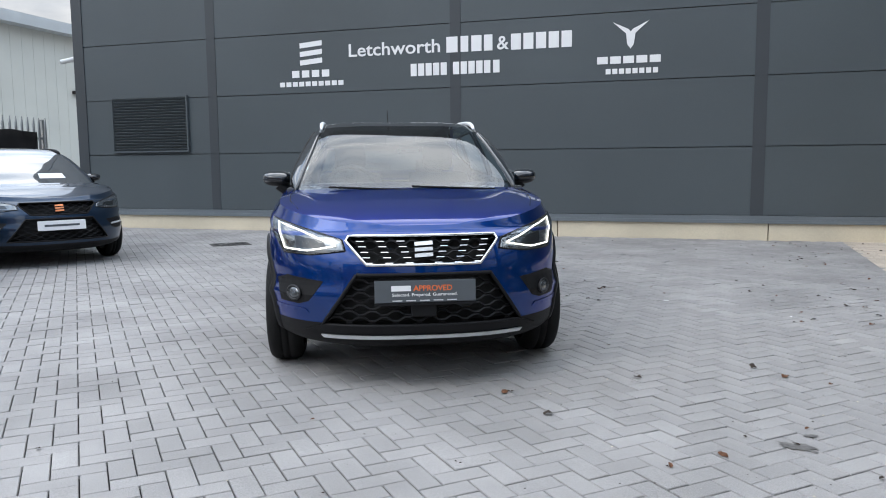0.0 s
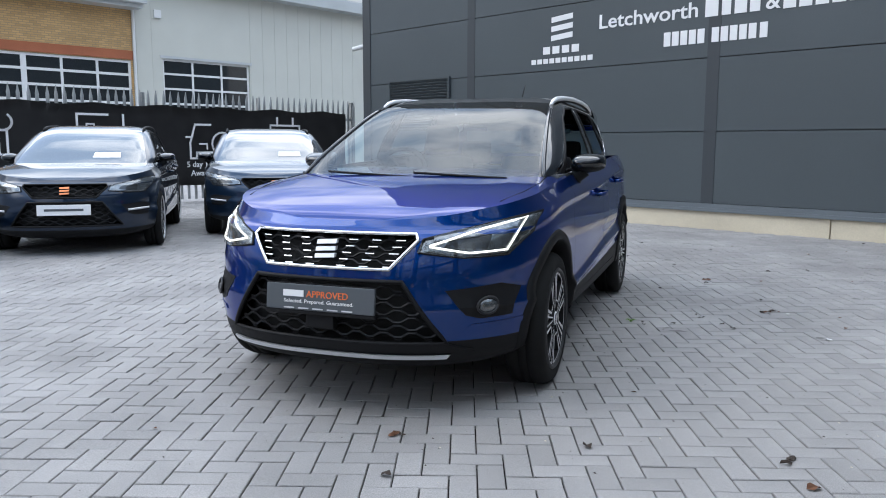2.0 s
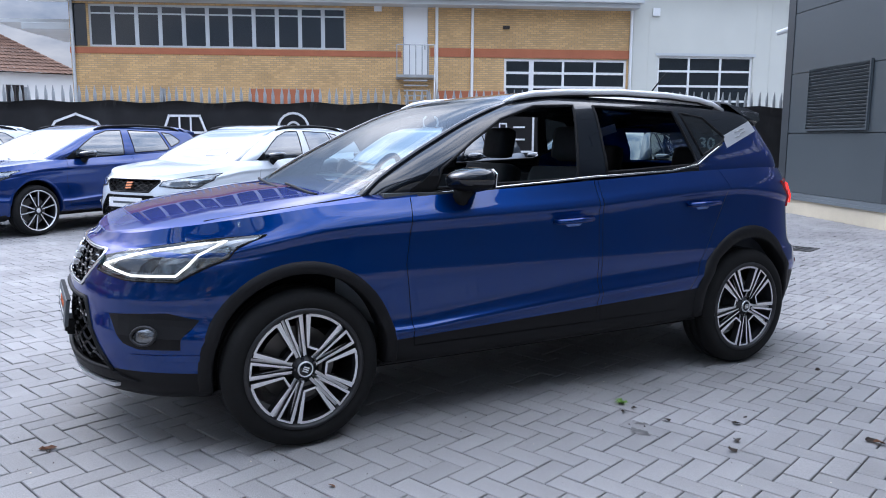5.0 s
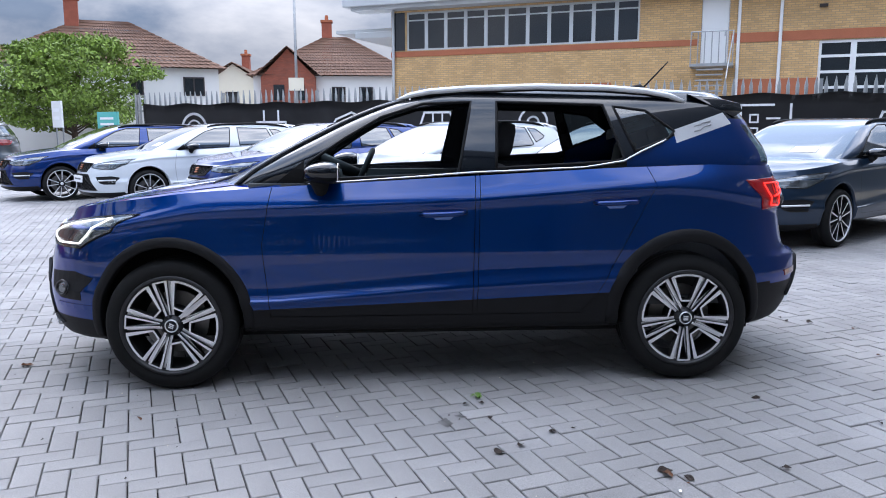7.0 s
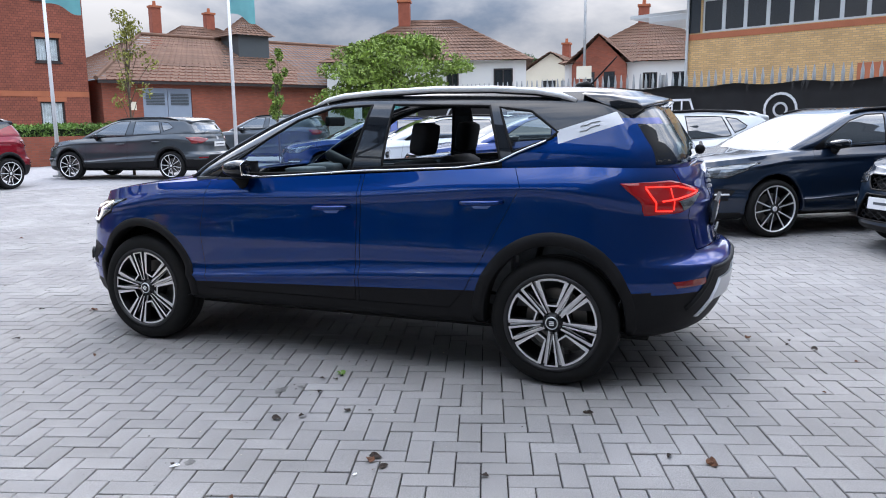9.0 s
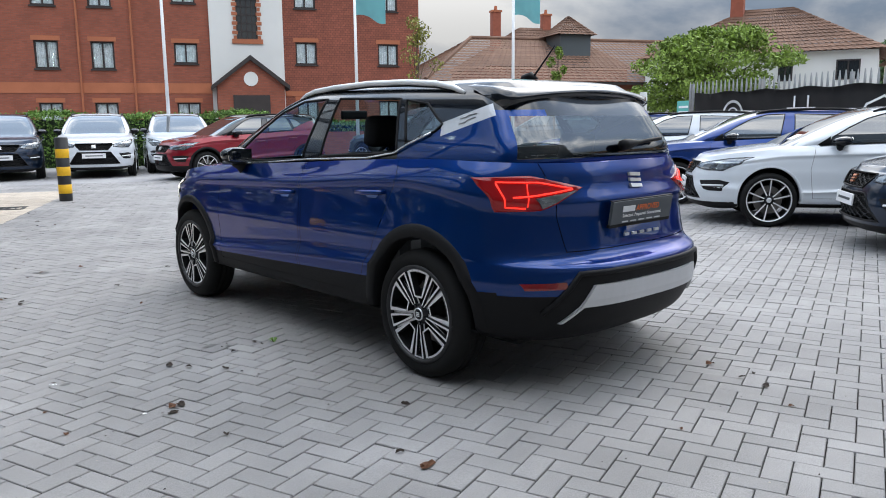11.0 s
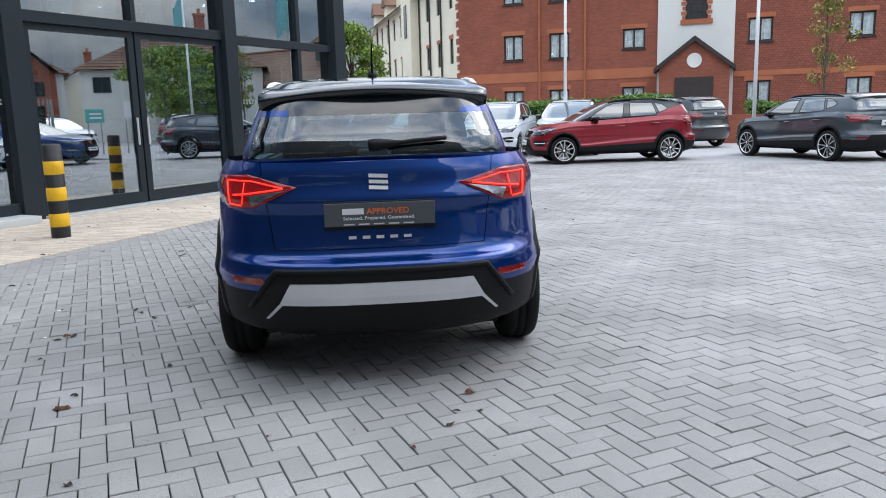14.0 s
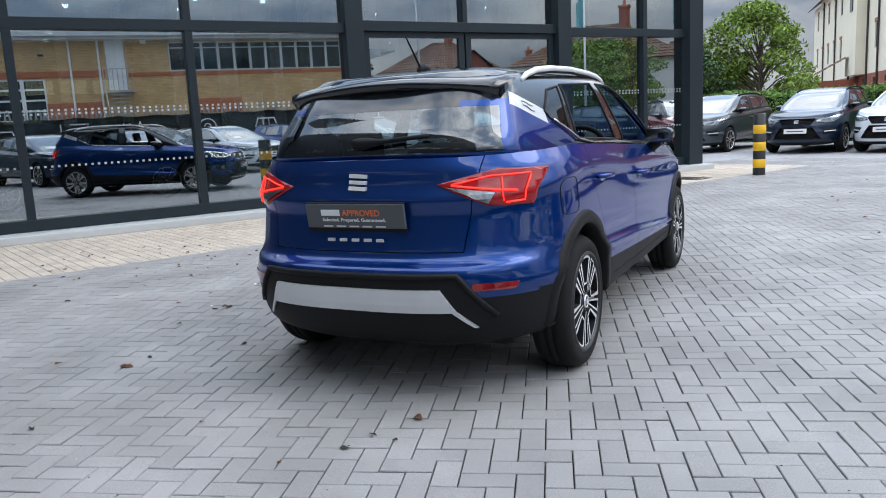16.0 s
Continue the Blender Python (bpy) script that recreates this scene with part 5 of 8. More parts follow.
def window(parent, u0, u1, z0, z1, frame_mat, cols=2, rows=1, y=0.10, curtain=False, name="window", bar_w=0.055):
    """A framed window set back in its opening, with panes and, where seen, a net curtain."""
    w = part(name, pierced(u0, u1, z0, z1, [(u0 + bar_w, u1 - bar_w, z0 + bar_w, z1 - bar_w)], y, y + 0.06), frame_mat, parent)
    for k in range(1, cols):
        c = u0 + (u1 - u0) * k / cols
        part("glazing_bar", boxes((c - bar_w / 2, c + bar_w / 2, y + 0.003, y + 0.057, z0 + bar_w, z1 - bar_w)), frame_mat, w)
    for k in range(1, rows):
        c = z0 + (z1 - z0) * k / rows
        part("glazing_bar", boxes((u0 + bar_w, u1 - bar_w, y + 0.006, y + 0.054, c - bar_w / 2, c + bar_w / 2)), frame_mat, w)
    for i in range(cols):
        a, b = u0 + (u1 - u0) * i / cols + 0.02, u0 + (u1 - u0) * (i + 1) / cols - 0.02
        part("pane", boxes((a, b, y + 0.03, y + 0.036, z0 + 0.02, z1 - 0.02)), M_TINTPANE if curtain else M_DARKWIN, w)
    if curtain:
        bm = bmesh.new()
        n = 26
        vs = [[bm.verts.new((u0 + 0.05 + (u1 - u0 - 0.1) * k / n, y + 0.075 + 0.02 * math.sin(k * 1.9 + u0), z)) for k in range(n + 1)] for z in (z0 + 0.03, z1 - 0.03)]
        for k in range(n):
            bm.faces.new((vs[0][k], vs[0][k + 1], vs[1][k + 1], vs[1][k]))
        part("net_curtain", bm, M_NET, w, "white net curtain")
        part("dark_room", boxes((u0 - 0.02, u1 + 0.02, y + 0.22, y + 0.26, z0 - 0.02, z1 + 0.02)), M_UNDER, w)
    return w


M_TINTPANE = clear_glass("window_pane", (0.93, 0.95, 0.95), 0.0, 0.07)


def tiled_roof(parent, a, b, c, d, courses, waves, name="roof_tiles", mat=None, wave=0.035, lap=0.035):
    """Overlapping rows of rolled tiles over the quad eave a-b, ridge d-c (a under d, b under c)."""
    a, b, c, d = map(Vector, (a, b, c, d))
    up = (b - a).cross(d - a)
    if up.length < 1e-6:
        up = (b - a).cross(c - a)
    up.normalize()
    if up.z < 0:
        up = -up
    vs, fs = [], []
    n = waves * 4
    for r in range(courses):
        for j, (t, lift) in enumerate(((r / courses, lap), ((r + 1.04) / courses, 0.0))):
            t = min(t, 1.0)
            p, q = a.lerp(d, t), b.lerp(c, t)
            for k in range(n + 1):
                s = k / n
                vs.append(tuple(p.lerp(q, s) + up * (lift + wave * max(0.0, math.sin(math.pi * 0.5 * k)))))
        o = r * 2 * (n + 1)
        for k in range(n):
            fs.append((o + k, o + k + 1, o + n + 1 + k + 1, o + n + 1 + k))
    me = bpy.data.meshes.new(name)
    me.from_pydata(vs, [], fs)
    me.materials.append(mat or M_TILE)
    ob = new(name, me)
    ob.parent = parent
    ob["kind"] = "stuff"
    return ob


# ---- grey clad building ----
WALL_B = 6.62
wall = solid("wall_grey", boxes((-9.05, 16, WALL_B, WALL_B + 0.25, 0.36, 8.2), (-9.05, -8.8, WALL_B + 0.25, 22, 0.36, 8.2)), M_CLAD, YARD, "charcoal grey metal cladding wall of a tall building", "wall", kind="structure")
solid("roof_grey_building", boxes((-8.79, 16, WALL_B + 0.26, 22, 8.0, 8.19)), M_CLAD, YARD, "flat roof of the grey building", "roof", kind="structure")
xs = [-9.05, -6.06, -1.48, 3.14, 7.76, 12.4, 16]
zs = [0.36, 1.378, 2.398, 3.42, 4.44, 5.46, 6.48, 7.5, 8.2]
for x0, x1 in zip(xs, xs[1:]):
    for z0, z1 in zip(zs, zs[1:]):
        part("cladding_panel", boxes((x0 + 0.02, x1 - 0.02, WALL_B - 0.03, WALL_B - 0.002, z0 + 0.007, z1 - 0.007)), M_CLAD, wall)
for x in xs[1:-1]:
    part("cover_strip", boxes((x - 0.09, x + 0.09, WALL_B - 0.036, WALL_B - 0.001, 0.36, 8.2)), M_CLAD_D, wall, "dark vertical cover strip")
part("corner_flashing", boxes((-9.09, -8.86, WALL_B - 0.045, WALL_B + 0.2, 0.36, 8.2)), M_CLAD_D, wall)
plinth = thing("plinth", YARD, "pale cream concrete plinth under grey cladding", "plinth", kind="structure")
for x0, x1 in ((-9.0, -4.2), (-4.185, 0.2), (0.215, 3.3), (3.315, 9.5), (9.515, 16)):
    part("plinth_slab", boxes((x0, x1, WALL_B - 0.06, WALL_B + 0.3, -0.1, 0.25), bevel=0.006), M_PLINTH, plinth)
solid("trim_sill", boxes((-9.08, 16, WALL_B - 0.1, WALL_B + 0.1, 0.25, 0.3)), M_FLASH, YARD, "grey metal sill flashing along the wall", "trim", kind="structure")
solid("trim_sill_upper", boxes((-9.08, 16, WALL_B - 0.07, WALL_B + 0.1, 0.3, 0.36)), M_FLASH, YARD, "grey metal flashing over the sill", "trim", kind="structure")


def louvre():
    root = thing("wall_vent", YARD, "dark grey louvred vent in the clad wall", "vent")
    x0, x1, z0, z1, y = -8.26, -6.58, 1.42, 2.45, WALL_B - 0.034
    part("backing", boxes((x0, x1, y - 0.004, y, z0, z1)), M_UNDER, root)
    part("frame", pierced(x0, x1, z0, z1, [(x0 + 0.03, x1 - 0.03, z0 + 0.03, z1 - 0.03)], y - 0.045, y - 0.005), M_CLAD, root)
    n = 19
    bm = bmesh.new()
    box(bm, x0 + 0.03, x1 - 0.03, -0.003, 0.003, -0.024, 0.024)
    bmesh.ops.rotate(bm, verts=bm.verts, cent=(0, 0, 0), matrix=Matrix.Rotation(radians(38), 3, "X"))
    slat = mesh_of(bm, "slat")
    slat.materials.append(M_CLAD)
    for k in range(n):
        ob = new("slat", slat)
        ob.parent = root
        ob.matrix_basis = pose(0, y - 0.026, z0 + 0.055 + (z1 - z0 - 0.11) * k / (n - 1))


louvre()


def wall_sign():
    root = thing("wall_sign", YARD, "white lettering, bars and emblems on the grey wall", "sign")
    y = WALL_B - 0.032
    plain = lambda x0, x1, z0, z1, name="sign_bar": part(name, boxes((x0, x1, y - 0.006, y, z0, z1), bevel=0.002), M_WHITE_SIGN, root)
    words("Letchworth", 0.30, pose(-3.38, y - 0.003, 2.975, 90), M_WHITE_SIGN, root, "lettering", "white painted lettering", width=1.62)
    for x0, x1 in ((-1.63, -1.42), (-1.39, -1.24), (-1.21, -1.02), (-1.0, -0.84)):
        plain(x0, x1 - 0.02, 2.955, 3.205)
    words("&", 0.30, pose(-0.79, y - 0.003, 2.965, 90), M_WHITE_SIGN, root, "lettering", "white painted lettering", width=0.19)
    for k in range(5):
        plain(-0.56 + 0.2 * k, -0.40 + 0.2 * k, 2.945, 3.195)
    for k, x in enumerate((-2.25, -2.12, -1.99, -1.86, -1.73, -1.52, -1.39, -1.26, -1.13, -1.0, -0.85)):
        plain(x, x + 0.105, 2.605, 2.805)
    # emblems as plain shapes
    for k in (1, 0, -1):
        bm = bmesh.new()
        zz = 3.075 + k * 0.145
        plate(bm, [(-4.28, zz - 0.06), (-3.86, zz - 0.025), (-3.86, zz + 0.06), (-4.28, zz + 0.025)], 0.006, Matrix.Translation((0, y - 0.006, 0)))
        part("emblem_bar", bm, M_WHITE_SIGN, root)
    for k in range(4):
        plain(-4.44 + 0.19 * k, -4.30 + 0.19 * k, 2.665, 2.785)
    for k in range(10):
        plain(-4.68 + 0.124 * k, -4.585 + 0.124 * k, 2.515, 2.595)
    for s in (1, -1):
        bm = bmesh.new()
        pts = [(0, -0.20), (0.05, -0.13), (0.07, 0.03), (0.27, 0.205), (0.03, 0.09), (0.0, 0.05)]
        plate(bm, [(1.285 + s * x, 3.07 + z) for x, z in (pts if s > 0 else pts[::-1])], 0.006, Matrix.Translation((0, y - 0.006, 0)))
        part("emblem", bm, M_WHITE_SIGN, root)
    for k in range(5):
        plain(0.79 + 0.195 * k, 0.95 + 0.195 * k, 2.655, 2.765)
    for k in range(8):
        plain(0.92 + 0.1 * k, 0.995 + 0.1 * k, 2.50, 2.58)


wall_sign()


def wall_camera():
    root = thing("security_camera", YARD, "small white security camera at the wall corner", "camera")
    part("bracket", tube(bmesh.new(), [(-9.09, WALL_B + 0.1, 3.18), (-9.25, WALL_B + 0.1, 3.2)], 0.02), M_WINFRAME, root)
    part("housing", tube(bmesh.new(), [(-9.2, WALL_B + 0.1, 3.23), (-9.36, WALL_B - 0.1, 3.16)], [0.05, 0.045], 10), M_WINFRAME, root)


wall_camera()

# ---- palisade fence with banner ----
FENCE = YARD @ pose(-11.62, 0, 0, 0, 0, 90)


def fence():
    root = thing("palisade_fence", FENCE, "grey galvanised steel palisade fence with pointed pales", "fence")
    u0, u1 = -12.9, 8.35
    bm = bmesh.new()
    prof = [(-0.033, 0.02), (-0.02, 0.0), (0.02, 0.0), (0.033, 0.02)]
    rings = [[bm.verts.new((x * k, y, z)) for x, y in prof] for z, k in ((0.05, 1), (2.10, 1), (2.26, 0.12))]
    for a, b in zip(rings, rings[1:]):
        for k in range(3):
            bm.faces.new((a[k], a[k + 1], b[k + 1], b[k]))
    pale = mesh_of(bm, "pale")
    pale.materials.append(M_STEEL)
    n = int((u1 - u0) / 0.158)
    for k in range(n + 1):
        ob = new("pale", pale)
        ob.parent = root
        ob.matrix_basis = pose(u0 + (u1 - u0) * k / n, 0, random.uniform(-0.006, 0.006), 0, random.uniform(-0.4, 0.4))
    for z in (0.45, 1.80):
        part("rail", boxes((u0, u1, 0.022, 0.062, z - 0.025, z + 0.025)), M_STEEL, root)
    for k in range(9):
        x = u0 + (u1 - u0) * k / 8
        part("post", boxes((x - 0.03, x + 0.03, 0.064, 0.14, 0, 2.22)), M_STEEL, root)


def banner():
    root = thing("mesh_banner", FENCE, "long black fabric banner with white icons tied to the fence", "banner")
    u0, u1, n = -12.6, 8.05, 240
    bm = bmesh.new()
    rnd = random.Random(3)
    cols = []
    for k in range(n + 1):
        u = u0 + (u1 - u0) * k / n
        tie = abs(math.sin((u - u0) * math.pi / 1.33))
        sag = 0.05 * tie ** 1.5
        col = []
        for j in range(9):
            t = j / 8
            z = 0.34 + (1.98 - sag - 0.34) * t
            y = -0.02 - 0.022 * math.sin(u * 5.1 + 3 * t) * (1 - t * 0.6) - 0.012 * math.sin(u * 11 + t * 9) - 0.02 * tie * t
            col.append(bm.verts.new((u, y - 0.012, z)))
        cols.append(col)
    for a, b in zip(cols, cols[1:]):
        for j in range(8):
            bm.faces.new((a[j], b[j], b[j + 1], a[j + 1]))
    bmesh.ops.solidify(bm, geom=list(bm.faces), thickness=0.004)
    part("cloth", bm, M_BANNER, root, smooth=True)
    Y = -0.085

    def stroke(points, w=0.042, closed=False):
        bm = bmesh.new()
        loop = points + points[:1] if closed else points
        for p, q in zip(loop, loop[1:]):
            d = Vector((q[0] - p[0], q[1] - p[1]))
            if d.length < 1e-6:
                continue
            d.normalize()
            nrm = Vector((-d.y, d.x)) * w / 2
            a, b = Vector(p) - d * w / 2, Vector(q) + d * w / 2
            plate(bm, [tuple(a + nrm), tuple(a - nrm), tuple(b - nrm), tuple(b + nrm)], 0.003, Matrix.Translation((0, Y, 0)))
        part("printed_icon", bm, M_WHITE_SIGN, root, "white printed outline icon")["kind"] = "stuff"

    def arc(cx, cz, r, a0=0, a1=360, n=20):
        return [(cx + r * math.cos(radians(a0 + (a1 - a0) * k / n)), cz + r * math.sin(radians(a0 + (a1 - a0) * k / n))) for k in range(n + 1)]

    # calendar with a number
    c = 6.28
    stroke([(c - 0.40, 1.62), (c - 0.40, 0.95), (c + 0.38, 0.95), (c + 0.38, 1.62)], closed=True)
    stroke([(c - 0.40, 1.46), (c + 0.38, 1.46)])
    stroke([(c - 0.22, 1.62), (c - 0.22, 1.78)], 0.05)
    stroke([(c + 0.20, 1.62), (c + 0.20, 1.78)], 0.05)
    words("30", 0.36, pose(c - 0.02, Y, 1.07, 90), M_WHITE_SIGN, root, "lettering", "white printed number", "CENTER")
    words("30 Day No", 0.165, pose(c, Y, 0.72, 90), M_WHITE_SIGN, root, "lettering", "white printed words", "CENTER")
    words("Quibble Exchange", 0.165, pose(c, Y, 0.54, 90), M_WHITE_SIGN, root, "lettering", "white printed words", "CENTER")
    # car with a number in a ring
    c = 4.35
    stroke([(c + 0.05, 1.60), (c - 0.30, 1.60), (c - 0.42, 1.22), (c - 0.42, 0.90), (c - 0.28, 0.90), (c - 0.28, 1.02), (c + 0.08, 1.02)])
    stroke([(c - 0.50, 1.34), (c - 0.42, 1.34)])
    stroke([(c - 0.20, 1.20), (c - 0.04, 1.20), (c - 0.04, 1.10)], 0.035)
    stroke(arc(c + 0.32, 1.20, 0.24), 0.04)
    words("5", 0.30, pose(c + 0.32, Y, 1.10, 90), M_WHITE_SIGN, root, "lettering", "white printed number", "CENTER")
    words("5 day", 0.165, pose(c - 0.34, Y, 0.72, 90), M_WHITE_SIGN, root, "lettering", "white printed words", "CENTER")
    part("print_bar", boxes((c - 0.08, c + 0.38, Y, Y + 0.003, 0.72, 0.84)), M_WHITE_SIGN, root)
    words("Away Insurance", 0.165, pose(c + 0.1, Y, 0.54, 90), M_WHITE_SIGN, root, "lettering", "white printed words", "CENTER")
    # list in a frame
    c = 2.1
    stroke([(c + 0.15, 1.75), (c - 0.42, 1.75), (c - 0.42, 1.0), (c + 0.45, 1.0), (c + 0.45, 1.75)])
    for z in (1.5, 1.25):
        stroke([(c - 0.25, z - 0.07), (c - 0.25, z + 0.07), (c - 0.11, z + 0.07), (c - 0.11, z - 0.07)], 0.03, True)
        stroke([(c + 0.05, z), (c + 0.26, z)], 0.035)
    # brush and spanner
    c = 0.12
    stroke([(c - 0.28, 1.0), (c - 0.28, 1.25), (c - 0.02, 1.25), (c - 0.02, 1.0)], closed=True)
    stroke([(c - 0.2, 1.25), (c - 0.2, 1.62), (c - 0.15, 1.76), (c - 0.1, 1.62), (c - 0.1, 1.25)], 0.035)
    stroke(arc(c + 0.3, 1.58, 0.15, 130, 410), 0.04)
    stroke([(c + 0.22, 1.45), (c + 0.22, 1.0), (c + 0.36, 1.0), (c + 0.36, 1.45)], 0.04)
    words("Full Service", 0.165, pose(c, Y, 0.56, 90), M_WHITE_SIGN, root, "lettering", "white printed words", "CENTER")
    # ring in a ring, car front, house, frame, arc
    stroke(arc(-2.35, 1.45, 0.30), 0.045)
    stroke(arc(-2.35, 1.45, 0.12), 0.04)
    c = -4.5
    stroke([(c - 0.42, 1.35), (c - 0.30, 1.68), (c + 0.30, 1.68), (c + 0.42, 1.35)], 0.045)
    stroke([(c - 0.1, 1.68), (c - 0.1, 1.35), (c + 0.12, 1.35), (c + 0.12, 1.68)], 0.035)
    stroke([(c - 0.42, 1.35), (c - 0.42, 1.1), (c + 0.42, 1.1), (c + 0.42, 1.35)], 0.045, True)
    c = -6.6
    stroke([(c - 0.5, 1.4), (c - 0.4, 1.55), (c, 1.70), (c + 0.4, 1.55), (c + 0.5, 1.4)], 0.045)
    stroke([(c - 0.35, 1.4), (c - 0.35, 1.0), (c + 0.35, 1.0), (c + 0.35, 1.4)], 0.04)
    c = -8.75
    stroke([(c - 0.2, 1.75), (c - 0.2, 1.5)], 0.05)
    stroke([(c + 0.2, 1.75), (c + 0.2, 1.5)], 0.05)
    stroke([(c - 0.4, 1.5), (c + 0.4, 1.5), (c + 0.4, 0.95), (c - 0.4, 0.95)], 0.045, True)
    stroke(arc(-11.0, 1.35, 0.36, 0, 180), 0.06)
    stroke(arc(-11.0, 1.35, 0.2, 0, 180), 0.04)


fence()
banner()


# ---- brick-pattern walls too far off for single bricks ----


def brick_material(name, brick, mortar, w=0.225, h=0.075, bump=0.35):
    m = bpy.data.materials.new(name)
    m.use_nodes = True
    nt = m.node_tree
    b = nt.nodes["Principled BSDF"]
    b.inputs["Roughness"].default_value = 0.9
    tc, sep, com = nt.nodes.new("ShaderNodeTexCoord"), nt.nodes.new("ShaderNodeSeparateXYZ"), nt.nodes.new("ShaderNodeCombineXYZ")
    add = nt.nodes.new("ShaderNodeMath")
    add.operation = "ADD"
    nt.links.new(tc.outputs["Object"], sep.inputs["Vector"])
    nt.links.new(sep.outputs["X"], add.inputs[0])
    nt.links.new(sep.outputs["Y"], add.inputs[1])
    nt.links.new(add.outputs[0], com.inputs["X"])
    nt.links.new(sep.outputs["Z"], com.inputs["Y"])
    t = nt.nodes.new("ShaderNodeTexBrick")
    t.inputs["Scale"].default_value, t.inputs["Mortar Size"].default_value = 1.0, 0.009
    t.inputs["Brick Width"].default_value, t.inputs["Row Height"].default_value = w, h
    t.inputs["Color1"].default_value = (*[c * 1.12 for c in brick], 1)
    t.inputs["Color2"].default_value = (*[c * 0.86 for c in brick], 1)
    t.inputs["Mortar"].default_value = (*mortar, 1)
    nt.links.new(com.outputs["Vector"], t.inputs["Vector"])
    n = nt.nodes.new("ShaderNodeTexNoise")
    n.inputs["Scale"].default_value, n.inputs["Detail"].default_value = 0.9, 6
    nt.links.new(tc.outputs["Object"], n.inputs["Vector"])
    r = nt.nodes.new("ShaderNodeMapRange")
    r.inputs["From Min"].default_value, r.inputs["From Max"].default_value = 0.25, 0.75
    r.inputs["To Min"].default_value, r.inputs["To Max"].default_value = 0.84, 1.14
    nt.links.new(n.outputs["Fac"], r.inputs["Value"])
    v = nt.nodes.new("ShaderNodeVectorMath")
    v.operation = "SCALE"
    nt.links.new(t.outputs["Color"], v.inputs[0])
    nt.links.new(r.outputs["Result"], v.inputs["Scale"])
    nt.links.new(v.outputs["Vector"], b.inputs["Base Color"])
    k = nt.nodes.new("ShaderNodeBump")
    k.invert = True
    k.inputs["Strength"].default_value, k.inputs["Distance"].default_value = bump, 0.008
    nt.links.new(t.outputs["Fac"], k.inputs["Height"])
    nt.links.new(k.outputs["Normal"], b.inputs["Normal"])
    return m


M_YB = brick_material("yellow_brickwork", (0.56, 0.35, 0.15), (0.34, 0.25, 0.15))
M_RB = brick_material("red_brickwork", (0.27, 0.075, 0.042), (0.20, 0.085, 0.06))
M_RT = brick_material("hung_red_tiles", (0.25, 0.075, 0.045), (0.12, 0.04, 0.03), 0.17, 0.11)

# ---- yellow brick office ----
BRICKS = YARD @ pose(-25, 0, 0, 0, 0, 90)


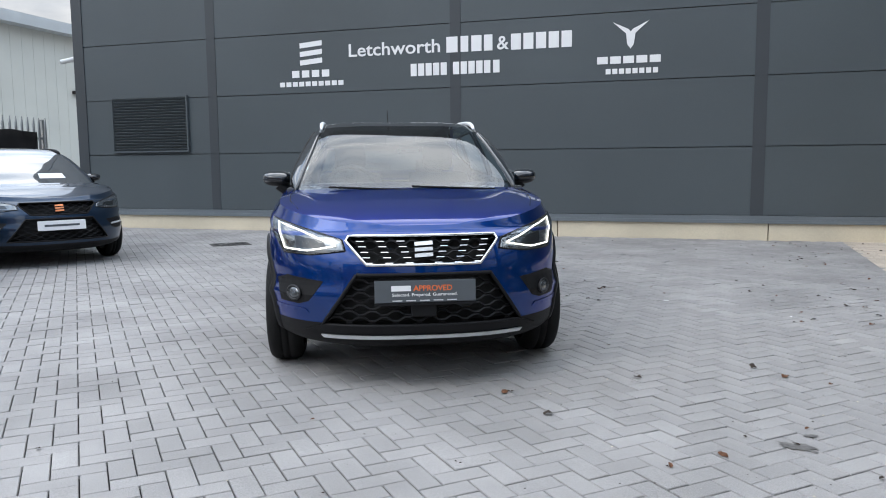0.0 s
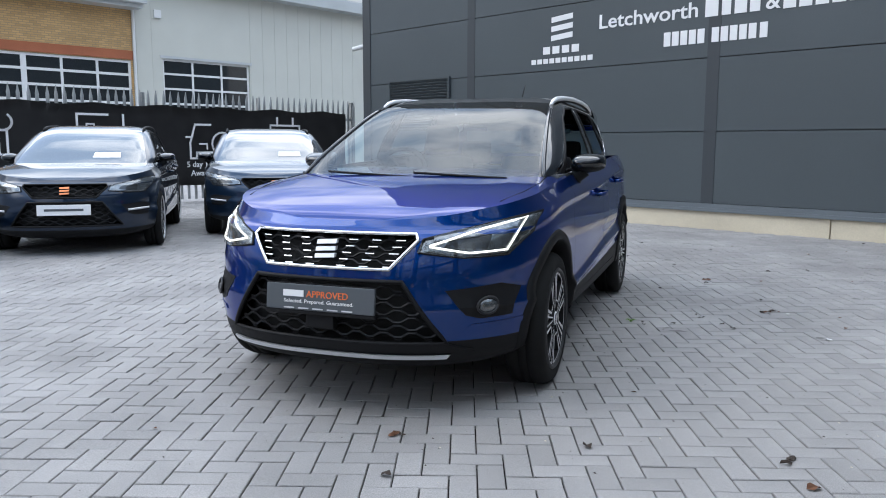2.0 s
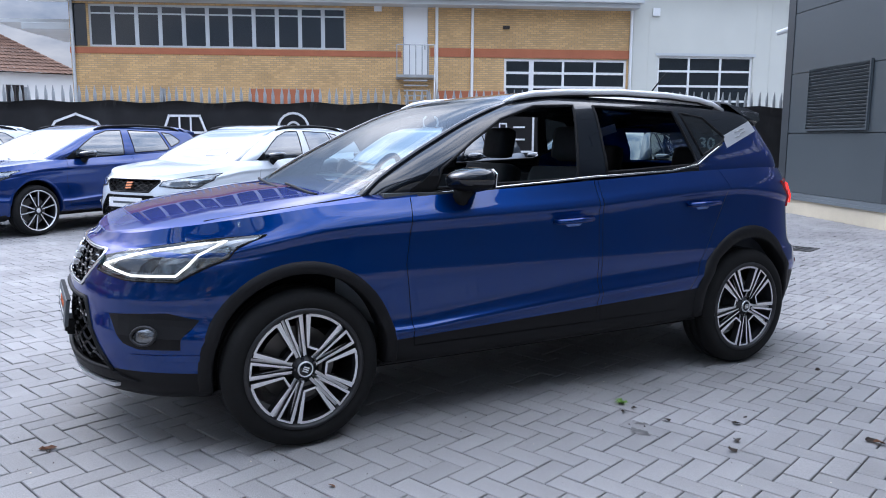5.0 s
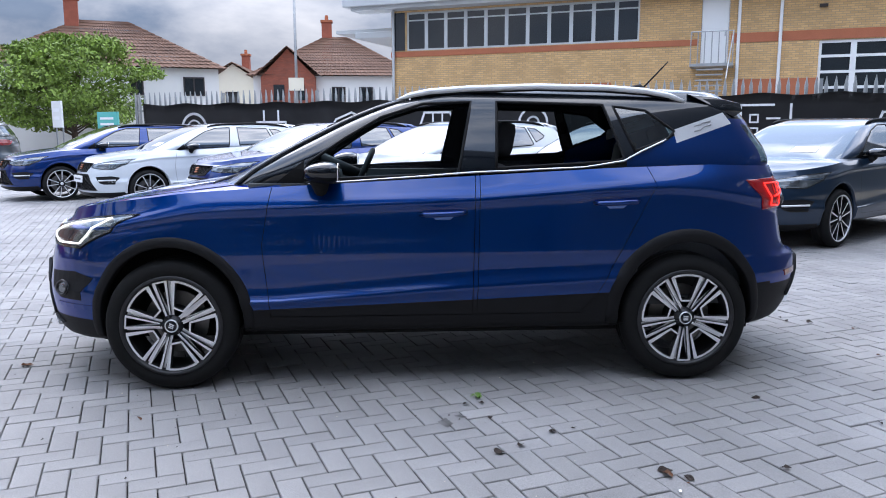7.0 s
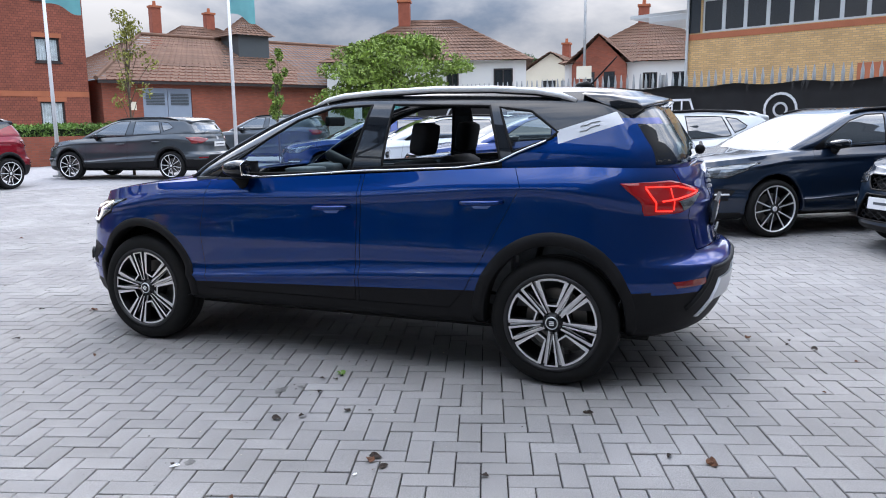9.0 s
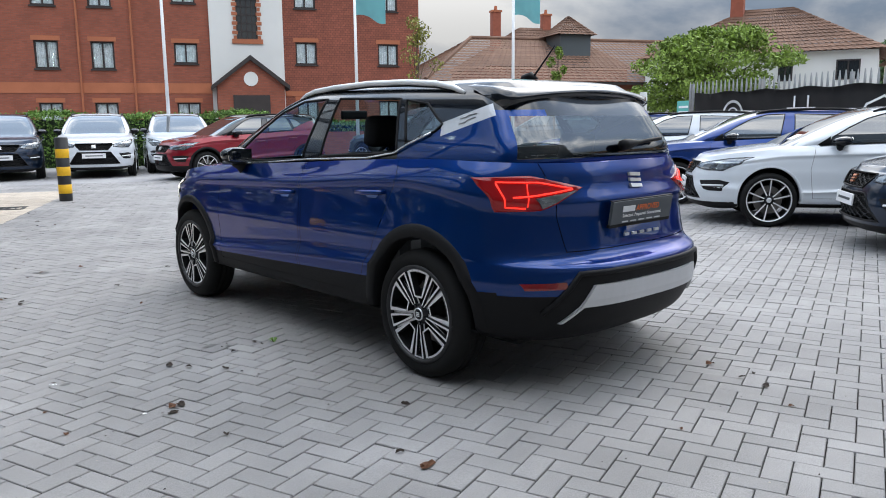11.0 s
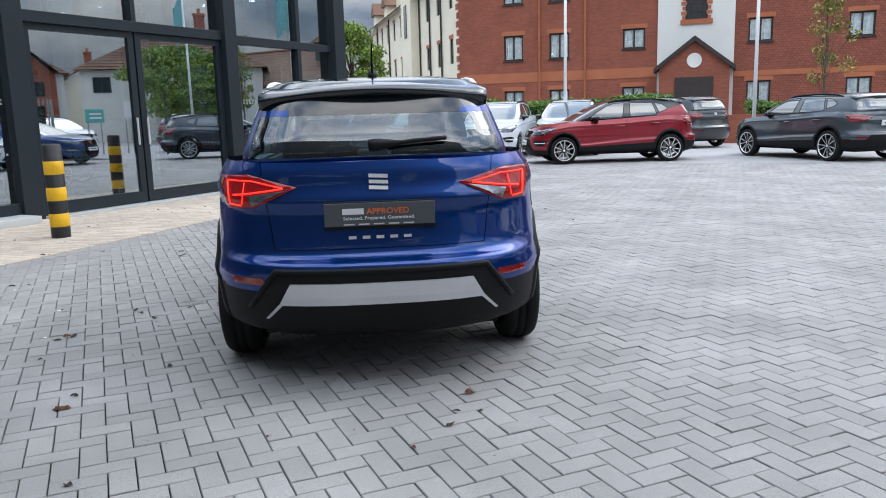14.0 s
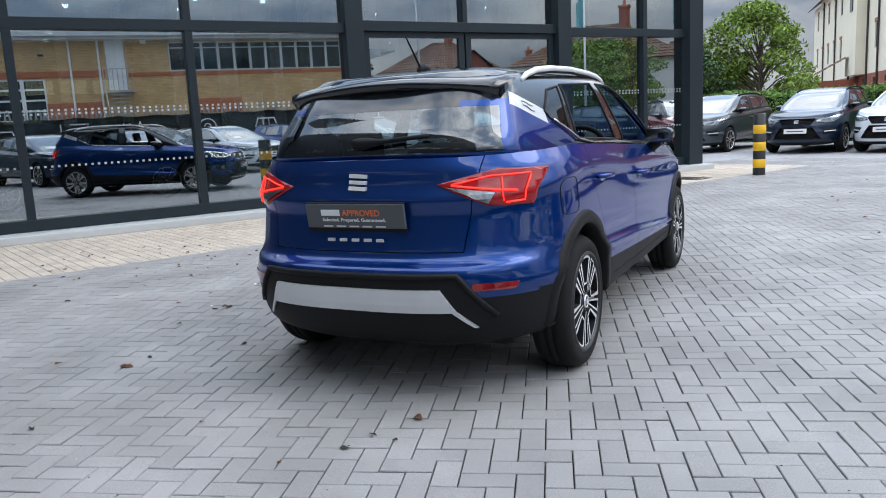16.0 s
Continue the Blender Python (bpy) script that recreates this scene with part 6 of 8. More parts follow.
def office():
    root = thing("brick_office", BRICKS, "yellow brick office with a red band and upper windows", "building")
    holes = [(-11.15, -1.95, 4.50, 6.0), (0.17, 1.1, 3.6, 6.1), (3.97, 8.68, 2.2, 4.27)]
    part("wall", pierced(-11.82, 8.75, 0, 6.6, holes, 0, 0.3), M_YB, root, "yellow brick wall")
    part("side_wall", boxes((-11.82, -11.52, 0.3, 12, 0, 6.6)), M_YB, root)
    part("brick_band", boxes((-11.84, 0.1, -0.025, 0.01, 4.26, 4.47)), M_REDBAND, root, "red brick band")
    part("brick_band", boxes((1.18, 8.75, -0.025, 0.01, 4.30, 4.62)), M_REDBAND, root, "red brick band")
    n = 11
    for k in range(n):
        a, b = -11.15 + 9.2 * k / n, -11.15 + 9.2 * (k + 1) / n
        w = window(root, a, b, 4.50, 6.0, M_SILVER, 1, 1, 0.05, bar_w=0.07)
        part("transom", boxes((a + 0.07, b - 0.07, 0.055, 0.1, 5.66, 5.71)), M_SILVER, w)
    part("corner_window", boxes((-11.75, -11.22, -0.02, 0.05, 4.52, 6.0)), M_DARKWIN, root)
    # eaves
    part("eaves", boxes((-13.6, 9.0, -0.9, 0.6, 6.22, 6.5), bevel=0.03), M_SILVER, root, "deep silver-grey eaves")
    part("soffit", boxes((-13.3, 8.9, -0.7, 0.3, 6.08, 6.218)), M_SILVER, root)
    part("canopy", boxes((-13.6, -11.9, 0.2, 4.0, 5.1, 5.35), bevel=0.03), M_SILVER, root)
    part("canopy", boxes((-14.6, -11.9, 0.4, 4.0, 5.36, 5.5)), M_SILVER, root)
    part("roof", boxes((-12.6, 8.9, -0.3, 12, 6.55, 6.75)), M_SILVER, root)
    # first-floor door, landing and spiral of steps
    d = part("door", boxes((0.2, 1.07, 0.06, 0.12, 3.62, 6.08)), M_WINFRAME, root, "white door on the upper floor")
    part("door_handle", tube(bmesh.new(), [(0.98, 0.02, 4.55), (0.98, 0.02, 4.7)], 0.02, 6), M_STEEL, d)
    part("landing", boxes((-0.1, 1.3, -1.1, -0.02, 3.45, 3.55)), M_STEEL, root)
    for x in np.linspace(-0.08, 1.28, 7):
        part("baluster", tube(bmesh.new(), [(x, -1.08, 3.55), (x, -1.08, 4.6)], 0.018, 6), M_STEEL, root)
    part("handrail", tube(bmesh.new(), [(-0.08, -0.05, 4.6), (-0.08, -1.08, 4.6), (1.28, -1.08, 4.6)], 0.022, 6), M_STEEL, root)
    for k in range(11):
        part("step", boxes((0.15, 1.0, -1.2 - 0.24 * k - 0.24, -1.2 - 0.24 * k, 3.30 - 0.19 * k, 3.34 - 0.19 * k)), M_STEEL, root)
    part("handrail", tube(bmesh.new(), [(1.28, -1.1, 4.6), (1.2, -2.4, 3.6), (1.1, -3.6, 2.4)], 0.022, 6), M_STEEL, root)
    for x in (1.42, 2.75, 9.0 - 0.2):
        part("downpipe", tube(bmesh.new(), [(x, -0.07, 6.1), (x, -0.07, 0.1)], 0.055, 8), M_WINFRAME, root)
    part("downpipe", tube(bmesh.new(), [(-11.7, -0.1, 6.1), (-11.7, -0.1, 0.1)], 0.06, 8), M_SILVER, root)
    part("alarm_box", boxes((3.9, 4.15, -0.09, -0.005, 5.35, 5.45), bevel=0.01), M_TIMBER, root)
    for x in (-0.9, 9.6):
        part("alarm_box", boxes((x, x + 0.28, -0.1, -0.005, 5.9, 6.2), bevel=0.015), M_WINFRAME, root)
    for x0, x1 in ((3.97, 5.02), (5.02, 8.68)):
        window(root, x0, x1, 2.2, 4.27, M_WINFRAME, 1 if x0 < 5 else 3, 4, 0.05, bar_w=0.09)
    for x in (-5.5, 1.4):
        part("lower_window", boxes((x, x + 2.6, -0.03, -0.004, 2.3, 3.05)), M_REDBAND, root)


def shed():
    root = thing("cream_shed", BRICKS, "cream metal-clad workshop with a pitched roof edge", "building")
    part("wall", pierced(8.76, 34, 0, 7.2, [(9.9, 13.65, 2.2, 4.45)], 0.0, 0.3), M_RENDERW, root)
    for k in range(42):
        x = 8.9 + 0.6 * k
        if not 9.8 < x < 13.7:
            part("cladding_rib", boxes((x, x + 0.04, -0.012, 0.002, 0.1, 7.2)), M_RENDERW, root)
    window(root, 9.9, 13.65, 2.2, 4.45, M_WINFRAME, 3, 4, 0.08, bar_w=0.08)
    part("window_head", boxes((9.8, 13.75, -0.03, 0.02, 4.45, 4.55)), M_SILVER, root)
    bm = bmesh.new()
    plate(bm, [(8.0, 7.2), (34, 7.0), (34, 7.35), (8.0, 7.55)], 1.0, Matrix.Translation((0, -0.6, 0)))
    part("gutter", bm, M_SILVER, root, "silver-grey gutter")
    bm = bmesh.new()
    plate(bm, [(8.0, 7.56), (34, 7.36), (34, 7.5), (8.0, 7.7)], 9, Matrix.Translation((0, -0.45, 0)))
    part("roof", bm, M_SILVER, root)
    part("wall_lamp", boxes((23.6, 23.9, -0.25, -0.005, 4.5, 4.65), bevel=0.02), M_TIMBER, root)


office()
shed()

# ---- showroom ----


def showroom():
    root = thing("showroom", SHOP, "glazed car showroom with anthracite frames", "building")
    top = 6.6
    posts = [(0.74, 1.10, 0.16), (3.90, 4.18, 0.14), (7.70, 7.98, 0.10)]
    thin = [2.12, 10.15, 12.2, 14.3, 16.4]
    for a, b, d in posts:
        part("post", boxes((a, b, -0.25, d, 0, top), bevel=0.01), M_FRAME, root)
    for x in thin:
        part("mullion", boxes((x - 0.05, x + 0.05, -0.12, 0.05, 0.16, top), bevel=0.006), M_FRAME, root)
    for x0, x1 in ((1.10, 3.90), (7.98, 18.4)):
        part("transom", boxes((x0, x1, -0.12, 0.052, 2.52, 2.66), bevel=0.006), M_FRAME, root)
        part("transom", boxes((x0, x1, -0.12, 0.052, 4.5, 4.64), bevel=0.006), M_FRAME, root)
        part("bottom_rail", boxes((x0, x1, -0.12, 0.054, 0.10, 0.24), bevel=0.006), M_FRAME, root)
        part("threshold", boxes((x0 if x0 > 2 else 0.72, x1, -0.2, 0.42, 0.0, 0.095), bevel=0.01), M_SILVER, root, "pale grey threshold")
    # doors between two posts
    part("transom", boxes((4.18, 7.70, -0.12, 0.07, 2.55, 2.70), bevel=0.006), M_FRAME, root)
    part("transom", boxes((4.18, 7.70, -0.12, 0.052, 4.5, 4.64), bevel=0.006), M_FRAME, root)
    part("mullion", boxes((5.9, 5.98, -0.12, 0.05, 2.70, top)), M_FRAME, root)
    for a, b in ((4.19, 5.93), (5.96, 7.69)):
        door = part("door", pierced(a, b, 0.03, 2.545, [(a + 0.1, b - 0.1, 0.2, 2.46)], -0.05, 0.02), M_FRAME, root, "glazed entrance door in an anthracite frame")
        part("pane", boxes((a + 0.1, b - 0.1, -0.02, -0.01, 0.2, 2.46)), M_SHOP_GLASS, door)
        part("pull_handle", tube(bmesh.new(), [((5.85 if a < 5 else 6.04), 0.05, 0.9), ((5.85 if a < 5 else 6.04), 0.05, 1.3)], 0.015, 8), M_SATIN, door)
    part("door_sill", boxes((4.18, 7.70, -0.1, 0.25, 0.0, 0.025)), M_SILVER, root)
    spans = [(1.10, 2.07), (2.17, 3.90), (7.98, 10.1), (10.2, 12.15), (12.25, 14.25), (14.35, 16.35), (16.45, 18.4)]
    for a, b in spans:
        for z0, z1 in ((0.24, 2.52), (2.66, 4.5), (4.64, top)):
            part("pane", boxes((a, b, -0.045, -0.035, z0, z1)), M_SHOP_GLASS, root)
    for a, b in ((4.18, 5.9), (5.98, 7.70)):
        for z0, z1 in ((2.70, 4.5), (4.64, top)):
            part("pane", boxes((a, b, -0.045, -0.035, z0, z1)), M_SHOP_GLASS, root)
    # rows of small squares printed on the glass
    for z in (1.50, 0.86):
        bm = bmesh.new()
        for a, b in spans[:3] + spans[3:5] + [(4.36, 5.8), (6.08, 7.52)]:
            for k in range(int((b - a) / 0.075)):
                x = a + 0.04 + 0.075 * k
                for dz in (0, 0.045) if z > 1 else (0,):
                    box(bm, x, x + 0.026, -0.0335, -0.0325, z + dz, z + dz + 0.026)
        ob = part("glass_dots", bm, M_ETCHED, root, "rows of small pale squares on the glass")
        ob["kind"] = "stuff"
    # shell and inside
    part("fascia", boxes((0.45, 18.6, -0.3, 0.3, top, top + 1.1), bevel=0.02), M_FRAME, root)
    part("roof", boxes((0.5, 18.4, -9, -0.3, top + 0.3, top + 0.5)), M_FRAME, root)
    for y in (-1.6, -3.1, -4.6, -6.1, -7.6, -8.9):
        part("end_mullion", boxes((0.76, 0.92, y - 0.06, y + 0.06, 0, top)), M_FRAME, root)
    for z in (0.1, 2.52, 4.5):
        part("end_rail", boxes((0.77, 0.91, -8.9, -0.25, z, z + 0.14)), M_FRAME, root)
    part("end_threshold", boxes((0.56, 0.92, -8.9, -0.21, 0.0, 0.092)), M_SILVER, root)
    for y0, y1 in ((-1.54, -0.25), (-3.04, -1.66), (-4.54, -3.16), (-6.04, -4.66), (-7.54, -6.16), (-8.84, -7.66)):
        for z0, z1 in ((0.24, 2.52), (2.66, 4.5), (4.64, top)):
            part("pane", boxes((0.83, 0.84, y0, y1, z0, z1)), M_SHOP_GLASS, root)
    part("back_wall", pierced(0.92, 18.4, 0, top, [(1.2 + 2.45 * k, 3.4 + 2.45 * k, 0.25, 5.9) for k in range(7)], -9.0, -8.8), M_INNER, root, "glazed rear wall in pale frames")
    for k in range(7):
        part("rear_pane", boxes((1.2 + 2.45 * k, 3.4 + 2.45 * k, -8.92, -8.91, 0.25, 5.9)), M_SHOP_GLASS, root)
        part("rear_rail", boxes((1.2 + 2.45 * k, 3.4 + 2.45 * k, -8.96, -8.87, 2.5, 2.62)), M_FRAME, root)
    part("far_wall", boxes((18.2, 18.4, -8.8, -0.2, 0, top)), M_INNER, root)
    part("floor", boxes((0.93, 18.2, -8.8, -0.2, -0.05, 0.02)), M_INNER, root)
    part("ceiling", boxes((0.93, 18.2, -8.8, -0.3, top - 0.3, top - 0.1)), M_INNER, root)
    for x, y in ((3.0, -3.2), (8.8, -3.2), (13.5, -3.2)):
        part("column", boxes((x - 0.14, x + 0.14, y - 0.14, y + 0.14, 0.02, top - 0.3)), M_WINFRAME, root, "white inner column")
    for x in (2.6, 5.2, 9.4, 11.6, 13.8):
        for y in (-2.0, -4.6):
            part("ceiling_lamp", tube(bmesh.new(), [(x, y, top - 0.3), (x, y, top - 0.4)], 0.13, 12), glow_lamp, root, "round lit ceiling lamp")
    # letters behind the glass, as plain bars
    for k in range(5):
        part("sign_bar", boxes((10.98 + 0.385 * k, 11.28 + 0.385 * k, -0.52, -0.48, 1.77, 1.94)), M_GOLD, root)


# glow added to the gold colour so the letters show through the glass
M_GOLD = glow("gold_letter_added_glow", (0.70, 0.52, 0.30), 0.3)
glow_lamp = glow("lit_lamp", (1.0, 0.93, 0.82), 22.0)
showroom()


def inside_things():
    for x, y in ((3.4, -5.4), (6.9, -4.9)):
        root = thing("armchair", SHOP @ pose(x, y, 0.02, 0, 0, 20), "dark red upholstered chair inside the showroom", "chair", "showroom chairs")
        cloth = M_REDBAND
        part("seat", boxes((-0.35, 0.35, -0.33, 0.33, 0.18, 0.44), bevel=0.05), cloth, root)
        part("backrest", boxes((-0.35, 0.35, -0.42, -0.26, 0.40, 1.0), bevel=0.05), cloth, root)
        for k in (-0.3, 0.3):
            for j in (-0.3, 0.28):
                part("leg", tube(bmesh.new(), [(k, j, 0), (k, j, 0.2)], 0.02, 8), M_BLACK, root)
    root = thing("reception_desk", SHOP @ pose(11.5, -6.2, 0.02), "white reception desk inside the showroom", "desk")
    part("front", boxes((-1.4, 1.4, 0.3, 0.38, 0, 1.05), bevel=0.01), M_WINFRAME, root)
    part("top", boxes((-1.5, 1.5, -0.4, 0.45, 1.05, 1.1), bevel=0.01), M_INNER, root)
    root = thing("display_board", SHOP @ pose(9.1, -1.2, 0.02), "tall white display board behind the glass", "board")
    part("panel", boxes((-0.25, 0.25, -0.02, 0.02, 0.05, 1.75), bevel=0.005), M_WINFRAME, root)
    part("foot", boxes((-0.3, 0.3, -0.2, 0.2, 0, 0.04)), M_STEEL, root)


inside_things()

# ---- bollards ----


def bollard():
    root = thing("bollard", YARD @ pose(4.80, -1.78, 0), "round black bollard with yellow bands", "bollard", "bollards along the showroom")
    part("post", lathe(bmesh.new(), [(0.105, 0), (0.105, 1.06), (0.09, 1.075), (0.0005, 1.078)], 28), M_BLACK, root, smooth=True).matrix_basis = pose(0, 0, 0, 0, -90)
    for k in range(3):
        z = 0.13 + 0.30 * k
        part("band", lathe(bmesh.new(), [(0.1055, z), (0.107, z + 0.002), (0.107, z + 0.15), (0.1055, z + 0.152)], 28), M_YELLOW, root, "yellow band", smooth=True).matrix_basis = pose(0, 0, 0, 0, -90)
    return root


first = bollard()
copy_thing(first, YARD @ pose(4.54, -5.5, 0, 0, 0, 40))
copy_thing(first, YARD @ pose(3.36, -9.3, 0, 0, 0, 90))


def drain(name, m, w, d):
    root = thing(name, m, "flat cast-iron drain cover set in the paving", "drain cover")
    part("frame", pierced(-w / 2, w / 2, -d / 2, d / 2, [(-w / 2 + 0.03, w / 2 - 0.03, -d / 2 + 0.03, d / 2 - 0.03)], -0.004, 0.02), M_IRON, root).matrix_basis = pose(0, 0, 0.003, -90)
    for k in range(7):
        x = -w / 2 + 0.05 + (w - 0.1) * k / 6
        part("slat", boxes((x - 0.012, x + 0.012, -d / 2 + 0.03, d / 2 - 0.03, -0.01, 0.004)), M_IRON, root)
    part("pit", boxes((-w / 2 + 0.02, w / 2 - 0.02, -d / 2 + 0.02, d / 2 - 0.02, -0.012, 0.0015)), M_UNDER, root)


drain("drain_cover", pose(-2.14, 5.64, 0, 0, 0, 18.5), 0.55, 0.40)
drain("drain_cover", YARD @ pose(4.1, -8.3, 0), 0.6, 0.45)

# ---- far red-brick building ----
FAR = YARD @ pose(0, -34.3, 0, 0, 0, 180)


def care_home():
    root = thing("red_brick_block", FAR, "three-storey red brick block with a white gable bay and porch", "building")
    wins = []
    for floor, z in ((0, 1.05), (1, 3.82), (2, 6.6)):
        hgt = 1.25
        for u in (-7.75, -5.4):
            wins.append((u, u + 1.0, z, z + hgt, True))
        wins.append((-1.78, -0.72, z + 0.3, z + hgt, True))
    for z in (1.3, 4.15, 6.85):
        for u in (3.93, 8.12):
            wins.append((u, u + 1.05, z, z + 1.08, True))
    left = [w[:4] for w in wins if w[0] < -0.2]
    right = [w[:4] for w in wins if w[0] > 3.3]
    part("wall", pierced(-10.15, -0.14, 0, 10.5, left, 0, 0.3), M_RB, root, "red brick wall")
    part("wall", pierced(3.34, 10.3, 0, 10.5, right, 0, 0.3), M_RT, root, "wall hung with red tiles")
    part("bay_wall", pierced(-0.13, 3.33, 0, 11.5, [(1.12, 2.12, 5.3, 7.2), (0.5, 2.5, 0.4, 2.5)], -0.15, 0.25), M_WHITEREN, root, "white rendered gable bay")
    for u0, u1, z0, z1, net in wins:
        w = window(root, u0, u1, z0, z1, M_TIMBER, 2, 1, 0.08, net, bar_w=0.075)
        part("lintel", boxes((u0 - 0.1, u1 + 0.1, -0.012, 0.02, z1, z1 + 0.2)), M_REDBAND, w)
        part("window_sill", boxes((u0 - 0.06, u1 + 0.06, -0.06, 0.06, z0 - 0.07, z0 - 0.004)), M_TIMBER, w)
    part("brick_band", boxes((-10.17, -0.15, -0.02, 0.01, 2.72, 3.2)), M_REDBAND, root, "lighter brick band")
    part("brick_band", boxes((3.35, 10.3, -0.02, 0.01, 2.60, 2.85)), M_REDBAND, root, "lighter brick band")
    aw = window(root, 1.12, 2.12, 5.3, 7.2, M_TIMBER, 4, 5, -0.05, name="arched_window", bar_w=0.05)
    for k in range(9):
        z = 5.3 + 0.22 * k
        for x in (0.98, 2.12):
            part("quoin", boxes((x - (0.06 if k % 2 else 0), x + 0.14 + (0.06 if k % 2 else 0), -0.18, -0.1, z, z + 0.16)), M_REDBAND, aw)
    part("window_sill", boxes((0.9, 2.35, -0.22, -0.1, 5.08, 5.3)), M_REDBAND, aw)
    # porch
    bm = bmesh.new()
    plate(bm, [(0.05, 0.0), (3.15, 0.0), (3.15, 3.05), (1.6, 4.25), (0.05, 3.05)], 1.2, Matrix.Translation((0, -1.4, 0)))
    porch = part("porch", bm, M_RB, root, "small brick porch with a gabled roof")
    for s in (0, 1):
        bm = bmesh.new()
        pts = [(1.6, 4.45), (-0.2, 3.05), (-0.2, 2.85), (1.6, 4.22)] if s == 0 else [(1.6, 4.22), (3.4, 2.85), (3.4, 3.05), (1.6, 4.45)]
        plate(bm, pts, 1.5, Matrix.Translation((0, -1.6, 0)))
        part("barge_board", bm, M_TIMBER, porch)
    part("roundel", lathe(bmesh.new(), [(0.0005, 0.03), (0.33, 0.03), (0.33, 0)], 24), M_WHITEREN, porch, "round white plaque").matrix_basis = pose(1.6, -1.41, 3.35, 0, 0, -90)
    part("porch_door", boxes((0.75, 2.45, -1.45, -1.39, 0.1, 2.6)), M_TIMBER, porch)
    part("roof", boxes((-10.5, 10.6, -0.5, 12, 10.5, 10.8)), M_TILE, root)
    part("side_wall", boxes((10.02, 10.3, 0.3, 11, 0, 10.5)), M_RB, root)
    part("downpipe", tube(bmesh.new(), [(-3.6, -0.08, 10.4), (-3.6, -0.08, 0)], 0.05, 8), M_REDBAND, root)
    part("downpipe", tube(bmesh.new(), [(-5.9, -0.08, 10.4), (-5.9, -0.08, 0)], 0.05, 8), M_REDBAND, root)
    # cream wing running away from the corner
    wing = thing("cream_wing", FAR @ pose(-10.2, 0.02, 0, 0, 0, -58), "cream rendered wing with brick base and dormers", "building")
    holes = []
    for k in range(11):
        for z in (1.0, 3.9, 6.8):
            holes.append((-1.9 - 3.0 * k, -1.1 - 3.0 * k, z, z + 1.35))
    part("wall", pierced(-34, 0, 2.6, 8.7, [h for h in holes if h[2] > 2.6], 0, 0.3), M_CREAM, wing)
    part("brick_base", pierced(-34, 0, 0, 2.6, [h for h in holes if h[2] < 2.6], -0.02, 0.3), M_RB, wing, "red brick base")
    for h in holes:
        w = window(wing, *h, M_TIMBER, 1, 2, 0.06, False, bar_w=0.08)
        if h[2] > 2.6:
            part("brick_head", boxes((h[0] - 0.08, h[1] + 0.08, -0.03, 0.01, h[3], h[3] + 0.18)), M_REDBAND, w)
    for k in range(14):
        z = 2.6 + 0.44 * k
        part("quoin", boxes((-0.22 - (0.14 if k % 2 else 0), 0.02, -0.035, 0.05, z, z + 0.3)), M_REDBRICK, wing)
    for x in (-3.6, -6.6, -9.6, -15.6, -21.6, -27.6):
        part("downpipe", tube(bmesh.new(), [(x, -0.08, 8.6), (x, -0.08, 0)], 0.055, 8), M_TIMBER, wing)
    tiled_roof(wing, (-34.3, -0.5, 8.6), (0.3, -0.5, 8.6), (0.3, 4.5, 12.2), (-34.3, 4.5, 12.2), 14, 84)
    for x in (-8.5, -14.6, -18.0, -24.0, -30.0):
        dm = part("dormer", boxes((x - 0.7, x + 0.7, 0.1, 3.0, 8.7, 10.0)), M_CREAM, wing)
        bm = bmesh.new()
        plate(bm, [(x - 1.0, 9.9), (x + 1.0, 9.9), (x, 11.0)], 3.2, Matrix.Translation((0, -0.1, 0)))
        part("dormer_roof", bm, M_TILE, dm)
    bm = bmesh.new()
    plate(bm, [(-13.2, 2.6), (-9.9, 2.6), (-9.9, 9.5), (-11.5, 11.3), (-13.2, 9.5)], 1.0, Matrix.Translation((0, -0.6, 0)))
    gable = part("gable", bm, M_CREAM, wing)
    part("gable_window", boxes((-11.9, -11.1, -0.66, -0.59, 6.2, 8.3)), M_DARKWIN, gable)
    part("lean_to", boxes((-14.5, -12.2, -3.0, 0, 0, 2.4)), M_RB, wing)
    tiled_roof(wing, (-14.8, -3.2, 2.3), (-12.0, -3.2, 2.3), (-12.0, -0.2, 3.9), (-14.8, -0.2, 3.9), 8, 8)


care_home()


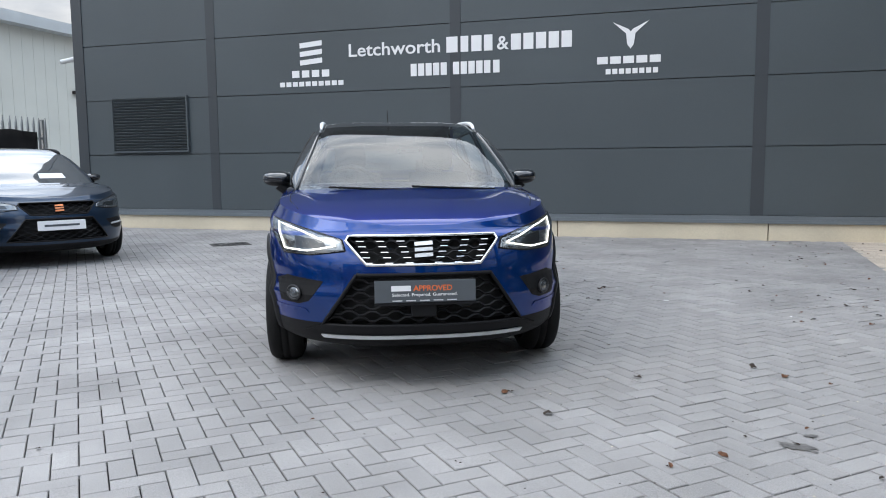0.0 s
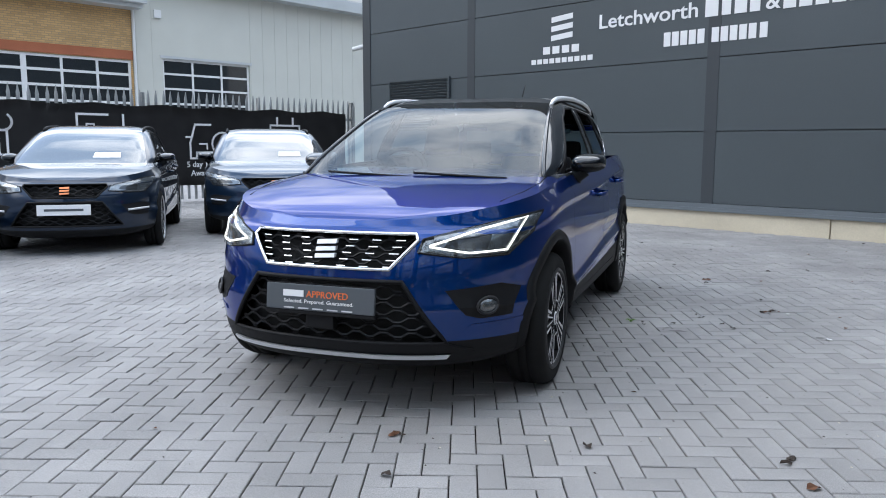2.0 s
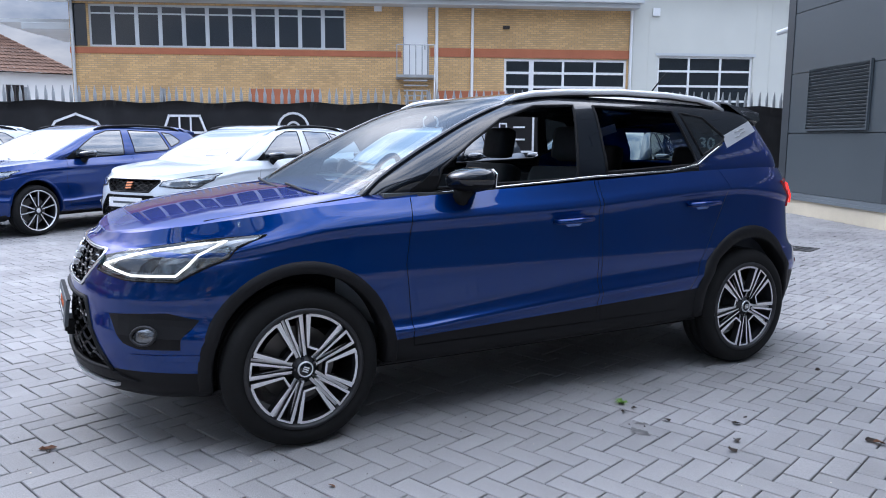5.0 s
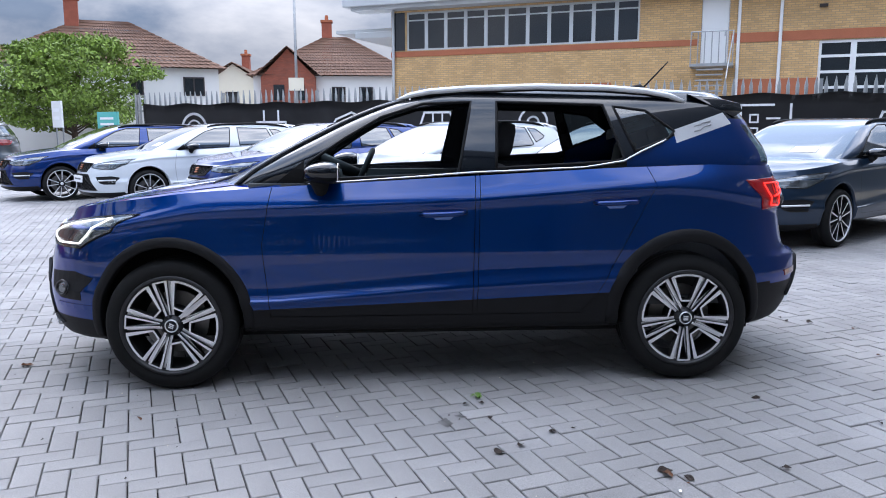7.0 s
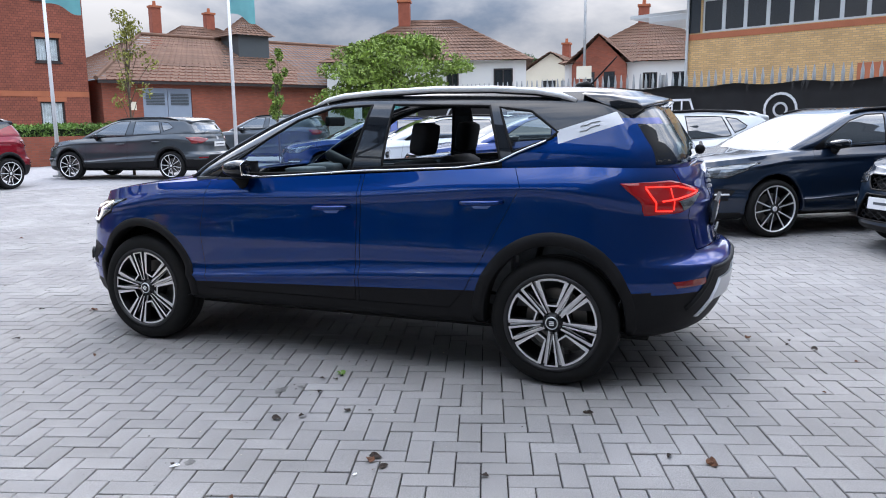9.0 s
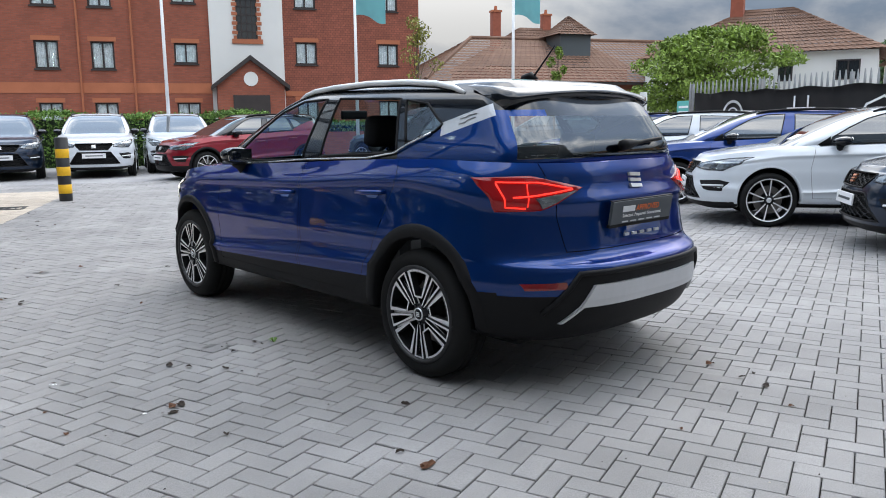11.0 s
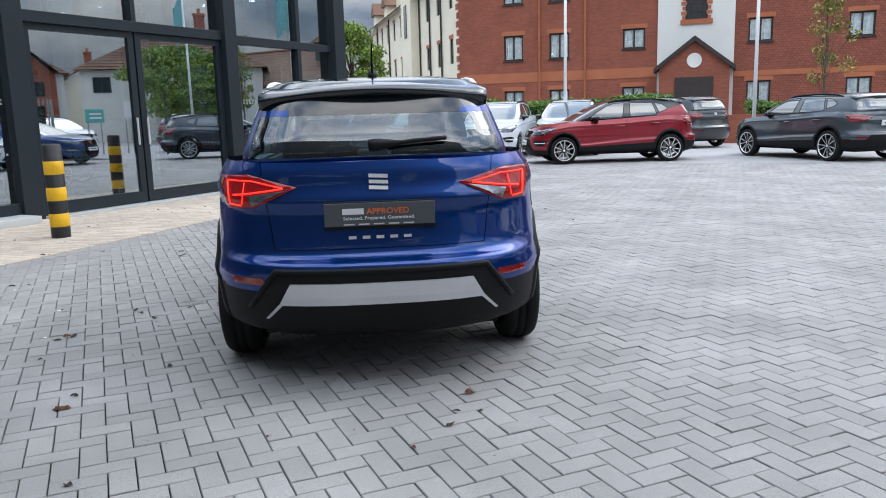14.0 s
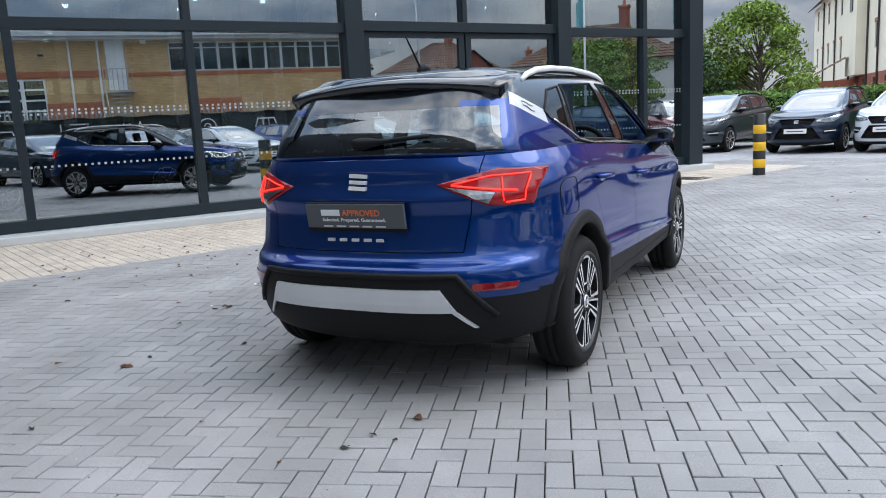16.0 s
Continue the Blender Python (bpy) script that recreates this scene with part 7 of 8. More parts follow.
def low_hall():
    root = thing("low_brick_hall", FAR, "single-storey brick hall with a hipped brown tile roof", "building")
    part("wall", pierced(10.9, 36, 0, 3.45, [(12.85, 15.42, 0, 3.1)], 0.0, 0.3), M_RB, root)
    part("side_wall", boxes((10.9, 11.2, 0.3, 11, 0, 3.45)), M_RB, root)
    tiled_roof(root, (10.5, -0.45, 3.4), (36.4, -0.45, 3.4), (32, 5.2, 6.25), (15.1, 5.2, 6.2), 16, 66)
    tiled_roof(root, (10.5, 11, 3.4), (10.5, -0.45, 3.4), (15.1, 5.2, 6.2), (15.1, 5.4, 6.2), 16, 30)
    part("ridge_tile", tube(bmesh.new(), [(15.1, 5.2, 6.25), (32, 5.2, 6.3)], 0.12, 8), M_TILE, root)
    part("hip_tile", tube(bmesh.new(), [(10.5, -0.45, 3.48), (15.1, 5.2, 6.27)], 0.11, 8), M_TILE, root)
    part("fascia", boxes((10.6, 36.3, -0.42, -0.3, 3.26, 3.4)), M_TIMBER, root)
    for a, b in ((12.87, 14.12), (14.15, 15.4)):
        d = part("vent_door", boxes((a, b, 0.04, 0.1, 0, 3.08)), M_GREYDOOR, root, "blue-grey steel door with vents")
        for z0 in (0.35, 2.25):
            for k in range(8):
                part("louvre", boxes((a + 0.15, b - 0.15, 0.015, 0.045, z0 + 0.075 * k, z0 + 0.075 * k + 0.045)), M_CLAD, d)
    part("wall_plate", boxes((12.2, 12.5, -0.02, 0, 2.0, 2.4)), M_CREAM, root)
    # roof turret
    t = part("turret", boxes((19.9, 21.9, 2.9, 4.9, 4.7, 6.35)), M_CLAD, root, "small lead-clad roof turret")
    for p, q in (((19.6, 2.6), (22.2, 2.6)), ((22.2, 2.6), (22.2, 5.2)), ((22.2, 5.2), (19.6, 5.2)), ((19.6, 5.2), (19.6, 2.6))):
        tiled_roof(t, (*p, 6.3), (*q, 6.3), (20.9, 3.9, 7.5), (20.9, 3.9, 7.5), 8, 8)


low_hall()


def house(name, m, w, d, eave, ridge, wall_mat, label, front_gable=False, hip=True, chimneys=((0.3, 0.5),), lower=None, windows=()):
    """A house with a tiled roof: w along x, d along y; the front faces -y."""
    root = thing(name, m, label, "house")
    part("wall", boxes((-w / 2, w / 2, 0, d, 0, eave)), wall_mat, root)
    if lower:
        part("brick_base", boxes((-w / 2 - 0.02, w / 2 + 0.02, -0.02, d + 0.02, 0, eave * 0.52)), lower, root)
    o = 0.4
    c = int(max(8, (d / 2) / 0.32))
    n = int(w / 0.32)
    k = d / 2 if hip else -o
    tiled_roof(root, (-w / 2 - o, -o, eave), (w / 2 + o, -o, eave), (w / 2 - k, d / 2, ridge), (-w / 2 + k, d / 2, ridge), c, n)
    tiled_roof(root, (w / 2 + o, d + o, eave), (-w / 2 - o, d + o, eave), (-w / 2 + k, d / 2, ridge), (w / 2 - k, d / 2, ridge), c, n)
    if hip:
        tiled_roof(root, (w / 2 + o, -o, eave), (w / 2 + o, d + o, eave), (w / 2 - k, d / 2, ridge), (w / 2 - k, d / 2, ridge), c, int(d / 0.32))
        tiled_roof(root, (-w / 2 - o, d + o, eave), (-w / 2 - o, -o, eave), (-w / 2 + k, d / 2, ridge), (-w / 2 + k, d / 2, ridge), c, int(d / 0.32))
    else:
        for s in (-1, 1):
            bm = bmesh.new()
            lo, hi = sorted((s * w / 2, s * (w / 2 - 0.2)))
            ends = [[bm.verts.new((x, y, z)) for y, z in ((0, eave - 0.01), (d, eave - 0.01), (d / 2, ridge - 0.12))] for x in (lo, hi)]
            bm.faces.new(ends[0][::-1])
            bm.faces.new(ends[1])
            for k in range(3):
                bm.faces.new((ends[0][k], ends[0][(k + 1) % 3], ends[1][(k + 1) % 3], ends[1][k]))
            bmesh.ops.recalc_face_normals(bm, faces=bm.faces)
            part("gable_end", bm, wall_mat, root)
    for x, y in chimneys:
        ch = part("chimney", boxes((x - 0.35, x + 0.35, y - 0.3, y + 0.3, eave, ridge + 1.0)), M_REDBRICK, root)
        part("chimney_cap", boxes((x - 0.42, x + 0.42, y - 0.37, y + 0.37, ridge + 1.0, ridge + 1.15)), M_REDBAND, ch)
        part("pot", tube(bmesh.new(), [(x, y, ridge + 1.15), (x, y, ridge + 1.5)], [0.14, 0.11], 10), M_REDBAND, ch)
    for x0, z0, ww, hh in windows:
        win = window(root, x0, x0 + ww, z0, z0 + hh, M_TIMBER, 2, 1, -0.04, bar_w=0.07)
    return root


def house_at(x, y, face):
    return pose(x, y, 0, 0, 0, face)


house("house", house_at(-37.1, -15.4, 108), 11.5, 9, 4.65, 7.5, M_WHITEREN, "white rendered house with brick chimney and brown tile roof", chimneys=((-1.6, 4.0),), windows=((1.2, 3.2, 0.7, 0.95), (3.9, 3.2, 1.1, 1.0), (-3.0, 3.2, 0.9, 1.0)))
house("house", house_at(-47.3, -4.3, 93), 10.5, 9, 4.9, 7.9, M_WHITEREN, "white house with brown tile roof and brick chimney", chimneys=((-0.6, 4.6),), windows=((-2.6, 3.2, 0.8, 1.0), (-0.2, 3.2, 0.9, 1.0), (1.6, 3.2, 0.9, 1.0)))
g = house("house", house_at(-49.2, -9.0, 0), 5.0, 3.5, 4.8, 6.7, M_RB, "red brick gabled house end with brown roof", hip=False, chimneys=())
for y in (0.8, 2.1):
    part("window", boxes((2.49, 2.56, y, y + 0.7, 3.3, 4.3)), M_DARKWIN, g)
g = house("house", house_at(-60.0, -15.2, 0), 8.0, 5.0, 4.8, 6.5, M_CREAM, "cream rendered house with gabled brown tile roof", hip=False, chimneys=((-1.5, 2.5),))
part("window", boxes((3.99, 4.06, 1.9, 2.9, 2.9, 4.3)), M_DARKWIN, g)
house("house", YARD @ pose(-26.7, -50.7, 0, 0, 0, 180), 12, 9, 5.4, 8.9, M_RB, "red brick house behind the hall with tall chimneys", chimneys=((0.8, 4.5), (-4.1, 3.5)), windows=())

# ---- planting ----


def leaf_mesh(name, points, size, seed, mat, flat=0.0):
    """One mesh of many small leaves, each a bent pair of triangles."""
    rnd = np.random.RandomState(seed)
    n = len(points)
    pts = np.array(points)
    u = rnd.normal(size=(n, 3))
    u[:, 2] *= 1 - flat
    u /= np.linalg.norm(u, axis=1)[:, None]
    w = np.cross(u, rnd.normal(size=(n, 3)))
    w /= np.linalg.norm(w, axis=1)[:, None]
    s = size * rnd.uniform(0.6, 1.35, (n, 1))
    v = np.stack([pts - u * s, pts - w * s * 0.45, pts + u * s, pts + w * s * 0.45], 1).reshape(-1, 3)
    f = (np.arange(n)[:, None] * 4 + np.arange(4)[None]).tolist()
    me = bpy.data.meshes.new(name)
    me.from_pydata(v.tolist(), [], f)
    me.materials.append(mat)
    return me


def clumps(centres, per, seed):
    """Points in the outer part of uneven clumps (x, y, z, rx, rz)."""
    rnd = np.random.RandomState(seed)
    out = []
    for x, y, z, r, h in centres:
        d = rnd.normal(size=(per, 3))
        d /= np.linalg.norm(d, axis=1)[:, None]
        k = rnd.uniform(0.45, 1.05, (per, 1)) ** 0.6
        out.append(np.array([x, y, z]) + d * k * np.array([r, r, h]))
    return np.concatenate(out)


def tree(name, x, y, height, spread, trunk, seed, mat, label, leaves=5000, size=0.09, low=0.3, n_clumps=26, flat=1.0):
    rnd = random.Random(seed)
    root = thing(name, pose(x, y, 0), label, "tree")
    bm = bmesh.new()
    lean = (rnd.uniform(-0.2, 0.2), rnd.uniform(-0.2, 0.2))
    tube(bm, [(0, 0, -0.05), (lean[0] * 0.3, lean[1] * 0.3, height * 0.3), (lean[0], lean[1], height * 0.7)], [trunk, trunk * 0.75, trunk * 0.25], 10)
    cs = []
    for k in range(n_clumps):
        a = rnd.uniform(0, 2 * math.pi)
        t = low + (1 - low) * rnd.random() ** 0.8
        belly = math.sin(math.pi * min(1, (t - low) / (1 - low) * 0.82 + 0.16)) ** 0.7
        r = spread * belly * rnd.uniform(0.35, 0.95)
        c = (r * math.cos(a), r * math.sin(a), height * t * 0.95)
        q = rnd.uniform(0.16, 0.30) * spread
        cs.append((*c, q * 1.15, q * 0.7 * flat))
        h0 = height * min(0.65, t * 0.6)
        tube(bm, [(lean[0] * 0.5, lean[1] * 0.5, h0), (c[0] * 0.5, c[1] * 0.5, (h0 + c[2]) / 2 + 0.1), c], [trunk * 0.3, trunk * 0.18, 0.008], 5, False)
    part("trunk", bm, M_BARK, root, smooth=True)
    ob = new("crown", leaf_mesh("crown", clumps(cs, leaves // n_clumps, seed), size, seed, mat))
    ob.parent = root
    return root


tree("maple_tree", -32.5, -15.2, 5.75, 4.2, 0.16, 4, M_LEAF, "broad bright green garden tree with a spreading crown", 24000, 0.105, 0.3, 64, 0.62)
tree("young_tree", -14.93, -10.74, 3.75, 0.42, 0.04, 7, M_LEAF, "slim young tree with sparse light green leaves", 1300, 0.055, 0.35, 14, 2.2)
tree("young_tree", -11.37, -12.94, 4.35, 0.75, 0.04, 12, material("yellow_green_leaf", (0.2, 0.2, 0.035), 0.7, vary=0.3, scale=1, random_by="island", spread=0.4), "thin young tree with yellow-green leaves", 1100, 0.05, 0.45, 18, 1.5)
tree("garden_tree", 0.6, -27.5, 5.0, 2.6, 0.14, 21, M_LEAF, "leafy garden tree with pale blossom beside the hedge", 15000, 0.085, 0.12, 50)
tree("garden_tree", 3.4, -26.0, 3.6, 2.2, 0.12, 22, M_LEAF_D, "dense dark green shrub tree", 9000, 0.085, 0.1, 36)
tree("far_tree", -52, 3.0, 6.6, 3.5, 0.25, 31, M_LEAF_D, "dark green tree between the houses", 7000, 0.16, 0.2, 36)
tree("far_tree", -24.0, -50.0, 9.2, 3.6, 0.25, 33, M_LEAF_D, "tall dark green tree behind the brick hall", 8000, 0.17, 0.3, 36)
tree("far_tree", -21.0, -42.0, 8.6, 1.3, 0.2, 34, M_LEAF_D, "narrow dark green tree at the block's corner", 4000, 0.15, 0.2, 26, 2.0)
tree("far_tree", -66, -18, 7.0, 4.0, 0.3, 36, M_LEAF_D, "dark green tree beyond the houses", 6000, 0.2, 0.2, 36)
tree("roadside_tree", 14, 34, 9, 4.5, 0.3, 41, M_LEAF_D, "large green tree behind the camera's path", 9000, 0.2, 0.2, 40)
for k, (u, d) in enumerate(((3.5, -17), (8, -20), (12, -17.5), (17, -21), (22, -18))):
    at = SHOP @ Vector((u, d, 0))
    tree("rear_tree", at.x, at.y, 5.2 + 0.7 * (k % 3), 3.2, 0.2, 60 + k, M_LEAF, "leafy green tree seen through the showroom's rear glass", 6000, 0.13, 0.12, 36)
tree("roadside_tree", 24, 6, 8.5, 4.2, 0.3, 42, M_LEAF, "large green tree beyond the showroom", 9000, 0.2, 0.2, 40)


def hedge(name, m, length, depth, height, seed, label, mat):
    root = thing(name, m, label, "hedge")
    # near-black box inside: the shade between the leaves put into its colour
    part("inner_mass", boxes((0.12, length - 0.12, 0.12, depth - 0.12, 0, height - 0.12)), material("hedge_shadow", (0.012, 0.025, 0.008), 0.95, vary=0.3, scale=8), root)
    rnd = np.random.RandomState(seed)
    n = int(length * (depth + 2 * height) * 420)
    t = rnd.rand(n)
    k = rnd.rand(n)
    run = depth + 2 * height
    s = k * run
    x = t * length
    bumpy = 0.10 * np.sin(x * 1.7) * np.sin(x * 0.6 + 1)
    y = np.where(s < height, 0, np.where(s < height + depth, s - height, depth)) + rnd.normal(0, 0.05, n)
    z = np.where(s < height, s, np.where(s < height + depth, height, run - s)) + rnd.normal(0, 0.05, n) + np.where((s >= height) & (s < height + depth), bumpy, 0)
    ob = new("leaves", leaf_mesh("leaves", np.stack([x, y, np.maximum(z, 0.02)], 1), 0.055, seed, mat))
    ob.parent = root


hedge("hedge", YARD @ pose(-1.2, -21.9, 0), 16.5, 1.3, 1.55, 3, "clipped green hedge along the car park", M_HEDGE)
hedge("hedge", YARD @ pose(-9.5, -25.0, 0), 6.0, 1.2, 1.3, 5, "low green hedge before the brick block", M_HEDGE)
solid("garden_wall", boxes((-9.6, -2.6, -23.4, -23.15, 0, 0.95)), M_RB, YARD, "low red brick garden wall", "wall")

# ---- poles, signs ----


def flagpole(x, y, height, flag, label="white flagpole with a teal flag"):
    root = thing("flagpole", pose(x, y, 0), label, "flagpole", "flagpoles")
    part("pole", tube(bmesh.new(), [(0, 0, 0), (0, 0, height)], [0.055, 0.035], 10), M_POLE, root, smooth=True)
    part("foot", boxes((-0.12, 0.12, -0.12, 0.12, 0, 0.04)), M_STEEL, root)
    if flag:
        bm = bmesh.new()
        cols = []
        for k in range(15):
            t = k / 14
            cols.append([bm.verts.new((-0.04 - 0.95 * t, 0.10 * math.sin(5 * t + 0.4) * t + 0.25 * t, height - 0.15 - 0.18 * t - 1.4 * j / 5 + 0.05 * math.sin(6 * t))) for j in range(6)])
        for a, b in zip(cols, cols[1:]):
            for j in range(5):
                bm.faces.new((a[j], b[j], b[j + 1], a[j + 1]))
        part("flag", bm, M_FLAG, root, "teal flag hanging loose", smooth=True)


flagpole(-10.4, -14.5, 5.9, True)
flagpole(-14.0, -11.6, 5.9, True)
flagpole(-6.0, -17.6, 6.6, True)
lamp = thing("lamp_post", pose(-27.0, -4.2, 0), "thin grey street lamp post behind the fence", "lamp post")
part("pole", tube(bmesh.new(), [(0, 0, 0), (0, 0, 8.5)], [0.07, 0.045], 10), M_STEEL, lamp, smooth=True)
part("lantern", boxes((-0.1, 0.5, -0.1, 0.1, 8.5, 8.62), bevel=0.03), M_STEEL, lamp)
part("sign_plate", boxes((0.05, 0.09, -0.3, 0.3, 2.9, 3.4)), M_CREAM, lamp)


def small_sign(x, y, z0, w, h, mat, label):
    root = thing("sign_board", pose(x, y, 0, 0, 0, 60), label, "sign")
    part("board", boxes((-w / 2, w / 2, -0.03, 0.03, z0, z0 + h), bevel=0.008), mat, root)
    for s in (-0.35, 0.35):
        part("leg", boxes((s * w - 0.02, s * w + 0.02, 0.031, 0.06, 0, z0 + h * 0.8)), M_STEEL, root)
    for k in range(2):
        part("print_bar", boxes((-w * 0.35, w * 0.3, -0.036, -0.03, z0 + h * (0.3 + 0.3 * k), z0 + h * (0.42 + 0.3 * k))), M_WHITE_SIGN, root)


small_sign(-18.6, -8.6, 1.3, 0.85, 0.55, material("teal_board", (0.1, 0.42, 0.38), 0.5), "teal sign board on legs by the car park")
small_sign(-18.3, -9.9, 1.4, 0.4, 0.75, M_WINFRAME, "white sign board on legs by the car park")

# ---- parked cars ----
LEON = scaled(ARONA, 1.04, 1.055, 0.95, (-1.318, 1.318), 0.322, 0.245)
ATECA = scaled(ARONA, 1.05, 1.055, 1.05, (-1.31, 1.32), 0.335, 0.235)
COUPE = scaled(ARONA, 1.05, 1.08, 0.985, (-1.34, 1.34), 0.34, 0.25)
hero = build_car("compact_suv", pose(0, 0, 0), ARONA, M_BLUE, M_GLOSSBLACK, "deep blue compact SUV with gloss black roof and open windows", True)
P_BLACK = paint("black_blue_paint", (0.006, 0.017, 0.040), 0.5)
P_MIDNIGHT = paint("midnight_blue_paint", (0.012, 0.03, 0.062), 0.6)
P_GREY = paint("dark_grey_paint", (0.035, 0.038, 0.042), 0.5)
P_WHITE = paint("white_paint", (0.62, 0.66, 0.70), 0.0, 0.3)
P_BLUE = paint("royal_blue_paint", (0.001, 0.026, 0.15), 0.6)
P_RED = paint("dark_red_paint", (0.22, 0.006, 0.016), 0.4)
P_SLATE = paint("slate_grey_paint", (0.055, 0.065, 0.075), 0.5)


def repaint(car, body, roof=None, old_body=None, old_roof=None):
    for o in car.children_recursive:
        for slot in o.material_slots:
            if slot.material == old_body:
                slot.link = "OBJECT"
                slot.material = body
            elif roof and slot.material == old_roof:
                slot.link = "OBJECT"
                slot.material = roof


def by_front_left(x, y, heading, s):
    """The pose of a car whose front left wheel's outer face stands there, with its nose that way."""
    turn = pose(0, 0, 0, 0, 0, heading + 90)
    off = turn @ Vector((0.862 * s["k"][0], s["axle"][0], 0))
    return pose(x - off.x, y - off.y, 0, 0, 0, heading + 90)


def yard_xy(a, b):
    v = YARD @ Vector((a, b, 0))
    return v.x, v.y


ROW = "hatchbacks parked along the fence"
leon = build_car("hatchback", by_front_left(*yard_xy(-5.09, 2.79), -55, LEON), LEON, P_MIDNIGHT, P_MIDNIGHT, "midnight blue hatchback parked nose out by the fence", False, "five", ROW, False, (True, False), M_COPPER)
spots = [(-5.25, 0.30, P_BLACK, "blue-black hatchback parked nose out by the fence"), (-5.2, -2.3, P_WHITE, "white estate car parked nose out by the fence"), (-5.7, -4.87, P_BLUE, "royal blue estate car parked nose out by the fence"), (-5.95, -7.45, P_WHITE, "white estate car parked next to blue ones"), (-6.5, -10.0, P_BLUE, "royal blue estate car at the row's end")]
for a, b, p, text in spots:
    c = copy_thing(leon, by_front_left(*yard_xy(a, b), -55, LEON))
    c["label"] = text
    repaint(c, p, None, P_MIDNIGHT)
FAR_ROW = "SUVs parked along the hedge"
ateca = build_car("family_suv", pose(-3.85, -17.1, 0, 0, 0, 158), ATECA, P_WHITE, P_WHITE, "white SUV parked nose out before the hedge", False, "five", FAR_ROW, False, (True, False))
for x, y, h, p, text in [(-1.73, -17.8, 165, P_BLACK, "black SUV parked nose out before the hedge"), (0.95, -18.9, 162, P_SLATE, "slate grey SUV parked nose out before the hedge"), (3.7, -18.8, 162, P_BLACK, "dark SUV parked behind the showroom's corner"), (-6.1, -17.3, 160, P_WHITE, "white SUV parked behind a red car"), (-9.9, -19.2, 20, P_GREY, "dark grey SUV parked tail out by the garden wall"), (-17.6, -13.0, 15, P_SLATE, "slate grey SUV parked tail out by the hall")]:
    c = copy_thing(ateca, pose(x, y, 0, 0, 0, h))
    c["label"] = text
    repaint(c, p, None, P_WHITE)
red = build_car("small_suv", pose(-5.95, -13.2, 0, 0, 0, 87), dict(ARONA, k=(1, 1, 1)), P_RED, M_GLOSSBLACK, "dark red small SUV with black roof standing crosswise", False, "five", "", True, (True, True))
build_car("crossover", by_front_left(-9.55, -13.2, -79, COUPE), COUPE, P_SLATE, P_SLATE, "slate grey crossover parked tail towards the yard", False, "five", "", True, (True, True))
for x, y, h, p, text in [(6.2, -4.3, 75, P_WHITE, "white car on show inside the showroom"), (2.4, -5.6, 100, P_RED, "dark red car on show inside the showroom"), (11.2, -5.0, 95, P_BLACK, "black car on show inside the showroom")]:
    c = copy_thing(leon, SHOP @ pose(x, y, 0.02, 0, 0, h))
    c["label"] = text
    repaint(c, p, None, P_MIDNIGHT)
van = copy_thing(ateca, pose(-21.5, -7.2, 0, 0, 0, 60))
van["label"] = "white car parked beyond the fence's end"

# ---- litter and leaves on the paving ----


def scatter():
    rnd = random.Random(11)
    spots = [(1.43, -3.11), (2.1, -2.33), (1.87, -1.98), (1.58, -2.94), (1.27, -2.99), (0.41, -2.2), (1.15, 0.14), (2.24, 0.1), (1.5, 1.92), (1.94, 0.82), (2.01, 0.87), (1.7, 0.22), (0.43, -2.21), (1.14, 0.21), (1.33, 0.23), (1.94, -2.17)]
    meshes = []
    for k in range(6):
        bm = bmesh.new()
        n = 7
        c = bm.verts.new((0, 0, 0.006))
        rim = [bm.verts.new((math.cos(2 * math.pi * i / n) * rnd.uniform(0.012, 0.026), math.sin(2 * math.pi * i / n) * rnd.uniform(0.006, 0.016), rnd.uniform(0.001, 0.014))) for i in range(n)]
        for i in range(n):
            bm.faces.new((c, rim[i], rim[(i + 1) % n]))
        meshes.append(mesh_of(bm, "fallen_leaf"))
        meshes[-1].materials.append(M_DEBRIS if k < 4 else M_BROWNLEAF)
    for k in range(250):
        if k < len(spots):
            x, y = spots[k]
        elif k < 105:
            a, b = rnd.uniform(-1.5, 4.2), rnd.uniform(1.0, 6.4) if k % 3 else rnd.uniform(-9, 1)
            x, y = yard_xy(a, b)
        else:
            x, y = yard_xy(rnd.uniform(2.8, 5.4), rnd.uniform(-9, 2) if k % 2 else rnd.uniform(0, 6.3))
        if abs(x) < 1.0 and abs(y) < 2.2:
            continue
        ob = new("fallen_leaf", meshes[rnd.randrange(6)])
        ob.matrix_basis = pose(x, y, 0.002, 0, 0, rnd.uniform(0, 360)) @ Matrix.Scale(rnd.uniform(0.55, 1.35), 4)
        tagged(ob, "small dark dead leaf lying on the paving", "leaf", "fallen leaves")


M_BROWNLEAF = material("brown_leaf", (0.11, 0.045, 0.02), 0.9, vary=0.3, scale=30)
scatter()


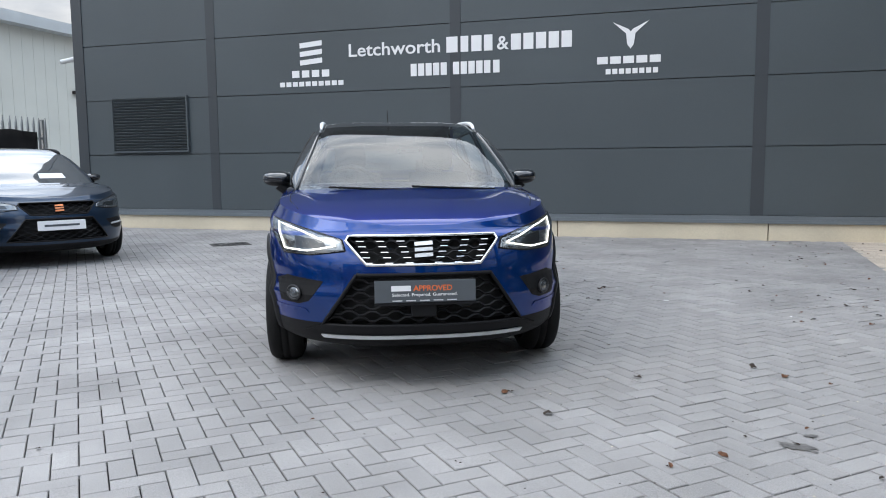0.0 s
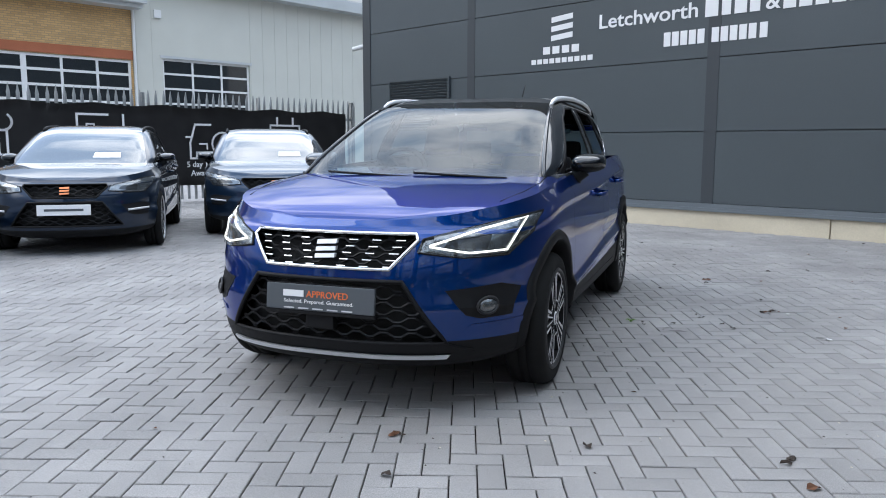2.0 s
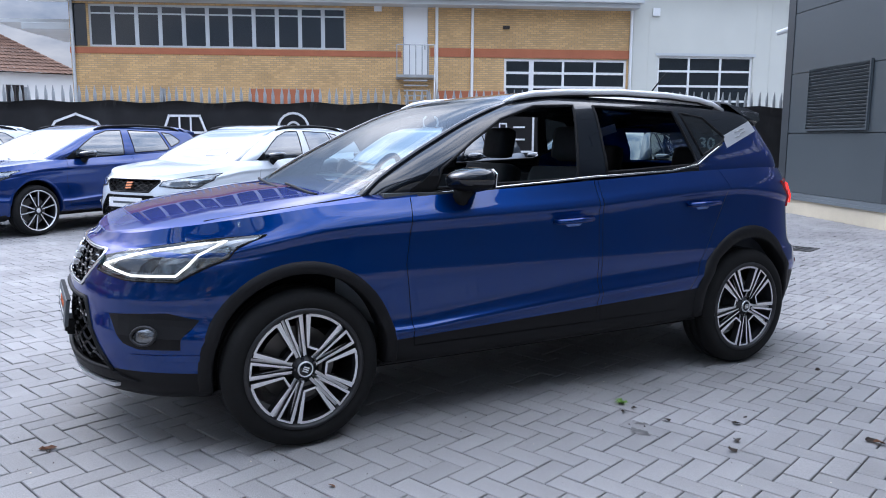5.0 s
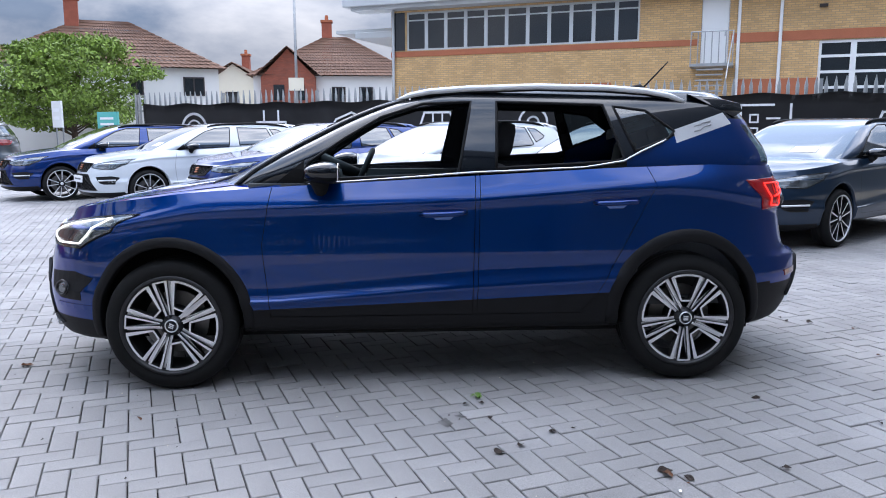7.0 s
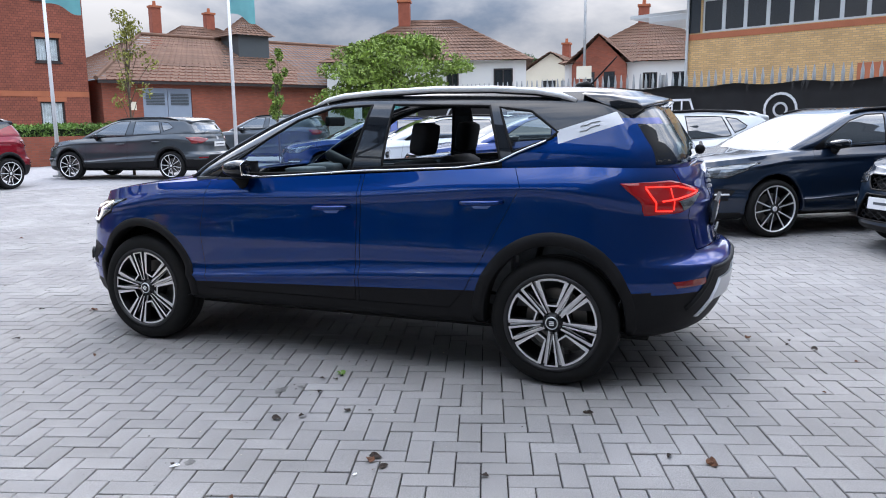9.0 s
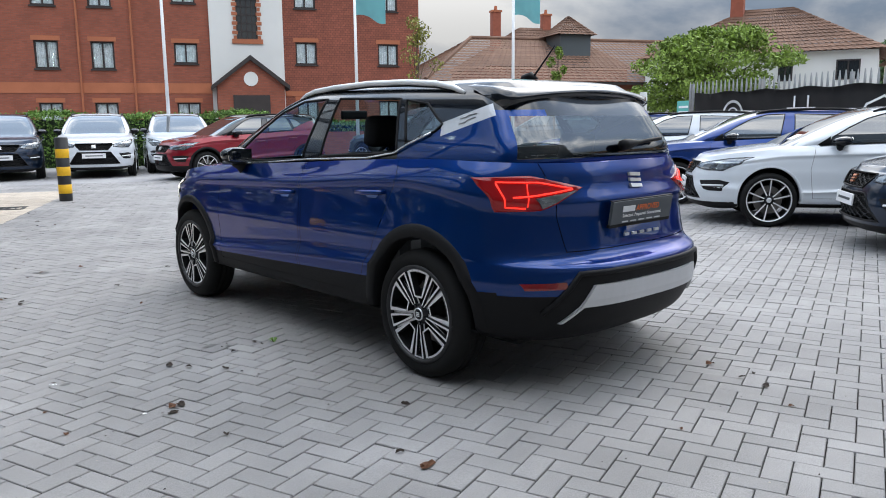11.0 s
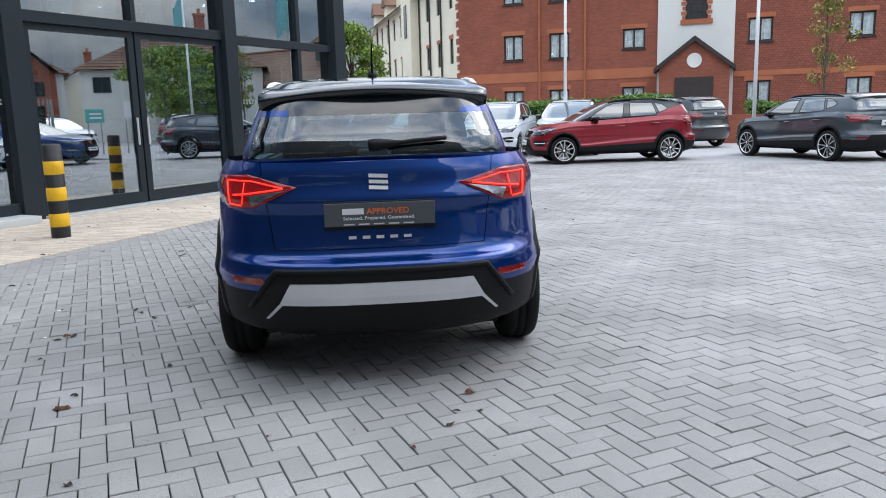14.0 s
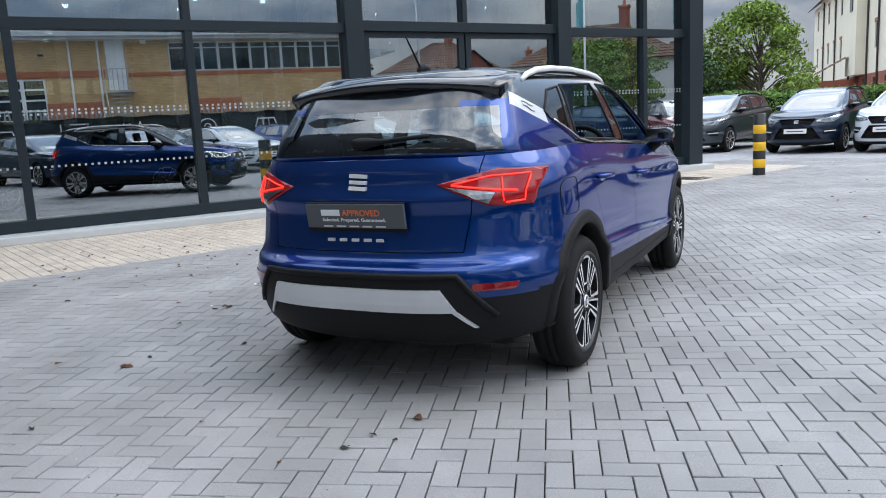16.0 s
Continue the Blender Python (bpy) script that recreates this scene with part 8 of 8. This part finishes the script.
def grit():
    """Tiny flecks of dirt and pale grit over the yard, far too many to count."""
    rnd = np.random.RandomState(8)
    n = 2600
    a, b = rnd.uniform(-9, 4.2, n), rnd.uniform(-11, 6.3, n)
    near = rnd.rand(n) < 0.45
    a = np.where(near, rnd.uniform(0.5, 4.4, n), a)
    b = np.where(near, rnd.uniform(-7, 6.3, n), b)
    size = 0.0025 + 0.006 * rnd.rand(n) ** 3
    spin = rnd.uniform(0, 6.28, n)
    for tone, mat, pick in (("dark", M_DEBRIS, rnd.rand(n) < 0.8), ("pale", M_PLINTH, None)):
        vs, fs = [], []
        for k in range(n):
            if (pick is not None) != bool(first_share[k] < 0.8):
                continue
            q = len(vs)
            for j in range(5):
                r = size[k] * (1 if j % 2 else 0.7)
                vs.append((a[k] + r * math.cos(spin[k] + j * 1.257), b[k] + 0.6 * r * math.sin(spin[k] + j * 1.257), 0.0035))
            vs.append((a[k], b[k], 0.0035 + size[k] * 0.5))
            fs += [(q + j, q + (j + 1) % 5, q + 5) for j in range(5)]
        me = bpy.data.meshes.new("grit")
        me.from_pydata(vs, [], fs)
        me.materials.append(mat)
        ob = new("grit", me)
        ob.matrix_basis = YARD
        tagged(ob, "scattered " + tone + " specks of dirt on the paving", "dirt", kind="stuff")


def stains():
    """Old dark oil marks soaked into the blocks."""
    rnd = random.Random(21)
    mat = material("oil_stain", (0.12, 0.115, 0.11), 0.6, vary=0.5, scale=14, fine=0.4, fine_scale=140)
    for x, y, r in ((STAIN_SPOTS)):
        bm = bmesh.new()
        n = 22
        c = bm.verts.new((0, 0, 0.0042))
        rim = [bm.verts.new((r * rnd.uniform(0.45, 1.1) * math.cos(2 * math.pi * k / n), 0.7 * r * rnd.uniform(0.45, 1.1) * math.sin(2 * math.pi * k / n), 0.0038)) for k in range(n)]
        for k in range(n):
            bm.faces.new((c, rim[k], rim[(k + 1) % n]))
        solid("oil_stain", bm, mat, pose(x, y, 0, 0, 0, rnd.uniform(0, 180)), "dark old oil mark on the grey paving", "stain", "oil marks")


def weed(x, y):
    """A small weed in a joint: a few bent blades."""
    rnd = random.Random(5)
    root = thing("weed", pose(x, y, 0), "small green weed growing in a paving joint", "weed")
    for k in range(9):
        a, r = rnd.uniform(0, 6.28), rnd.uniform(0.02, 0.05)
        u = Vector((math.cos(a), math.sin(a), 0))
        v = Vector((-u.y, u.x, 0)) * 0.006
        bm = bmesh.new()
        pts = [u * 0.003, u * r * 0.6 + Vector((0, 0, 0.022)), u * r + Vector((0, 0, 0.012))]
        lo, mid = [bm.verts.new(pts[0] + v * s) for s in (-0.4, 0.4)], [bm.verts.new(pts[1] + v * s) for s in (-1, 1)]
        tip = bm.verts.new(pts[2])
        bm.faces.new((lo[0], lo[1], mid[1], mid[0]))
        bm.faces.new((mid[0], mid[1], tip))
        part("blade", bm, M_HEDGE, root)


def litter(x, y, size, mat, label, category, seed):
    """A crumpled scrap or a curled leaf lying on the blocks."""
    rnd = random.Random(seed)
    bm = bmesh.new()
    n = 9
    rows = []
    for k, (f, h) in enumerate(((1.0, 0.10), (0.62, 0.34), (0.25, 0.16))):
        rows.append([bm.verts.new((size * f * rnd.uniform(0.75, 1.15) * math.cos(2 * math.pi * i / n), 0.55 * size * f * rnd.uniform(0.75, 1.15) * math.sin(2 * math.pi * i / n), size * h * rnd.uniform(0.3, 1.2) + 0.003)) for i in range(n)])
    for a, b in zip(rows, rows[1:]):
        for i in range(n):
            bm.faces.new((a[i], a[(i + 1) % n], b[(i + 1) % n], b[i]))
    bm.faces.new(rows[-1])
    solid(category.replace(" ", "_"), bm, mat, pose(x, y, 0.001, 0, 0, rnd.uniform(0, 360)), label, category)


weed(1.06, 0.21)
for k, (x, y, size) in enumerate(((1.50, 2.08, 0.042), (1.90, 0.82, 0.032), (1.97, 0.89, 0.030), (0.39, -2.21, 0.036), (1.08, -3.17, 0.030), (1.15, 1.53, 0.026), (1.89, -1.92, 0.030))):
    litter(x, y, size, M_BROWNLEAF if k in (0, 3, 4) else M_DEBRIS, "curled brown dead leaf on the grey paving" if k in (0, 3, 4) else "dark shrivelled leaf on the grey paving", "dead leaf", 30 + k)
for k, (x, y, size) in enumerate(((2.25, 0.12, 0.020), (2.07, 0.82, 0.013), (2.89, -0.67, 0.014))):
    litter(x, y, size, M_WPLATE, "tiny white scrap of paper on the paving", "paper scrap", 50 + k)

STAIN_SPOTS = [(1.42, -3.13, 0.085), (1.55, -3.02, 0.035), (1.37, 0.03, 0.055), (1.30, 0.10, 0.035), (2.2, 0.15, 0.035), (1.1, 3.2, 0.06), (2.6, 1.6, 0.04)]
stains()
first_share = np.random.RandomState(3).rand(2600)
grit()
paving()
